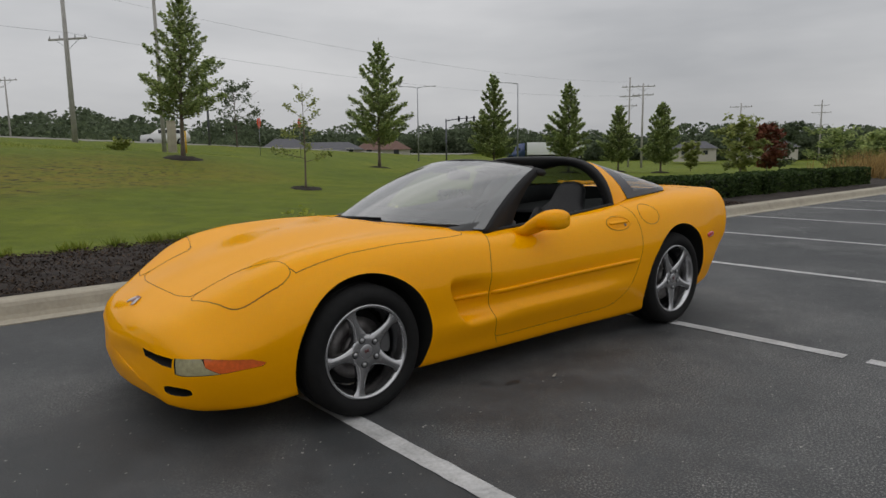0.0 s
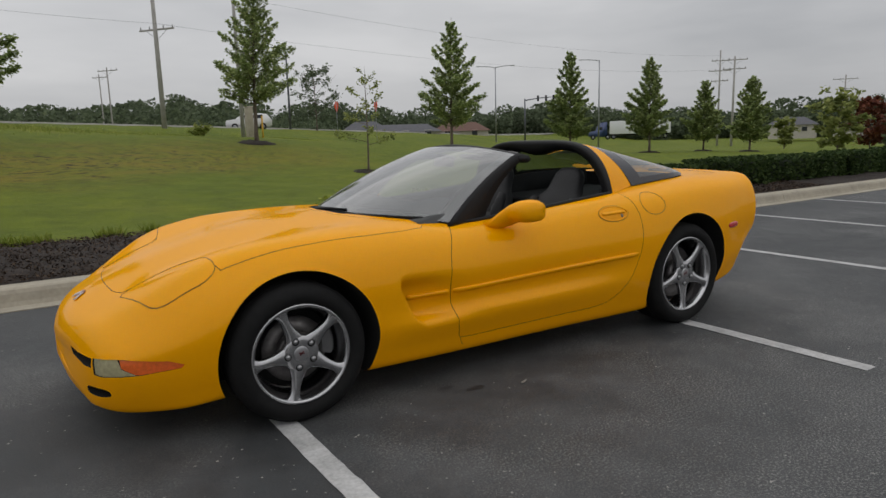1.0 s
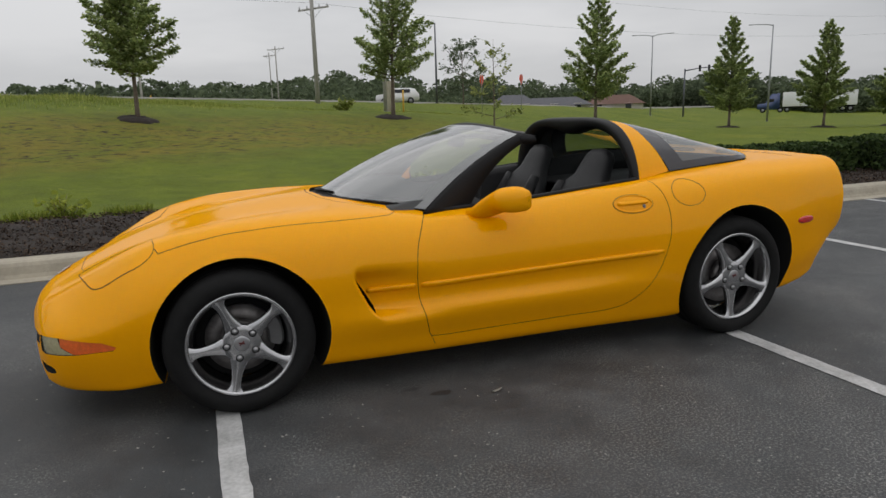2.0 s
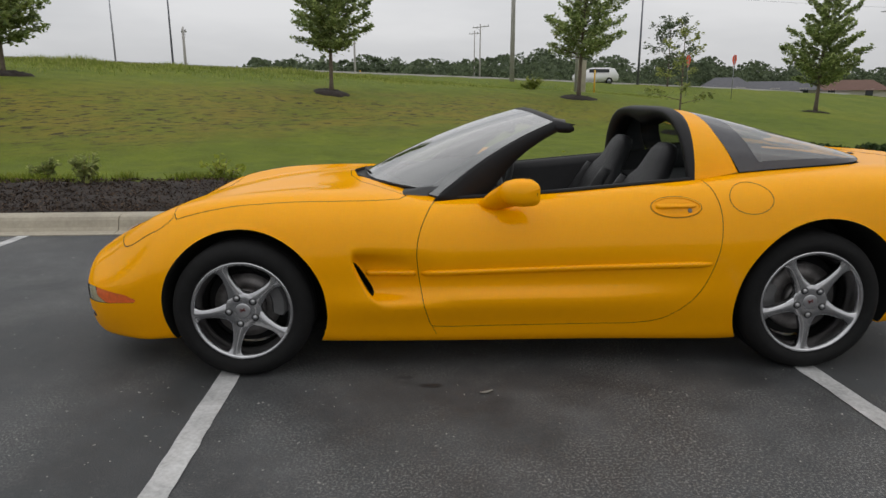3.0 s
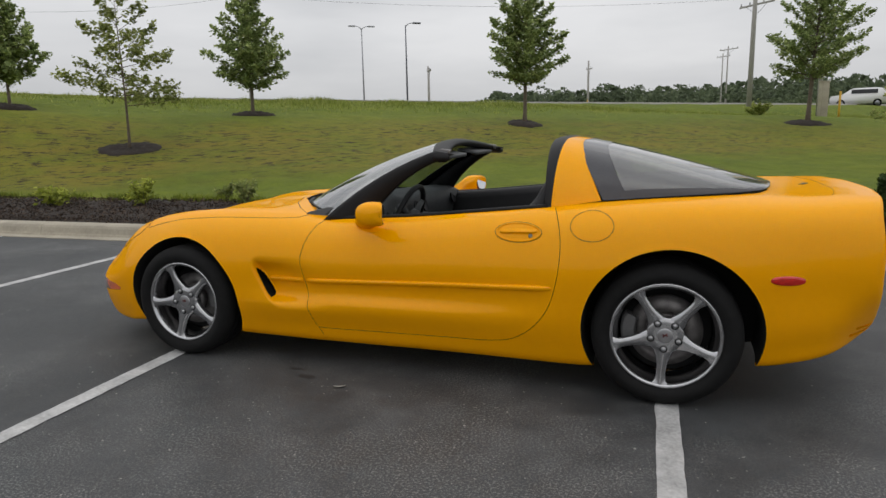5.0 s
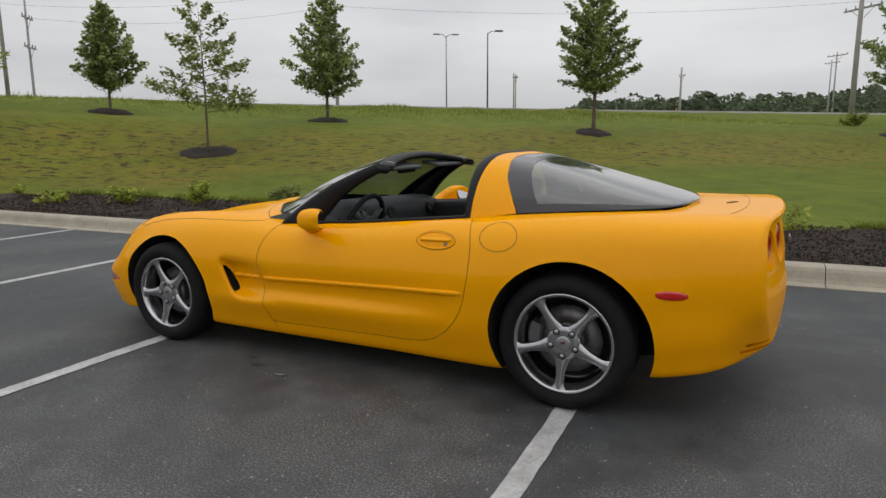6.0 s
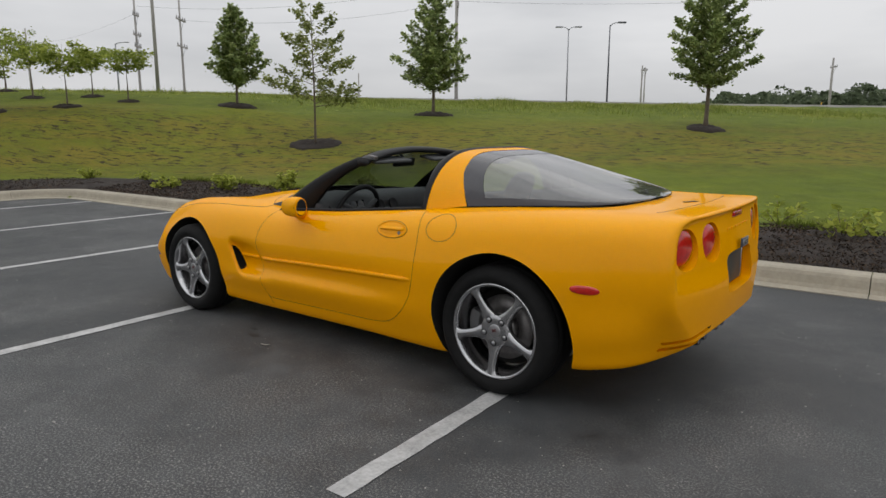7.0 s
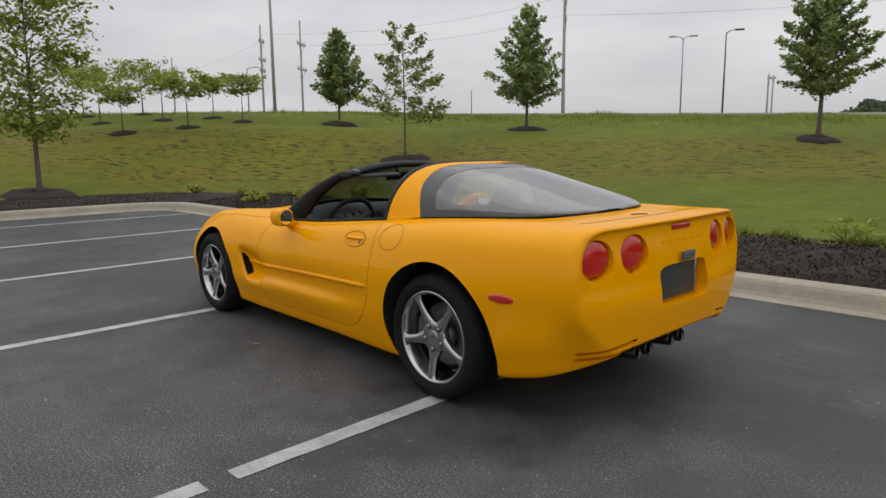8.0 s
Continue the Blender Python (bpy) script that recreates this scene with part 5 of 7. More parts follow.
part("deck_seam", tube(_pts, 0.0010, 6), JOINT, car)

# ---- cabin ----
part("cabin_floor", box((2.2, 1.3, 0.03), pose(1.75, 0, 0.315), 0.01), CARPET, car)
_rows = []
for _i in range(21):
    _y = -0.68 + 1.36 * _i / 20
    _a = abs(_y) / 0.68
    _hood = 0.035 * math.exp(-((_y + 0.36) / 0.17) ** 2)
    _x = 0.83 + 0.07 * _a ** 2
    _rows.append([(_x - 0.16, _y, 0.845), (_x - 0.04, _y, 0.872 + 0.02 * (1 - _a)), (_x + 0.14, _y, 0.892 + _hood), (_x + 0.25, _y, 0.885 + _hood * 1.25), (_x + 0.30, _y, 0.855 + _hood), (_x + 0.285, _y, 0.77), (_x + 0.25, _y, 0.66), (_x + 0.14, _y, 0.52), (_x - 0.28, _y, 0.5)])
_bm = bmesh.new()
_vs = add_grid(_bm, _rows, close_v=True)
_bm.faces.new(_vs[0]), _bm.faces.new(_vs[-1])
bmesh.ops.recalc_face_normals(_bm, faces=_bm.faces)
dashboard = part("dashboard", _bm, DASH, car, "dark grey dashboard")
part("gauge_panel", box((0.01, 0.30, 0.10), pose(1.142, -0.36, 0.825, 0, -18, 0), 0.004), plain("gauge_black", (0.01, 0.01, 0.01), 0.15), dashboard, "black gauge panel")
for _k in range(4):
    part("gauge", lathe([(0.0, 0.003), (0.03, 0.003), (0.032, 0.0), (0.0, 0.0)], pose(1.150, -0.465 + 0.07 * _k, 0.828, 0, 72, 0), 24, close=False), plain("gauge_face", (0.08, 0.085, 0.09), 0.4) if _k == 0 else bpy.data.materials["gauge_face"], dashboard)
for _y in (-0.60, -0.07, 0.07, 0.60):
    part("air_vent", lathe([(0.0, 0.004), (0.034, 0.004), (0.042, 0.008), (0.045, 0.0), (0.0, 0.0)], pose(1.162 + 0.02 * (abs(_y) > 0.5), _y, 0.81, 0, 75, 0), 24, close=False), BLACK, dashboard)
part("center_stack", box((0.12, 0.24, 0.26), pose(1.16, 0, 0.66, 0, -25, 0), 0.03, 3), DASH, dashboard)
for _k in range(2):
    part("radio_face", box((0.01, 0.19, 0.055), pose(1.222 - 0.035 * _k, 0, 0.715 - 0.075 * _k, 0, -25, 0), 0.003), GLOSSBLACK, dashboard)
console = part("center_console", box((0.85, 0.25, 0.26), pose(1.66, 0, 0.45), 0.05, 4), LEATHER, car, "black centre console")
part("gear_knob", rod((1.50, 0, 0.56), (1.49, 0, 0.68), 0.012, 0.026, 12), BLACK, console)

# steering wheel
_wm = pose(1.215, -0.362, 0.782, 0, -70, 0)
_rim = [_wm @ Vector((0.195 * math.cos(2 * math.pi * k / 48), 0.195 * math.sin(2 * math.pi * k / 48), 0)) for k in range(48)]
steering = part("steering_wheel", tube(_rim, 0.0165, 12, closed=True), LEATHER, car, "black leather three-spoke steering wheel")
part("horn_pad", lathe([(0.0, 0.0), (0.05, -0.004), (0.068, -0.016), (0.066, -0.045), (0.0, -0.05)], _wm @ pose(0, 0, 0.0), 32, close=False), DASH, steering)
for _a in (90, 210, 330):
    _c, _s = math.cos(radians(_a + 90)), math.sin(radians(_a + 90))
    part("wheel_spoke", tube([_wm @ Vector((0.05 * _c, 0.05 * _s, -0.02)), _wm @ Vector((0.12 * _c, 0.12 * _s, -0.010)), _wm @ Vector((0.182 * _c, 0.182 * _s, 0))], [0.026, 0.018, 0.016], 10), DASH, steering)
part("steering_column", rod(_wm @ Vector((0, 0, -0.04)), _wm @ Vector((0, 0, -0.22)), 0.045, 0.06, 16), DASH, steering)


def seat(y):
    """Bucket seat: cushion, back with side wings, head rest."""
    def block(rows):
        bm = bmesh.new()
        vs = add_grid(bm, rows, close_v=True)
        bm.faces.new(vs[0]), bm.faces.new(vs[-1])
        bmesh.ops.recalc_face_normals(bm, faces=bm.faces)
        return bm

    def ring(c, wx, wy, right, up, n=20, p=3.0):
        return [c + right * a + up * b for a, b in oval(0, 0, wx, wy, n, p)]
    right = Vector((0, 1, 0))
    rows = []
    for i, (h, wx, wy, off) in enumerate(((0.0, 0.20, 0.05, 0.0), (0.02, 0.235, 0.075, 0.0), (0.15, 0.25, 0.085, 0.0), (0.30, 0.255, 0.08, -0.01), (0.42, 0.245, 0.075, -0.012), (0.50, 0.20, 0.065, -0.008), (0.545, 0.15, 0.058, 0.0), (0.60, 0.132, 0.055, 0.002), (0.655, 0.118, 0.05, 0.004), (0.69, 0.085, 0.04, 0.006), (0.702, 0.03, 0.015, 0.008))):
        h *= 1.13
        lean = Vector((0.415, 0, 0.910))
        across = Vector((0.910, 0, -0.415))
        rows.append(ring(Vector((1.775, y, 0.335)) + lean * h + across * off, wx, wy, right, across))
    back = part("seat_back", block(rows), LEATHER, car, "black leather bucket seat")
    rows = []
    for x, wx, wz, z in ((1.26, 0.20, 0.03, 0.43), (1.28, 0.235, 0.06, 0.43), (1.40, 0.25, 0.075, 0.425), (1.60, 0.25, 0.075, 0.40), (1.74, 0.24, 0.07, 0.385), (1.77, 0.2, 0.05, 0.385)):
        rows.append([Vector((x, y, z)) + right * a + Vector((0, 0, b)) for a, b in oval(0, 0, wx, wz, 20, 3)])
    part("seat_cushion", block(rows), LEATHER, back)
    for s in (-1, 1):
        pts, rad = [], []
        for k in range(9):
            u = k / 8
            pts.append(Vector((1.79 + 0.415 * (0.06 + 0.50 * u) - 0.075, y + s * (0.205 - 0.02 * u), 0.335 + 0.910 * (0.06 + 0.50 * u) + 0.02)))
            rad.append(0.03 + 0.028 * math.sin(math.pi * u))
        part("seat_wing", tube(pts, rad, 12), LEATHER, back)
    return back


for _y in (-0.37, 0.37):
    seat(_y)

# door cards, bulkhead, load deck, roof lining
for _side in (-1, 1):
    _rows = []
    for _i in range(25):
        _x = 0.96 + (2.09 - 0.96) * _i / 24
        _p, _n0 = on_top(_x, _side * 0.718)
        _top = _p.z + 0.006
        _rows.append([Vector((_x, _side * 0.722, _top)), Vector((_x, _side * 0.700, _top + 0.004)), Vector((_x, _side * 0.672, _top - 0.012)), Vector((_x, _side * 0.652, _top - 0.05)), Vector((_x, _side * 0.66, _top - 0.16)), Vector((_x, _side * 0.625, _top - 0.22)), Vector((_x, _side * 0.63, _top - 0.28)), Vector((_x, _side * 0.67, _top - 0.32)), Vector((_x, _side * 0.68, 0.34)), Vector((_x, _side * 0.715, 0.34))])
    _bm = bmesh.new()
    _vs = add_grid(_bm, _rows, close_v=True)
    _bm.faces.new(_vs[0]), _bm.faces.new(_vs[-1])
    bmesh.ops.recalc_face_normals(_bm, faces=_bm.faces)
    _card = part("door_card", _bm, LEATHER, doors[_side], "black padded door lining")
part("bulkhead", box((0.05, 1.25, 0.36), pose(2.22, 0, 0.52, 0, 12, 0), 0.02), CARPET, car)
_rows = []
for _i in range(13):
    _u = _i / 12
    _w = 0.63 * (1 - max(0, _u - 0.55) ** 2 * 1.6)
    _rows.append([(2.12 + 0.90 * _u, _w * k / 8, 0.815 + 0.05 * _u + 0.01 * math.cos(k * 0.5)) for k in range(-8, 9)])
part("load_deck", thicken(grid(_rows), 0.02), CARPET, car, "black carpeted load deck")
for _side in (-1, 1):
    _rows = [[Vector((x, _side * w, z0)), Vector((x, _side * w2, z1)), Vector((x, _side * (w2 + 0.02), z1)), Vector((x, _side * (w + 0.03), z0))] for x, w, w2, z0, z1 in ((2.10, 0.60, 0.62, 0.34, 0.93), (2.2, 0.58, 0.60, 0.34, 0.935), (2.5, 0.57, 0.59, 0.81, 0.968), (2.8, 0.54, 0.56, 0.82, 0.982), (3.02, 0.42, 0.44, 0.82, 0.985))]
    _bm = bmesh.new()
    _vs = add_grid(_bm, _rows, close_v=True)
    _bm.faces.new(_vs[0]), _bm.faces.new(_vs[-1])
    bmesh.ops.recalc_face_normals(_bm, faces=_bm.faces)
    part("side_trim", _bm, CARPET, car)
# inner mirror and sun visors
part("inner_mirror", box((0.03, 0.22, 0.06), pose(1.33, 0.0, 1.12, 0, 12, 0), 0.014, 3), BLACK, car, "black inside mirror")
part("mirror_stalk", rod((1.33, 0, 1.14), (1.30, 0, 1.175), 0.01, 0.01, 8), BLACK, car)
for _y in (-0.30, 0.30):
    part("sun_visor", box((0.14, 0.36, 0.022), pose(1.44, _y, 1.148, 0, 10, 0), 0.009, 3), DASH, car, "dark folded sun visor")
for _y in (-0.50, 0.50):
    part("roof_latch", box((0.06, 0.035, 0.03), pose(1.50, _y, 1.168, 0, 8, 0), 0.006), IRON, car, "grey metal roof latch")

# ---- plants ----
def leaf_material(name, dark, mid, light, through=0.3):
    m = bpy.data.materials.new(name)
    m.use_nodes = True
    nt = m.node_tree
    b, out = nt.nodes["Principled BSDF"], nt.nodes["Material Output"]
    g = nt.nodes.new("ShaderNodeNewGeometry")
    r = ramp_node(nt, [(0.0, dark), (0.55, mid), (1.0, light)])
    nt.links.new(g.outputs["Random Per Island"], r.inputs["Fac"])
    broad = noise_node(nt, 1.3, 3)
    tone = ramp_node(nt, [(0.3, (0.7, 0.72, 0.7)), (0.7, (1.25, 1.2, 1.15))])
    nt.links.new(broad.outputs["Fac"], tone.inputs["Fac"])
    c = mix_color(nt, 1.0, r.outputs["Color"], tone.outputs["Color"], "MULTIPLY")
    nt.links.new(c, b.inputs["Base Color"])
    b.inputs["Roughness"].default_value, b.inputs["Specular IOR Level"].default_value = 0.7, 0.12
    t, mx = nt.nodes.new("ShaderNodeBsdfTranslucent"), nt.nodes.new("ShaderNodeMixShader")
    nt.links.new(c, t.inputs["Color"])
    mx.inputs[0].default_value = through
    nt.links.new(b.outputs[0], mx.inputs[1])
    nt.links.new(t.outputs[0], mx.inputs[2])
    nt.links.new(mx.outputs[0], out.inputs["Surface"])
    return m


BARK = plain("bark", (0.14, 0.11, 0.085), 0.9, vary=0.35, scale=14, bump=0.6, bump_scale=40)
MAPLE = leaf_material("maple_leaves", (0.18, 0.24, 0.10), (0.33, 0.41, 0.17), (0.52, 0.58, 0.26), 0.55)
DUSTY = leaf_material("thin_leaves", (0.17, 0.21, 0.075), (0.29, 0.33, 0.115), (0.42, 0.45, 0.17), 0.5)
LOCUST = leaf_material("locust_leaves", (0.18, 0.24, 0.05), (0.30, 0.36, 0.075), (0.42, 0.47, 0.12), 0.5)
# far leaves carry the haze of distance as a greyer, flatter colour
FARLEAF = leaf_material("far_hazy_leaves", (0.085, 0.112, 0.070), (0.125, 0.160, 0.098), (0.165, 0.205, 0.125), 0.4)
REDLEAF = leaf_material("red_leaves", (0.10, 0.034, 0.026), (0.17, 0.06, 0.04), (0.23, 0.10, 0.06))
HEDGE = leaf_material("hedge_leaves", (0.026, 0.046, 0.016), (0.048, 0.080, 0.025), (0.085, 0.125, 0.04))
SHRUB = leaf_material("shrub_leaves", (0.20, 0.24, 0.04), (0.36, 0.41, 0.07), (0.52, 0.55, 0.12), 0.5)
BLADE = leaf_material("grass_blades", (0.11, 0.155, 0.022), (0.17, 0.215, 0.032), (0.25, 0.27, 0.055), 0.5)
STRAW = leaf_material("straw_grass", (0.22, 0.15, 0.06), (0.32, 0.22, 0.09), (0.42, 0.30, 0.13))


def leaf_mesh(name, centers, size, rng, material, long=1.5, up=0.6):
    """Many small pointed leaves, each an island of two triangles folded along its rib."""
    n = len(centers)
    c = np.asarray(centers, float)
    nrm = rng.normal(size=(n, 3)) * (1 - up * 0.5)
    nrm[:, 2] = np.abs(nrm[:, 2]) + up
    nrm /= np.linalg.norm(nrm, axis=1)[:, None]
    d = rng.normal(size=(n, 3))
    d -= nrm * np.sum(d * nrm, axis=1)[:, None]
    d /= np.linalg.norm(d, axis=1)[:, None]
    e = np.cross(nrm, d)
    s = (size * rng.uniform(0.6, 1.35, n))[:, None]
    v = np.stack([c - d * s * 0.5 * long, c + e * s * 0.5 - nrm * s * 0.1, c + d * s * 0.5 * long - nrm * s * 0.12, c - e * s * 0.5 - nrm * s * 0.1], axis=1).reshape(-1, 3)
    k = np.arange(n) * 4
    f = np.concatenate([np.stack([k, k + 1, k + 2], 1), np.stack([k, k + 2, k + 3], 1)])
    me = bpy.data.meshes.new(name)
    me.from_pydata(v.tolist(), [], f.tolist())
    return finish(me, material, True)


def part_mesh(name, me, parent, label=""):
    ob = new(name, me)
    ob.parent = parent
    if label:
        ob["label"] = label
    return ob


SHAPES = {
    "pyramid": lambda u: (0.66 + 0.30 * smooth(u / 0.2)) * max(0.0, 1 - u) ** 0.85 + 0.035,
    "loose": lambda u: 0.16 + 0.84 * max(0.0, 1 - u) ** 0.9,
    "flat": lambda u: 0.55 + 0.55 * u,
    "round": lambda u: math.sqrt(max(0.02, 1 - (2 * u - 0.9) ** 2)),
}


def tree(name, x, y, height, radius, clear, seed, leaves, leaf_size, shape, material, label, limbs=40, lift=(16, 72), skew=(0.0, 0.0), stake=False):
    rng = np.random.default_rng(seed)
    z0 = ground_z(x, y)
    t = thing(name, pose(x, y, z0), label, "tree", "trees on the bank")
    prof = SHAPES[shape]
    # trunk
    bend_x, bend_y = rng.normal(0, 0.02 * height, 2)
    trunk_top = height * (0.93 if shape != "flat" else 0.72)

    def stem(h):
        u = h / height
        return Vector((bend_x * u * u + 0.02 * math.sin(5 * u), bend_y * u * u, h))
    r0 = 0.011 * height + 0.012 if shape != "loose" else 0.008 * height + 0.008
    bm = tube([stem(-0.12 + (trunk_top + 0.12) * i / 11) for i in range(12)], [r0 * (1.25 if i == 0 else 1) * (1 - 0.085 * i) for i in range(12)], 8)
    pts, twigs = [], []
    up = Vector((0, 0, 1))
    for k in range(limbs):
        u = (k + rng.uniform(0, 1)) / limbs
        h = clear + (height * 0.95 - clear) * u ** (1.05 if shape != "pyramid" else 1.15) * (0.9 if shape != "flat" else 0.62)
        a = k * 2.39996 + rng.uniform(-0.4, 0.4)
        reach = radius * prof(u) * rng.uniform(*{"pyramid": (0.66, 1.16), "loose": (0.45, 1.3)}.get(shape, (0.72, 1.12)))
        e = radians(lift[0] + (lift[1] - lift[0]) * u + rng.uniform(-7, 7))
        out = Vector((math.cos(a) + skew[0], math.sin(a) + skew[1], 0)).normalized()
        a0 = stem(min(h, trunk_top))
        rise = min(reach * math.tan(e) * 0.75, height * 1.02 - h)
        power = {"pyramid": 1.25, "loose": 1.1, "flat": 0.6}.get(shape, 0.8)

        def along(q):
            return a0 + out * reach * q + up * (rise * q ** power)
        rl = max(0.006, r0 * 0.34 * (1 - 0.6 * u))
        limb = tube([along(q) for q in (0, 0.3, 0.6, 0.85, 1.0)], [rl, rl * 0.8, rl * 0.55, rl * 0.35, rl * 0.2], 5)
        me = bpy.data.meshes.new("limb")
        limb.to_mesh(me)
        limb.free()
        bm.from_mesh(me)
        bpy.data.meshes.remove(me)
        across = Vector((-out.y, out.x, 0))
        if shape in ("pyramid", "loose"):
            # leafy twigs fan out along the limb and point upwards
            count = 3 + int(9 * reach / radius)
            for j in range(count):
                q = (0.12 if shape == "pyramid" else 0.35) + 0.88 * (j + rng.uniform(0.1, 0.9)) / count
                q = min(q, 1.0)
                way = (out * rng.uniform(0.35, 0.9) + across * (1 if j % 2 else -1) * rng.uniform(0.1, 0.75) + up * rng.uniform(0.25, 0.95)).normalized()
                twigs.append((along(q), way, (0.13 + 0.22 * reach * (1.15 - 0.6 * q)) * rng.uniform(0.5, 1.5)))
            twigs.append((along(0.92), (along(1.0) - along(0.85)).normalized(), 0.16 + 0.15 * reach))
            continue
        n = int(leaves / limbs * (0.45 + 0.85 * prof(u)) * rng.uniform(0.6, 1.4))
        nodes = max(3, int(n / 26))
        for _ in range(nodes):
            q = rng.uniform(0.22, 1.03) ** 0.85
            clump = along(q) + across * rng.normal(0, 0.20 * reach + 0.04) + up * rng.normal(0.02, 0.07)
            sp = 0.075 + 0.06 * radius * rng.uniform(0.5, 1.2)
            pts.append(rng.normal(size=(max(4, int(n / nodes)), 3)) * (sp, sp, sp * (0.5 if shape == "flat" else 0.7)) + np.array(clump))
    total = sum(w[2] for w in twigs)
    for foot, way, length in twigs:
        m = max(3, int(leaves * length / total))
        q = rng.uniform(0.0, 1.05, m)[:, None]
        sp = (0.038 + 0.16 * length) * (1.05 - 0.75 * q)
        pts.append(np.array(foot) + np.array(way) * length * q + rng.normal(size=(m, 3)) * sp)
    part("trunk", bm, BARK, t, "slim brown trunk with rising limbs")
    c = np.concatenate(pts)
    part_mesh("crown", leaf_mesh("crown", c, leaf_size, rng, material), t, "")
    if stake:
        for s in (-1, 1):
            part("stake", rod((0.35 * s, 0.1, -0.1), (0.33 * s, 0.1, 1.1), 0.014, 0.014, 6), plain("stake_steel", (0.2, 0.2, 0.2), 0.5, 0.6), t)
    return t


def mulch_ring(x, y, r, seed, h=0.13):
    rng = np.random.default_rng(seed)
    bm = bmesh.new()
    n, rings = 36, 8
    c = bm.verts.new((x, y, ground_z(x, y) + h))
    prev = None
    wob = [1 + 0.10 * math.sin(2 * k * 2 * math.pi / n + seed) + rng.normal(0, 0.05) for k in range(n)]
    for q in range(1, rings + 1):
        u = q / rings
        loop = []
        for k in range(n):
            a = 2 * math.pi * k / n
            px, py = x + r * u * wob[k] * math.cos(a), y + r * u * wob[k] * math.sin(a)
            lift = h * (1 - u ** 3) + (rng.normal(0, 0.016) if q < rings else -0.05)
            loop.append(bm.verts.new((px, py, ground_z(px, py) + hummock(px, py) + lift)))
        for k in range(n):
            if prev:
                bm.faces.new((prev[k], loop[k], loop[(k + 1) % n], prev[(k + 1) % n]))
            else:
                bm.faces.new((c, loop[k], loop[(k + 1) % n]))
        prev = loop
    bmesh.ops.recalc_face_normals(bm, faces=bm.faces)
    ob = new("mulch_ring", mesh_of(bm, "mulch_ring", MULCH))
    if ob.data.polygons[0].normal.z < 0:
        ob.data.flip_normals()
    return tagged(ob, "low dark heap of bark mulch round a young tree", "mulch", "mulch rings")


MAPLE_LABEL = "young green maple with a pyramid-shaped leafy crown on the bank"
for _x, _y, _h, _r, _c, _seed, _n in ((-2.22, 19.87, 6.1, 1.58, 1.35, 11, 5600), (-11.23, 16.42, 5.0, 1.42, 0.85, 12, 4400), (8.05, 26.57, 7.6, 2.1, 1.7, 13, 6000), (24.96, 36.30, 9.8, 2.8, 1.6, 14, 5600),
                                      (38.22, 38.31, 9.2, 2.3, 1.2, 15, 7000), (44.06, 34.87, 8.6, 2.3, 1.3, 16, 7000), (51.57, 35.09, 7.0, 2.0, 0.9, 17, 6000), (50.34, 29.71, 6.8, 2.0, 0.8, 18, 6000),
                                      (-17.40, 12.16, 4.05, 1.15, 0.75, 19, 4200)):
    tree("maple_tree", _x, _y, _h, _r, _c, _seed, int(_n * 2.5), 0.088 if _y < 29 else 0.13, "pyramid", MAPLE, MAPLE_LABEL, 66, (24, 64))
    mulch_ring(_x, _y, 0.72 if _y < 25 else 0.85, _seed)
tree("thin_tree", -10.65, 9.97, 4.25, 1.3, 1.05, 31, 4600, 0.072, "loose", DUSTY, "thin young tree with a sparse crooked crown", 30, (12, 56), (0.15, 0.15))
mulch_ring(-10.65, 9.97, 0.78, 31, 0.05)
tree("thin_tree", 8.85, 16.71, 3.75, 0.8, 0.85, 32, 900, 0.07, "loose", DUSTY, "slight sapling with few remaining leaves", 15, (12, 55))
mulch_ring(8.85, 16.71, 0.60, 32, 0.05)
# locusts with flat crowns at the end of the bank
for _k, (_x, _y, _h, _r) in enumerate(((-19.04, 4.42, 1.85, 0.98), (-18.43, 6.43, 1.95, 0.9), (-20.22, 9.40, 1.95, 0.85), (-23.77, 7.54, 2.3, 0.85), (-24.92, 5.39, 2.45, 1.05), (-27.89, 8.14, 2.8, 1.2), (-29.03, 5.86, 2.4, 1.05), (-22.81, 9.34, 1.95, 0.75))):
    tree("locust_tree", _x, _y, _h, _r * 1.2, _h * 0.55, 50 + _k, 1150, 0.085, "flat", LOCUST, "small locust tree with a flat spreading crown", 14, (8, 26))
    mulch_ring(_x, _y, 0.45, 50 + _k, 0.07)
tree("locust_tree", -12.97, 0.55, 5.4, 1.5, 1.3, 71, 6200, 0.085, "round", LOCUST, "open leafy young tree beside the kerb", 30, (20, 60))
mulch_ring(-12.97, 0.55, 0.95, 71, 0.12)
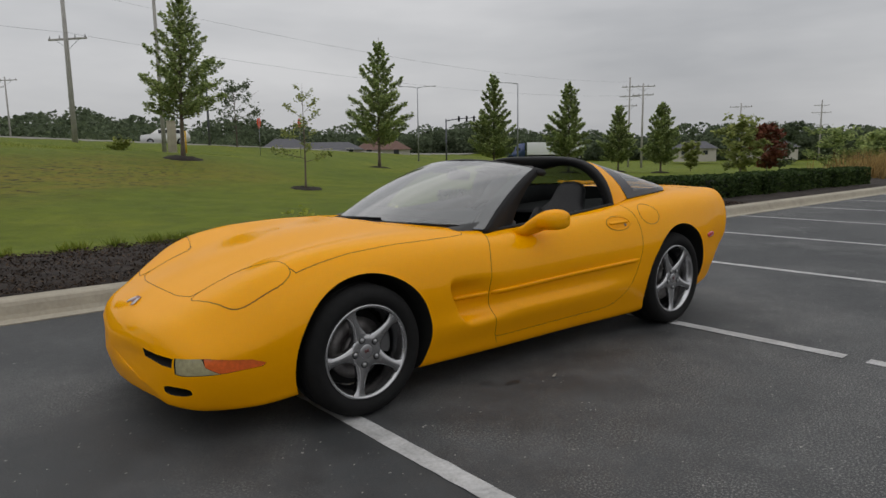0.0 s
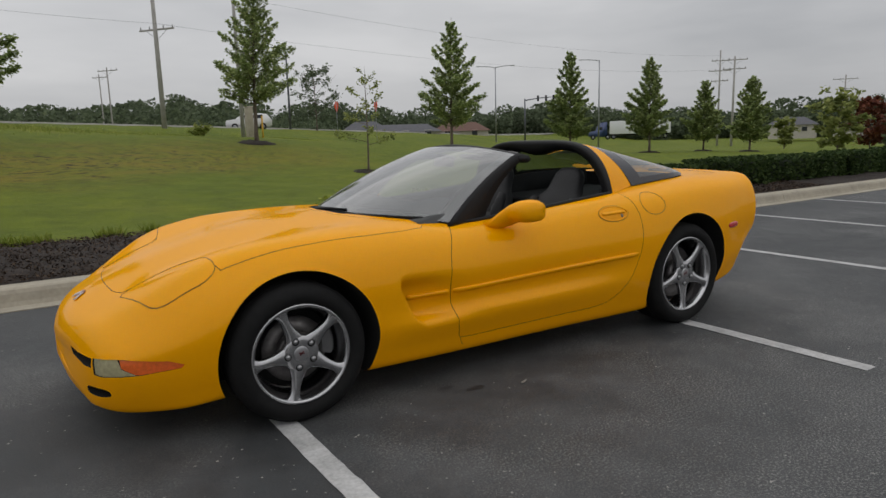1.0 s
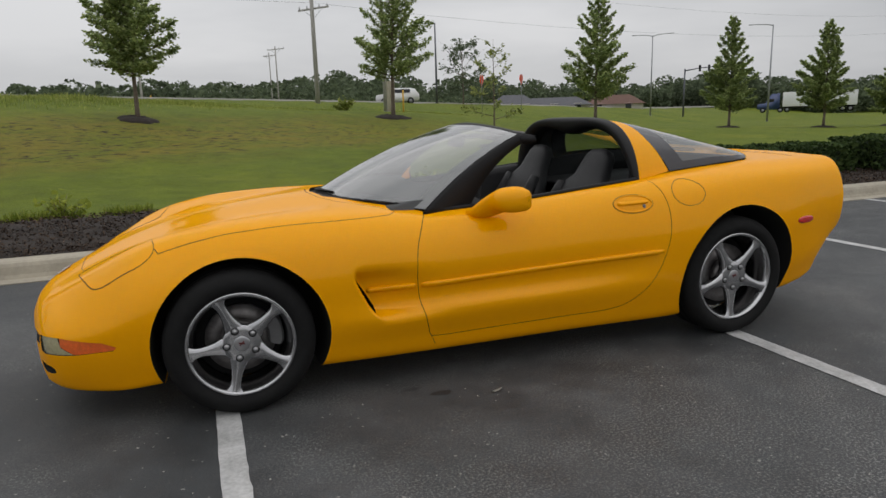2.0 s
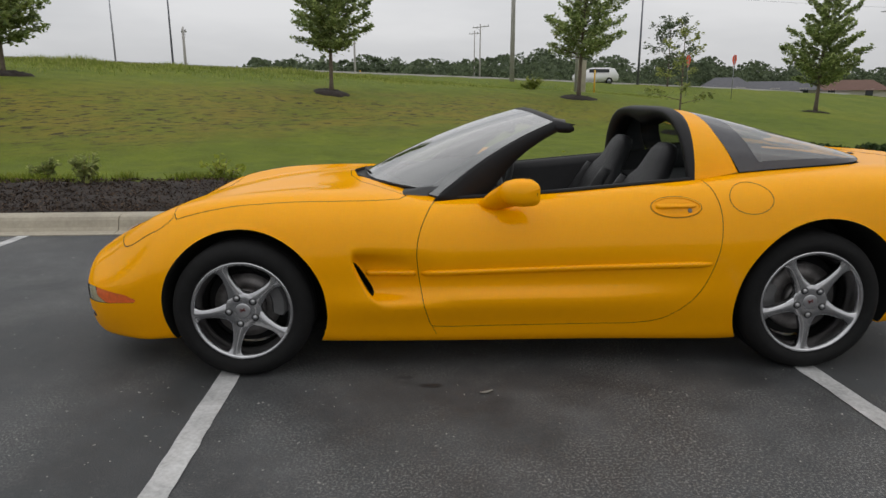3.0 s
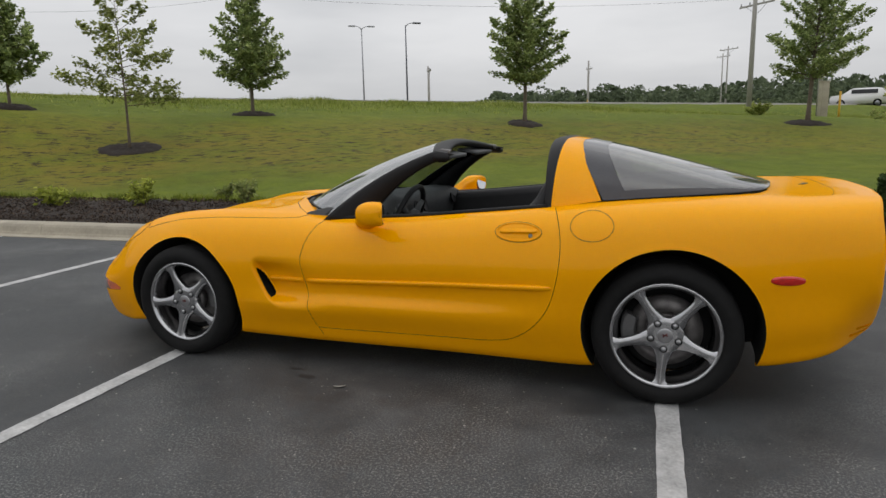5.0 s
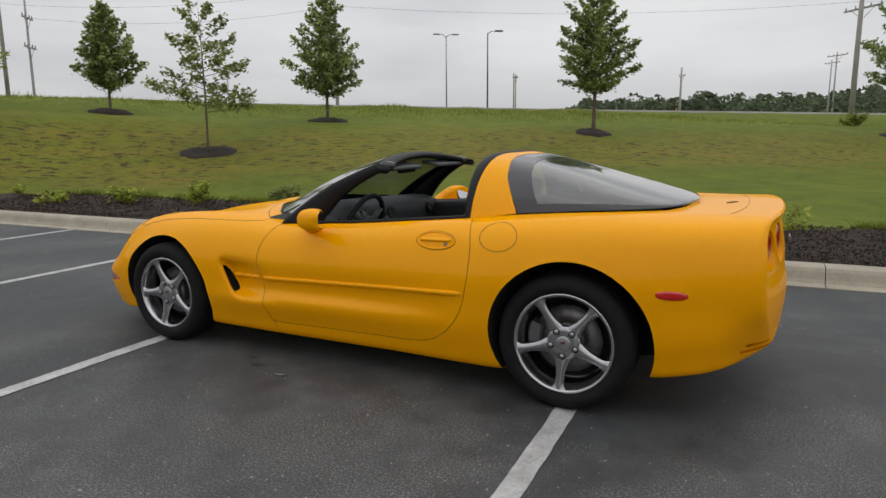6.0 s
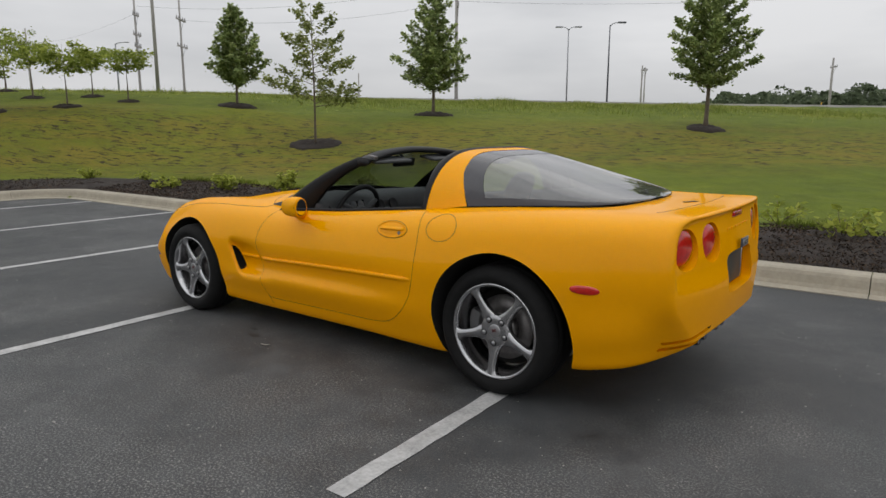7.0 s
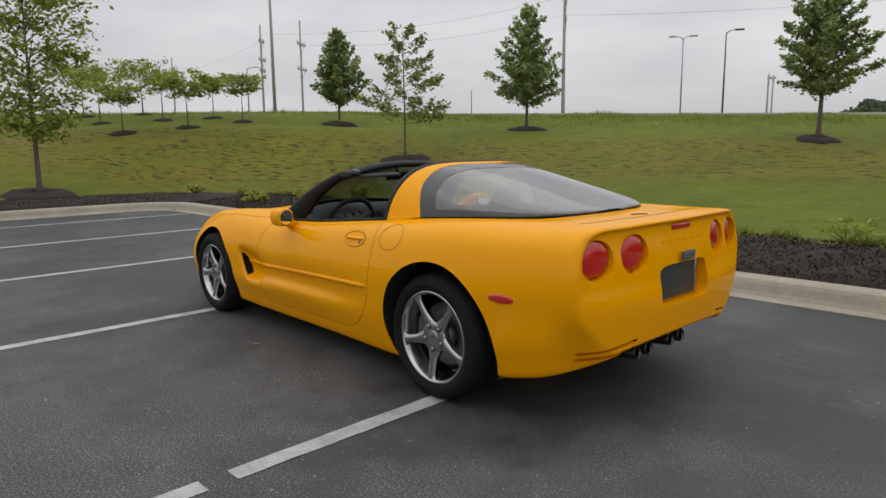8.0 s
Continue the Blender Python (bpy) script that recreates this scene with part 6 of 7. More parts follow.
# roadside trees far along the lawn
for _k, (_x, _y, _h, _r, _mat, _nm, _lb) in enumerate(((41.15, 17.92, 3.7, 1.65, DUSTY, "roadside_tree", "broad green tree at the edge of the lawn"), (52.75, 21.52, 3.9, 1.5, REDLEAF, "red_tree", "dark red-leaved tree at the edge of the lawn"), (62.84, 34.12, 3.1, 0.95, DUSTY, "roadside_tree", "small green tree beyond the lawn"),
                                               (29.14, 72.41, 7.2, 3.3, FARLEAF, "roadside_tree", "spreading open tree beyond the road"), (58.59, 23.07, 4.2, 2.0, FARLEAF, "roadside_tree", "broad green tree at the edge of the lawn"), (60.59, 19.44, 3.6, 2.2, MAPLE, "roadside_tree", "broad green tree at the edge of the lawn"),
                                               (66.56, 17.22, 3.5, 2.6, DUSTY, "roadside_tree", "broad green tree at the edge of the lawn"), (52.44, 13.13, 2.9, 1.7, MAPLE, "roadside_tree", "broad green tree at the edge of the lawn"), (58.00, 13.00, 2.6, 2.0, DUSTY, "roadside_tree", "broad green tree at the edge of the lawn"))):
    tree(_nm, _x, _y, _h, _r, _h * (0.12 if _k != 3 else 0.2), 80 + _k, 1500, 0.22, "round", _mat, _lb, 24, (15, 65))


# clipped hedge plants behind the kerb
def hedge_block(x, y, lx, ly, h, seed):
    rng = np.random.default_rng(seed)
    z0 = ground_z(x, y)
    t = thing("hedge_plant", pose(x, y, z0), "clipped dark green box-shaped hedge plant in mulch", "hedge", "hedge plants")
    n = 3600
    p = rng.uniform(-1, 1, (n, 3))
    face = rng.integers(0, 5, n)
    for k in range(n):
        ax = (0, 1, 2, 0, 1)[face[k]]
        p[k, ax] = (1.0 if face[k] < 3 else -1.0) * (1 - abs(rng.normal(0, 0.09)))
    q = np.sign(p) * np.abs(p)
    r = np.linalg.norm(q[:, :2], axis=1)
    q[:, 2] -= 0.10 * np.maximum(0, r - 0.7)
    c = np.stack([q[:, 0] * lx / 2, q[:, 1] * ly / 2, h * 0.52 + q[:, 2] * h * 0.46], 1)
    c *= 1 + 0.05 * np.sin(c[:, :1] * 9 + seed)
    part_mesh("foliage", leaf_mesh("foliage", c, 0.05, rng, HEDGE, up=0.3), t)
    bm = bmesh.new()
    # near-black box added to stand in for the shade inside the foliage
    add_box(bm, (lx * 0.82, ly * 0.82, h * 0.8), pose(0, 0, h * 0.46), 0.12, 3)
    part("inner_shade", bm, plain("hedge_inner_shade", (0.010, 0.016, 0.007), 0.95) if "hedge_inner_shade" not in bpy.data.materials else bpy.data.materials["hedge_inner_shade"], t)
    for s in (-0.2, 0.2):
        part("stem", rod((s, 0, -0.08), (s, 0, 0.2), 0.02, 0.016, 6), BARK, t)


for _k, (_a, _b, _h) in enumerate(((4.90, 6.02, 0.50), (6.55, 7.85, 0.48), (8.05, 9.40, 0.47), (9.75, 11.10, 0.54), (11.16, 12.92, 0.52), (12.98, 14.18, 0.50), (14.26, 15.60, 0.53), (15.66, 16.95, 0.50), (17.02, 18.35, 0.54), (18.42, 19.75, 0.50), (19.82, 21.15, 0.52))):
    hedge_block((_a + _b) / 2, 4.30 + 0.05 * ((_k * 7) % 3 - 1), _b - _a, 0.85, _h, 200 + _k)


# small shrubs in the bed
def shrub(x, y, h, r, seed, material, n=260, label="small leafy yellow-green shrub in the mulch bed", leaf=0.055):
    rng = np.random.default_rng(seed)
    t = thing("shrub", pose(x, y, ground_z(x, y) + 0.03), label, "shrub", "shrubs in the bed")
    bm, pts = bmesh.new(), []
    for k in range(9):
        a, e = k * 2.4 + rng.uniform(-0.3, 0.3), rng.uniform(0.5, 1.3)
        tip = Vector((math.cos(a) * r * math.cos(e) * 1.2, math.sin(a) * r * math.cos(e) * 1.2, h * math.sin(e) * rng.uniform(0.75, 1.1)))
        add_rod(bm, (0, 0, -0.05), tip, 0.006, 0.002, 5)
        m = n // 9
        q = rng.uniform(0.3, 1.02, m)[:, None]
        pts.append(np.array(tip)[None] * q + rng.normal(size=(m, 3)) * (0.015 + 0.07 * r))
    part("stems", bm, BARK, t)
    part_mesh("leaves", leaf_mesh("leaves", np.concatenate(pts), leaf, rng, material), t)


for _k, (_x, _y, _h, _r, _n) in enumerate(((-7.88, 3.61, 0.21, 0.34, 260), (-6.50, 3.88, 0.31, 0.36, 300), (-4.85, 4.05, 0.42, 0.27, 300), (-4.12, 5.10, 0.27, 0.24, 170), (-3.28, 4.42, 0.44, 0.22, 260), (-11.28, 3.60, 0.26, 0.26, 200),
                                               (-1.78, 4.95, 0.26, 0.28, 120), (3.61, 4.42, 0.34, 0.34, 150), (2.80, 5.40, 0.28, 0.34, 110), (-9.9, 4.2, 0.18, 0.22, 120))):
    shrub(_x, _y, _h, _r, 300 + _k, DUSTY if _k in (3, 4) else SHRUB, _n)


# grass blades: a fringe along the bed, weeds on the crest and over the lawn near the lot
def blades(name, spots, height, width, rng, material, label):
    p = np.asarray(spots, float)
    n = len(p)
    a = rng.uniform(0, 2 * math.pi, n)
    d = np.stack([np.cos(a), np.sin(a), np.zeros(n)], 1)
    h = np.asarray(height) * rng.uniform(0.45, 1.25, n)
    lean = rng.normal(size=(n, 3)) * (0.35 * h)[:, None]
    lean[:, 2] = h
    w = width * rng.uniform(0.6, 1.3, n)
    v = np.stack([p - d * w[:, None], p + d * w[:, None], p + lean], 1).reshape(-1, 3)
    k = np.arange(n) * 3
    me = bpy.data.meshes.new(name)
    me.from_pydata(v.tolist(), [], np.stack([k, k + 1, k + 2], 1).tolist())
    return tagged(new(name, finish(me, material, True)), label, "grass", kind="stuff")


_rng = np.random.default_rng(5)
_spots = []
for _i in range(15000):
    _x = _rng.uniform(-13, 14)
    _y = KERB_Y + 2.24 + bed_edge(_x, KERB_Y + 2.24) + abs(_rng.normal(0.02, 0.16))
    if _x < -9.2 or noise.noise((_x * 1.3, 0, 4)) + 0.5 * noise.noise((_x * 4.0, 0, 9)) < -0.12:
        continue
    _x, _y = lot_xy(_x, _y)
    _spots.append((_x, _y, ground_z(_x, _y) + hummock(_x, _y) - 0.01))
blades("edge_grass", _spots, 0.13, 0.012, _rng, BLADE, "ragged longer grass along the edge of the mulch bed")
CREST = leaf_material("crest_grass", (0.18, 0.23, 0.05), (0.28, 0.33, 0.085), (0.40, 0.42, 0.14), 0.6)
_spots, _tall = [], []
for _i in range(85000):
    _s, _nn = _rng.uniform(-45, 44), _rng.normal(28.0, 2.0)
    _x, _y, _ = slant(_s, _nn, 0)
    _spots.append((_x, _y, ground_z(_x, _y) - 0.02))
    _tall.append(0.14 + 0.22 * max(0.0, noise.noise((_s * 0.33, _nn * 0.2, 1))) + 0.22 * max(0.0, noise.noise((_s * 1.1, _nn * 0.4, 7)) - 0.1))
blades("crest_weeds", _spots, _tall, 0.022, _rng, CREST, "longer pale green weeds along the crest of the bank")
_spots = []
for _i in range(2600):
    _x, _y = _rng.uniform(24, 40), _rng.normal(5.4, 0.8)
    _spots.append((_x, _y, ground_z(_x, _y)))
blades("straw_grass", _spots, 0.95, 0.03, _rng, STRAW, "tall straw-coloured ornamental grass beyond the hedge")


# shredded bark lying loose on the bed
BARKCHIP = leaf_material("bark_chips", (0.018, 0.012, 0.009), (0.045, 0.031, 0.023), (0.115, 0.080, 0.056), 0.0)
_spots = []
for _i in range(64000):
    _x, _d = _rng.uniform(-11.2, 12), _rng.uniform(0.22, 2.3)
    _y = KERB_Y + _d
    if _x < -9.3:
        _x, _y = KERB_X - _d + 0.2, _rng.uniform(-1.0, 3.6)
    _x, _y = lot_xy(_x, _y)
    _d = off_lot(_x, _y)
    if _d < 0.2 or _d > 2.24 + bed_edge(_x, _y):
        continue
    _spots.append((_x, _y, ground_z(_x, _y) + 0.035 + _rng.uniform(0, 0.03)))
tagged(new("bark_chips", leaf_mesh("bark_chips", _spots, 0.014, _rng, BARKCHIP, 2.6, 0.45)), "loose shredded bark chips on the mulch bed", "bark chips", kind="stuff")


# far woods along the skyline
def woods(name, spots, seed, label, leaf=0.95, per=230):
    rng = np.random.default_rng(seed)
    pts = []
    for x, y, h, r in spots:
        z0 = ground_z(x, y)
        m = per
        u = rng.uniform(0, 1, m)
        a = rng.uniform(0, 2 * math.pi, m)
        rr = r * np.sqrt(np.clip(1 - (2 * u - 0.95) ** 2, 0.05, 1)) * rng.uniform(0.55, 1.08, m)
        pts.append(np.stack([x + rr * np.cos(a), y + rr * np.sin(a), z0 + h * (0.03 + 0.97 * u)], 1))
    return tagged(new(name, leaf_mesh(name, np.concatenate(pts), leaf, rng, FARLEAF, 1.3, 0.3)), label, "woods", kind="stuff")


_rng = np.random.default_rng(77)
_spots = []
for _i in range(1300):
    _a = radians(_rng.uniform(-5, 107))
    _d = _rng.uniform(230, 330)
    _x, _y = _d * math.cos(_a), _d * math.sin(_a)
    _hh = (7.4 + 6.5 * (0.5 + 0.5 * noise.noise((_a * 9, 2, 0)))) * _rng.uniform(0.6, 1.1) * (1 + 0.45 * smooth((math.degrees(_a) - 56) / 14) - 0.55 * smooth((math.degrees(_a) - 99) / 9))
    _spots.append((_x, _y, _hh, min(_hh * 0.6, 6.0)))
for _i in range(130):
    _a = radians(_rng.uniform(73, 104))
    _d = _rng.uniform(150, 190)
    _hh = _rng.uniform(4.5, 9.5)
    _spots.append((_d * math.cos(_a), _d * math.sin(_a), _hh + 1.5, _hh * 0.55))
woods("far_woods", _spots, 78, "dark green woods along the far skyline")
_spots = []
for _i in range(46):
    _s, _nn = _rng.uniform(62, 130), _rng.uniform(66, 90)
    _x, _y, _ = slant(_s, _nn, 0)
    _spots.append((_x, _y, _rng.uniform(2.5, 5.5), _rng.uniform(1.5, 3)))
woods("roadside_bushes", _spots, 79, "low green bushes beyond the road", 0.5, 110)

# ---- poles, lamps and traffic along the road ----
POLEWOOD = plain("pole_wood", (0.36, 0.345, 0.33), 0.9, vary=0.2, scale=2, bump=0.3)
STEEL = plain("galvanised_steel", (0.30, 0.31, 0.33), 0.45, 0.6, vary=0.1)
DARKSTEEL = plain("dark_steel", (0.11, 0.115, 0.135), 0.5, 0.3)
WIRE = plain("wire_black", (0.09, 0.09, 0.095), 0.6)
CERAMIC = plain("insulator_grey", (0.25, 0.25, 0.26), 0.3)


def utility_pole(x, y, top, arms, r=0.15, turn=38, label="tall weathered utility pole with crossarms"):
    """arms: (height below the top, length of the crossarm)."""
    z0 = ground_z(x, y)
    h = top - z0
    t = thing("utility_pole", pose(x, y, z0, 0, 0, turn), label, "utility pole", "utility poles")
    part("pole", tube([(0, 0, -0.5), (0, 0, h * 0.5), (0, 0, h)], [r * 1.1, r * 0.9, r * 0.68], 10), POLEWOOD, t)
    for drop, length in arms:
        arm = part("crossarm", box((0.10, length, 0.13), pose(r * 0.8, 0, h - drop), 0.012, 1), POLEWOOD, t)
        for s in (-0.46, -0.2, 0.2, 0.46):
            part("insulator", rod((r * 0.8, length * s, h - drop + 0.06), (r * 0.8, length * s, h - drop + 0.28), 0.05, 0.03, 8), CERAMIC, arm)
        for s in (-1, 1):
            part("brace", rod((r * 0.8, s * length * 0.3, h - drop - 0.05), (r * 0.8, 0, h - drop - 0.75), 0.018, 0.018, 5), STEEL, arm)
    return t


for _x, _y, _top, _arms, _r in ((8.5, 52.0, 13.85, ((3.9, 3.3),), 0.187), (10.4, 37.1, 12.26, (), 0.115), (11.9, 119.1, 13.96, ((0.5, 4.2),), 0.144), (12.5, 138.8, 14.72, ((0.6, 3.6),), 0.144),
                                (96.2, 65.4, 13.86, ((1.6, 2.6), (3.2, 3.4), (4.8, 2.6)), 0.158), (89.2, 58.0, 11.83, ((0.5, 3.6), (1.8, 3.2)), 0.173), (141.2, 68.4, 11.42, ((0.8, 4.6),), 0.180), (203.4, 76.1, 15.15, ((1.5, 4.0), (3.5, 5.2), (7, 4.0)), 0.252),
                                (-29.9, 16.2, 11.21, (), 0.094), (-47.8, 25.0, 11.66, ((1.4, 1.0), (2.9, 1.3), (3.8, 1.1)), 0.101), (-46.2, 27.9, 12.13, ((2.0, 1.9), (4.1, 2.1)), 0.094), (-27.9, 40.8, 13.67, ((2.6, 1.7), (1.3, 1.5)), 0.144),
                                (-106.7, 40.1, 16.22, ((2.0, 2.2), (4.5, 3.0)), 0.144), (-79.2, 82.2, 11.25, (), 0.144), (-27.5, 80.4, 9.53, ((0.6, 1.4),), 0.122), (-8.7, 98.7, 10.88, ((1.2, 1.5),), 0.180), (-32.5, 94.8, 10.70, ((0.5, 1.4),), 0.122)):
    utility_pole(_x, _y, _top, _arms, _r)


def street_lamp(x, y, top, turn, arms=1, material=STEEL, reach=1.6, r=0.10):
    z0 = ground_z(x, y)
    h = top - z0
    t = thing("street_lamp", pose(x, y, z0, 0, 0, turn), "slim metal street lamp with a curved arm beside the road", "street lamp", "street lamps")
    part("base_plate", box((0.34, 0.34, 0.06), pose(0, 0, 0.02), 0.01, 1), material, t)
    part("pole", tube([(0, 0, 0), (0, 0, h * 0.5), (0, 0, h - 0.15)], [r, r * 0.8, r * 0.55], 10), material, t)
    for k in range(arms):
        s = 1 if k == 0 else -1
        part("arm", tube([(0, 0, h - 0.25), (s * reach * 0.3, 0, h - 0.08), (s * reach * 0.7, 0, h), (s * reach, 0, h + 0.02)], [r * 0.5, r * 0.42, r * 0.36, r * 0.32], 8), material, t)
        part("lamp_head", box((0.62, 0.24, 0.11), pose(s * (reach + 0.28), 0, h + 0.02), 0.04, 2), material, t)
    return t


street_lamp(23.8, 66.6, 11.19, 150, 1, DARKSTEEL, 1.7, 0.13)
street_lamp(61.1, 79.3, 11.68, 140, 2, STEEL, 2.3, 0.12)
street_lamp(76.8, 73.1, 12.59, 140, 1, STEEL, 2.6, 0.15)
street_lamp(142.1, 66.5, 8.65, 140, 1, STEEL, 2.0, 0.15)
street_lamp(-22.6, 49.9, 10.11, 215, 2, STEEL, 0.55, 0.075)
street_lamp(-15.5, 42.2, 8.86, 37, 1, DARKSTEEL, 0.55, 0.07)
street_lamp(-84.1, 41.9, 12.68, 37, 1, STEEL, 1.2, 0.14)


def wire(a, b, sag, r=0.008):
    pts = []
    for i in range(17):
        u = i / 16
        p = Vector(a).lerp(Vector(b), u)
        pts.append(p - Vector((0, 0, sag * 4 * u * (1 - u))))
    ob = new("power_line", mesh_of(tube(pts, r, 4), "power_line", WIRE))
    return tagged(ob, "thin black overhead power line strung between poles", "power line", "power lines")


wire((8.6, 52.0, 13.47), (96.2, 65.4, 13.06), 1.6)
wire((8.5, 51.3, 10.27), (96.2, 65.3, 10.85), 1.5)
wire((-27.9, 40.7, 12.87), (8.6, 52.0, 13.47), 0.7)
wire((-27.9, 40.7, 11.47), (8.5, 51.3, 10.27), 0.7)
wire((-27.9, 40.7, 12.87), (-47.8, 25.0, 10.96), 0.9)
wire((-46.2, 27.9, 10.12), (-27.9, 40.7, 11.47), 0.8)
wire((-47.8, 25.0, 10.36), (-106.7, 40.1, 14.32), 0.8)

# traffic signal on a mast arm
_z0 = ground_z(74.6, 88.8)
signal = thing("traffic_signal", pose(74.6, 88.8, _z0, 0, 0, -40), "dark traffic signal on a long mast arm", "traffic signal")
part("mast", rod((0, 0, 0), (0, 0, 7.51 - _z0), 0.16, 0.12, 10), DARKSTEEL, signal)
_h = 7.21 - _z0
part("mast_arm", tube([(0, 0, _h), (2.5, 0, _h + 0.35), (5.4, 0, _h + 0.5)], [0.11, 0.09, 0.06], 8), DARKSTEEL, signal)
for _x in (2.3, 3.7, 5.0):
    _head = part("signal_head", box((0.35, 0.3, 1.0), pose(_x, 0, _h + 0.3), 0.04, 1), BLACK, signal)
    for _k in range(3):
        part("signal_lens", rod((_x, -0.15, _h + 0.6 - 0.3 * _k), (_x, -0.19, _h + 0.6 - 0.3 * _k), 0.11, 0.11, 12), GLOSSBLACK, _head)

# orange warning flags on thin posts at the road works
ORANGE = plain("flag_orange", (0.80, 0.09, 0.02), 0.6, vary=0.1, scale=2)
for _x, _y, _top in ((25.5, 57.8, 4.98), (29.3, 56.8, 4.98)):
    _z0 = ground_z(_x, _y)
    _f = thing("warning_flag", pose(_x, _y, _z0, 0, 0, 40), "orange warning flag drooping on a thin post", "flag", "warning flags")
    part("post", rod((0, 0, -0.3), (0, 0, _top - _z0), 0.03, 0.03, 6), STEEL, _f)
    _rows = []
    for _i in range(7):
        _u = _i / 6
        _w = 0.36 * math.sin(math.pi * min(1, 0.12 + _u * 0.88)) + 0.05
        _rows.append([(-_w + 0.02, 0.03 * math.sin(_u * 5), _top - _z0 - 1.05 * _u), (0, 0.05, _top - _z0 - 1.05 * _u), (_w, -0.03 * math.cos(_u * 4), _top - _z0 - 1.05 * _u)])
    part("cloth", thicken(grid(_rows), 0.012), ORANGE, _f)

# a weedy bush and a pale utility pedestal on the crest
shrub(6.9, 32.4, 0.75, 0.6, 320, CREST, 700, "weedy green bush on the crest of the bank", 0.10)
_z0 = ground_z(10.13, 34.71)
_p = thing("utility_pedestal", pose(10.13, 34.71, _z0, 0, 0, 20), "pale concrete utility post standing in the grass", "post")
part("body", box((0.36, 0.36, 3.25 - _z0 + 0.2), pose(0, 0, (3.25 - _z0 - 0.2) / 2), 0.03, 2), CONCRETE, _p)
part("cap", box((0.40, 0.40, 0.06), pose(0, 0, 3.28 - _z0), 0.02, 1), CONCRETE, _p)

# yellow marker posts near the road
for _x, _y in ((10.9, 34.8), (-5.2, 66.6)):
    _z0 = ground_z(_x, _y)
    _m = thing("marker_post", pose(_x, _y, _z0), "thin yellow utility marker post in the grass", "marker post", "marker posts")
    part("post", rod((0, 0, -0.2), (0, 0, 1.35), 0.05, 0.05, 8), plain("marker_yellow", (0.6, 0.35, 0.03), 0.6) if "marker_yellow" not in bpy.data.materials else bpy.data.materials["marker_yellow"], _m)
    part("cap", rod((0, 0, 1.35), (0, 0, 1.42), 0.055, 0.03, 8), BLACK, _m)

# low buildings beyond the road
ROOF = plain("roof_shingle", (0.10, 0.10, 0.11), 0.9, vary=0.2, scale=2)
REDROOF = plain("red_roof", (0.13, 0.072, 0.055), 0.9, vary=0.2, scale=2)
SIDING = plain("pale_siding", (0.50, 0.47, 0.42), 0.85, vary=0.08, scale=2)
PANE = plain("dark_window", (0.03, 0.035, 0.04), 0.1)


def house(x, y, turn, lx, ly, wall_h, roof_h, roof_mat, label, z0=None):
    z0 = ground_z(x, y) if z0 is None else z0
    t = thing("house", pose(x, y, z0, 0, 0, turn), label, "house", "houses beyond the road")
    part("wall", box((lx, ly, wall_h + 1), pose(0, 0, wall_h / 2 - 0.5)), SIDING, t, flat=True)
    o = 0.5
    bm = bmesh.new()
    v = [bm.verts.new(p) for p in ((-lx / 2 - o, -ly / 2 - o, wall_h), (lx / 2 + o, -ly / 2 - o, wall_h), (lx / 2 + o, ly / 2 + o, wall_h), (-lx / 2 - o, ly / 2 + o, wall_h), (-lx / 2 + ly * 0.3, 0, wall_h + roof_h), (lx / 2 - ly * 0.3, 0, wall_h + roof_h))]
    for f in ((0, 1, 5, 4), (1, 2, 5), (2, 3, 4, 5), (3, 0, 4), (3, 2, 1, 0)):
        bm.faces.new([v[k] for k in f])
    bmesh.ops.recalc_face_normals(bm, faces=bm.faces)
    part("roof", bm, roof_mat, t, flat=True)
    n = max(2, int(lx / 4))
    for k in range(n):
        w = part("window", box((1.3, 0.12, 1.2), pose(-lx / 2 + lx * (k + 0.5) / n, -ly / 2 - 0.03, wall_h * 0.55)), SIDING, t, flat=True)
        part("pane", box((1.1, 0.06, 1.0), pose(-lx / 2 + lx * (k + 0.5) / n, -ly / 2 - 0.08, wall_h * 0.55)), PANE, w, flat=True)
    return t


house(46.8, 95.9, -24, 7.5, 7, 0.8, 1.7, ROOF, "low house with a dark shingle roof beyond the road", 1.61)
house(57.3, 101.3, -30, 12, 7, 0.7, 1.4, ROOF, "low house with a dark shingle roof beyond the road", 1.60)
house(76.0, 111.4, -33, 11, 8, 0.9, 1.8, REDROOF, "low building with a brown-red roof beyond the road", 1.47)
house(153.9, 86.4, -58, 10, 8, 2.2, 1.8, ROOF, "pale house far beyond the lawn", -0.37)
house(174.1, 78.5, -62, 12, 8, 2.0, 1.6, REDROOF, "pale house far beyond the lawn", 0.18)
house(151.8, 68.1, -65, 14, 8, 1.8, 1.4, ROOF, "pale house far beyond the lawn", 0.03)


# ---- vehicles on the far roads ----
WHITECAR = plain("white_car_paint", (0.70, 0.70, 0.70), 0.3, coat=0.8, vary=0.03)
TRUCKBLUE = plain("truck_blue", (0.03, 0.055, 0.16), 0.35, coat=0.6, vary=0.1)
TRAILER = plain("trailer_white", (0.72, 0.73, 0.74), 0.5, vary=0.05)


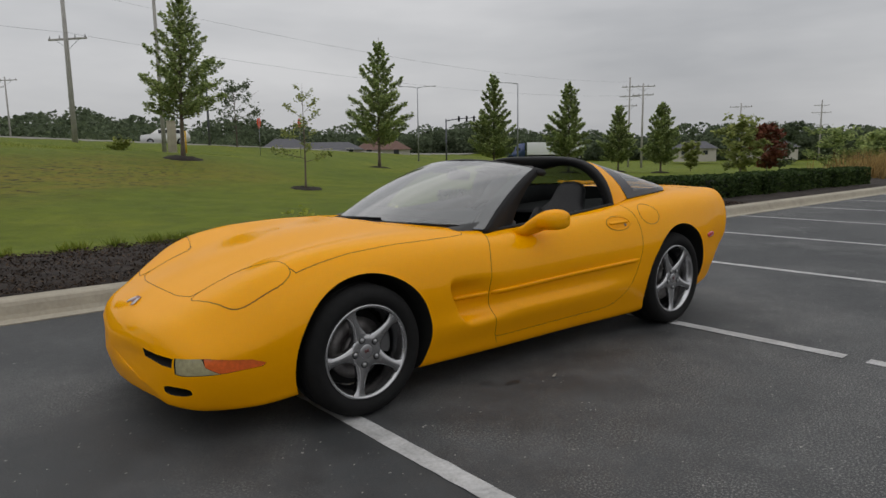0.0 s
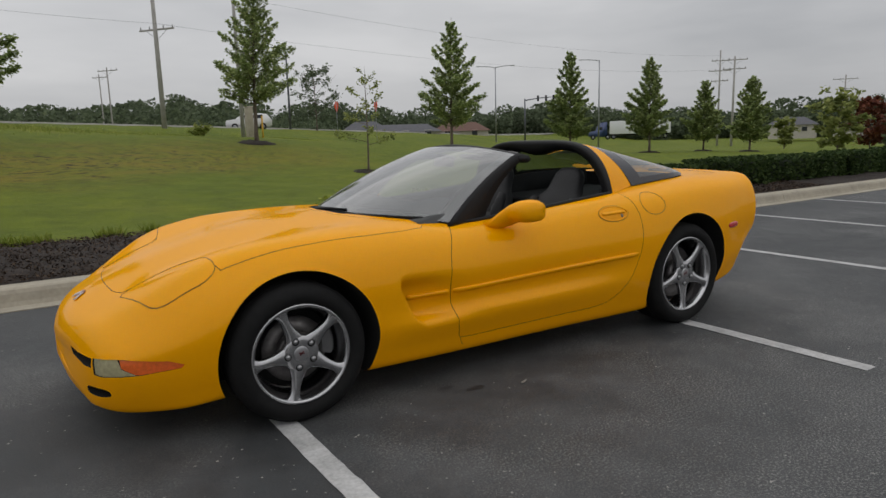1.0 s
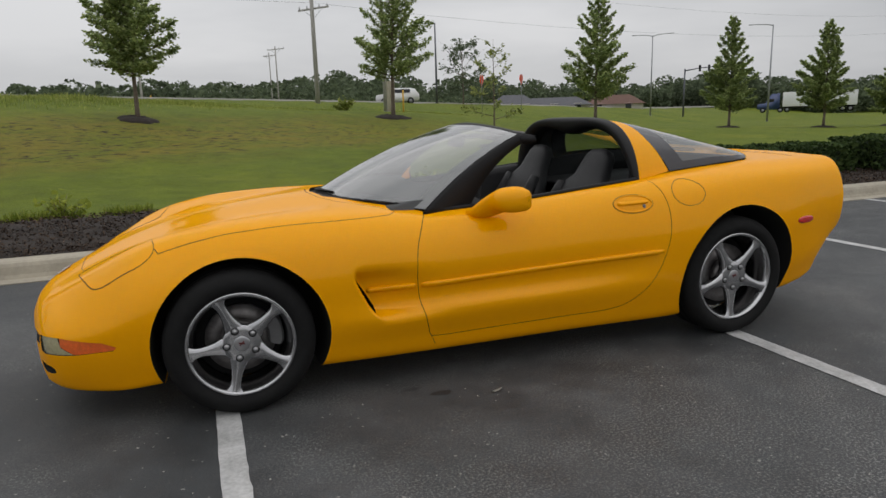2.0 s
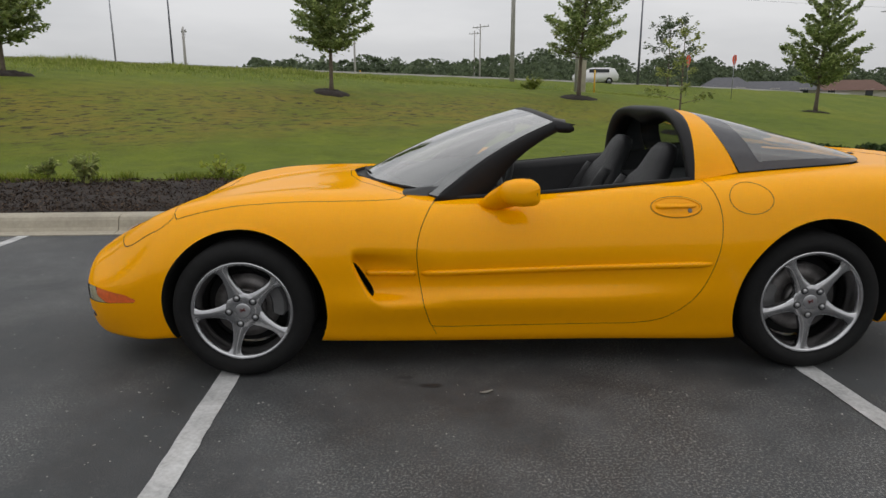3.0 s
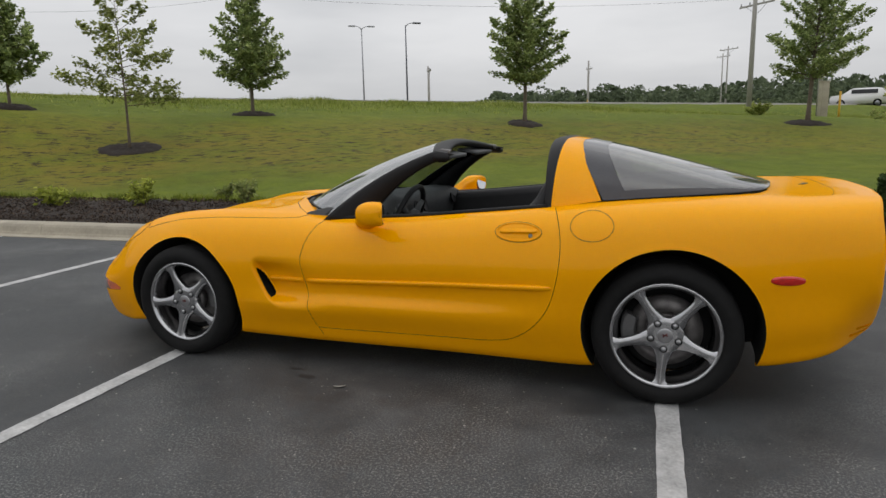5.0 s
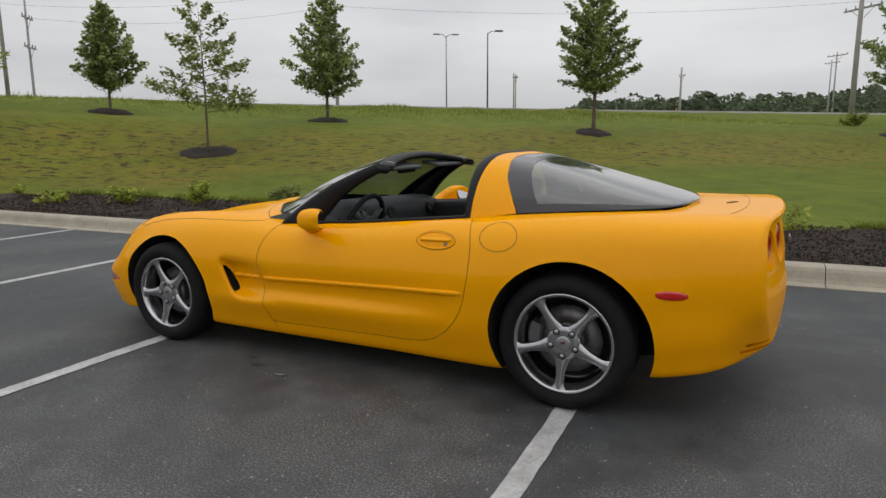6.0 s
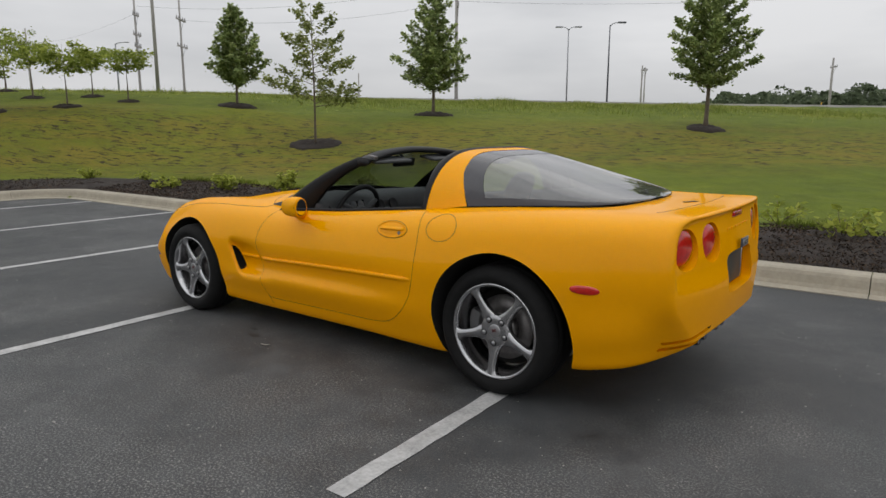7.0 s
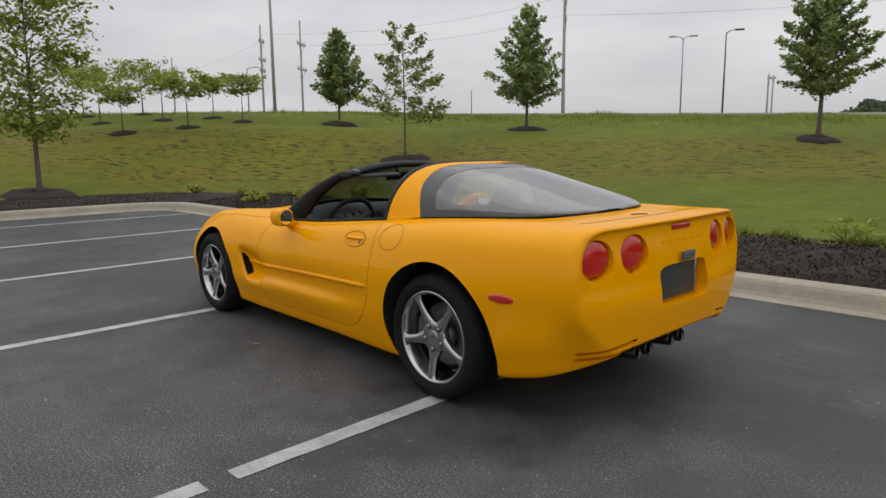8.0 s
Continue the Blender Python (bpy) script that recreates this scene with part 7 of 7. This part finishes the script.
def profile_body(outline, width, taper=0.1, n=5):
    """A vehicle body from its side outline, narrowing towards the roof."""
    bm = bmesh.new()
    zs = [p[1] for p in outline]
    z0, z1 = min(zs), max(zs)
    rows = []
    for k in range(n):
        s = -1 + 2 * k / (n - 1)
        rows.append([Vector((x, s * width / 2 * (1 - taper * max(0, (z - z0) / (z1 - z0) - 0.5) * 2) * (1 if abs(s) == 1 else 1.0), z)) for x, z in outline])
    vs = add_grid(bm, rows, close_v=True)
    bm.faces.new(vs[0]), bm.faces.new(vs[-1])
    bmesh.ops.recalc_face_normals(bm, faces=bm.faces)
    return bm


def road_wheel(parent, x, y, z, r, w):
    s = 1 if y > 0 else -1
    wh = part("wheel", lathe([(r * 0.6, -w / 2), (r * 0.95, -w / 2), (r, -w / 3), (r, w / 3), (r * 0.95, w / 2), (r * 0.6, w / 2)], pose(x, y, z, 90, 0, 0), 24), RUBBER, parent)
    part("rim", rod((x, y - w * 0.45, z), (x, y + w * 0.45, z), r * 0.62, r * 0.62, 16), STEEL, wh)


_zr = 2.53
suv = thing("suv", pose(19.13, 66.00, _zr + 0.0, 0, 0, -14), "white sport utility vehicle on the road", "car")
_out = [(-2.3, 0.45), (-2.32, 0.8), (-2.2, 1.0), (-1.35, 1.12), (-0.75, 1.55), (-0.45, 1.66), (1.3, 1.68), (1.85, 1.58), (2.2, 1.1), (2.3, 0.95), (2.3, 0.45), (2.1, 0.32), (-2.1, 0.32)]
part("body", profile_body(_out, 1.85, 0.18), WHITECAR, suv)
for _s in (-1, 1):
    part("side_window", box((2.0, 0.04, 0.36), pose(0.35, _s * 0.83, 1.36, _s * 10, 0, 0), 0.01), GLOSSBLACK, suv)
    for _x in (-1.42, 1.38):
        road_wheel(suv, _x, _s * 0.82, 0.35, 0.35, 0.24)
part("windscreen", box((0.75, 1.4, 0.03), pose(-1.02, 0, 1.35, 0, -36, 0), 0.01), GLOSSBLACK, suv)

_zt = -0.25
truck = thing("truck", pose(109.5, 97.0, _zt, 0, 0, -46), "blue lorry cab pulling a long white box trailer", "truck")
part("trailer", box((12.5, 2.6, 2.75), pose(2.6, 0, 2.5), 0.06), TRAILER, truck)
part("trailer_frame", box((12.0, 1.2, 0.3), pose(2.6, 0, 1.0), 0.03), BLACK, truck)
part("cab", profile_body([(-8.1, 0.7), (-8.15, 1.5), (-7.9, 1.75), (-6.6, 1.9), (-6.2, 3.0), (-5.6, 3.6), (-4.2, 3.75), (-4.1, 0.9), (-5, 0.6)], 2.4, 0.1), TRUCKBLUE, truck)
for _s in (-1, 1):
    part("cab_window", box((0.9, 0.05, 0.6), pose(-5.6, _s * 1.19, 2.4), 0.01), GLOSSBLACK, truck)
    for _x in (-7.1, -4.0, -2.8, 6.6, 7.8):
        road_wheel(truck, _x, _s * 1.05, 0.5, 0.5, 0.4)
part("windscreen", box((0.05, 2.0, 0.8), pose(-6.45, 0, 2.45, 0, 20, 0), 0.01), GLOSSBLACK, truck)


# loose grit on the asphalt
STONE = plain("grit_stone", (0.30, 0.29, 0.27), 0.9, vary=0.4, scale=60)
_rng = np.random.default_rng(9)
_v, _f = [], []
for _i in range(2200):
    _x, _y = _rng.uniform(-5, 9), -0.9 - 3.4 * _rng.uniform() ** 1.3 if _i % 3 else _rng.uniform(-4, 2.8)
    if -1.05 < _x < 3.7 and abs(_y) < 0.95:
        continue
    _r = 0.0022 + 0.0045 * _rng.uniform() ** 4
    _a = _rng.uniform(0, 6.28)
    _b = len(_v)
    for _k in range(4):
        _q = _a + _k * math.pi / 2
        _v.append((_x + _r * math.cos(_q) * _rng.uniform(0.7, 1.3), _y + _r * math.sin(_q) * _rng.uniform(0.7, 1.3), 0.0005))
    _v.append((_x, _y, _r * 0.9))
    _f += [(_b + k, _b + (k + 1) % 4, _b + 4) for k in range(4)]
_me = bpy.data.meshes.new("grit")
_me.from_pydata(_v, [], _f)
tagged(new("grit", finish(_me, STONE, True)), "small pale stones and grit on the asphalt", "grit", kind="stuff")
# a dry curled leaf lying on the asphalt
_rows = [[(1.103 + 0.03 * u + 0.005 * v * (1 - u * u), -1.081 + 0.012 * u + 0.010 * v * (1.05 - u * u), 0.003 + 0.006 * abs(v) + 0.006 * u * u) for v in (-1, -0.5, 0, 0.5, 1)] for u in (-1, -0.6, -0.2, 0.2, 0.6, 0.98)]
tagged(new("dry_leaf", mesh_of(thicken(grid(_rows), 0.0015), "dry_leaf", plain("dry_leaf", (0.26, 0.25, 0.22), 0.8))), "pale dry curled leaf on the asphalt", "leaf")
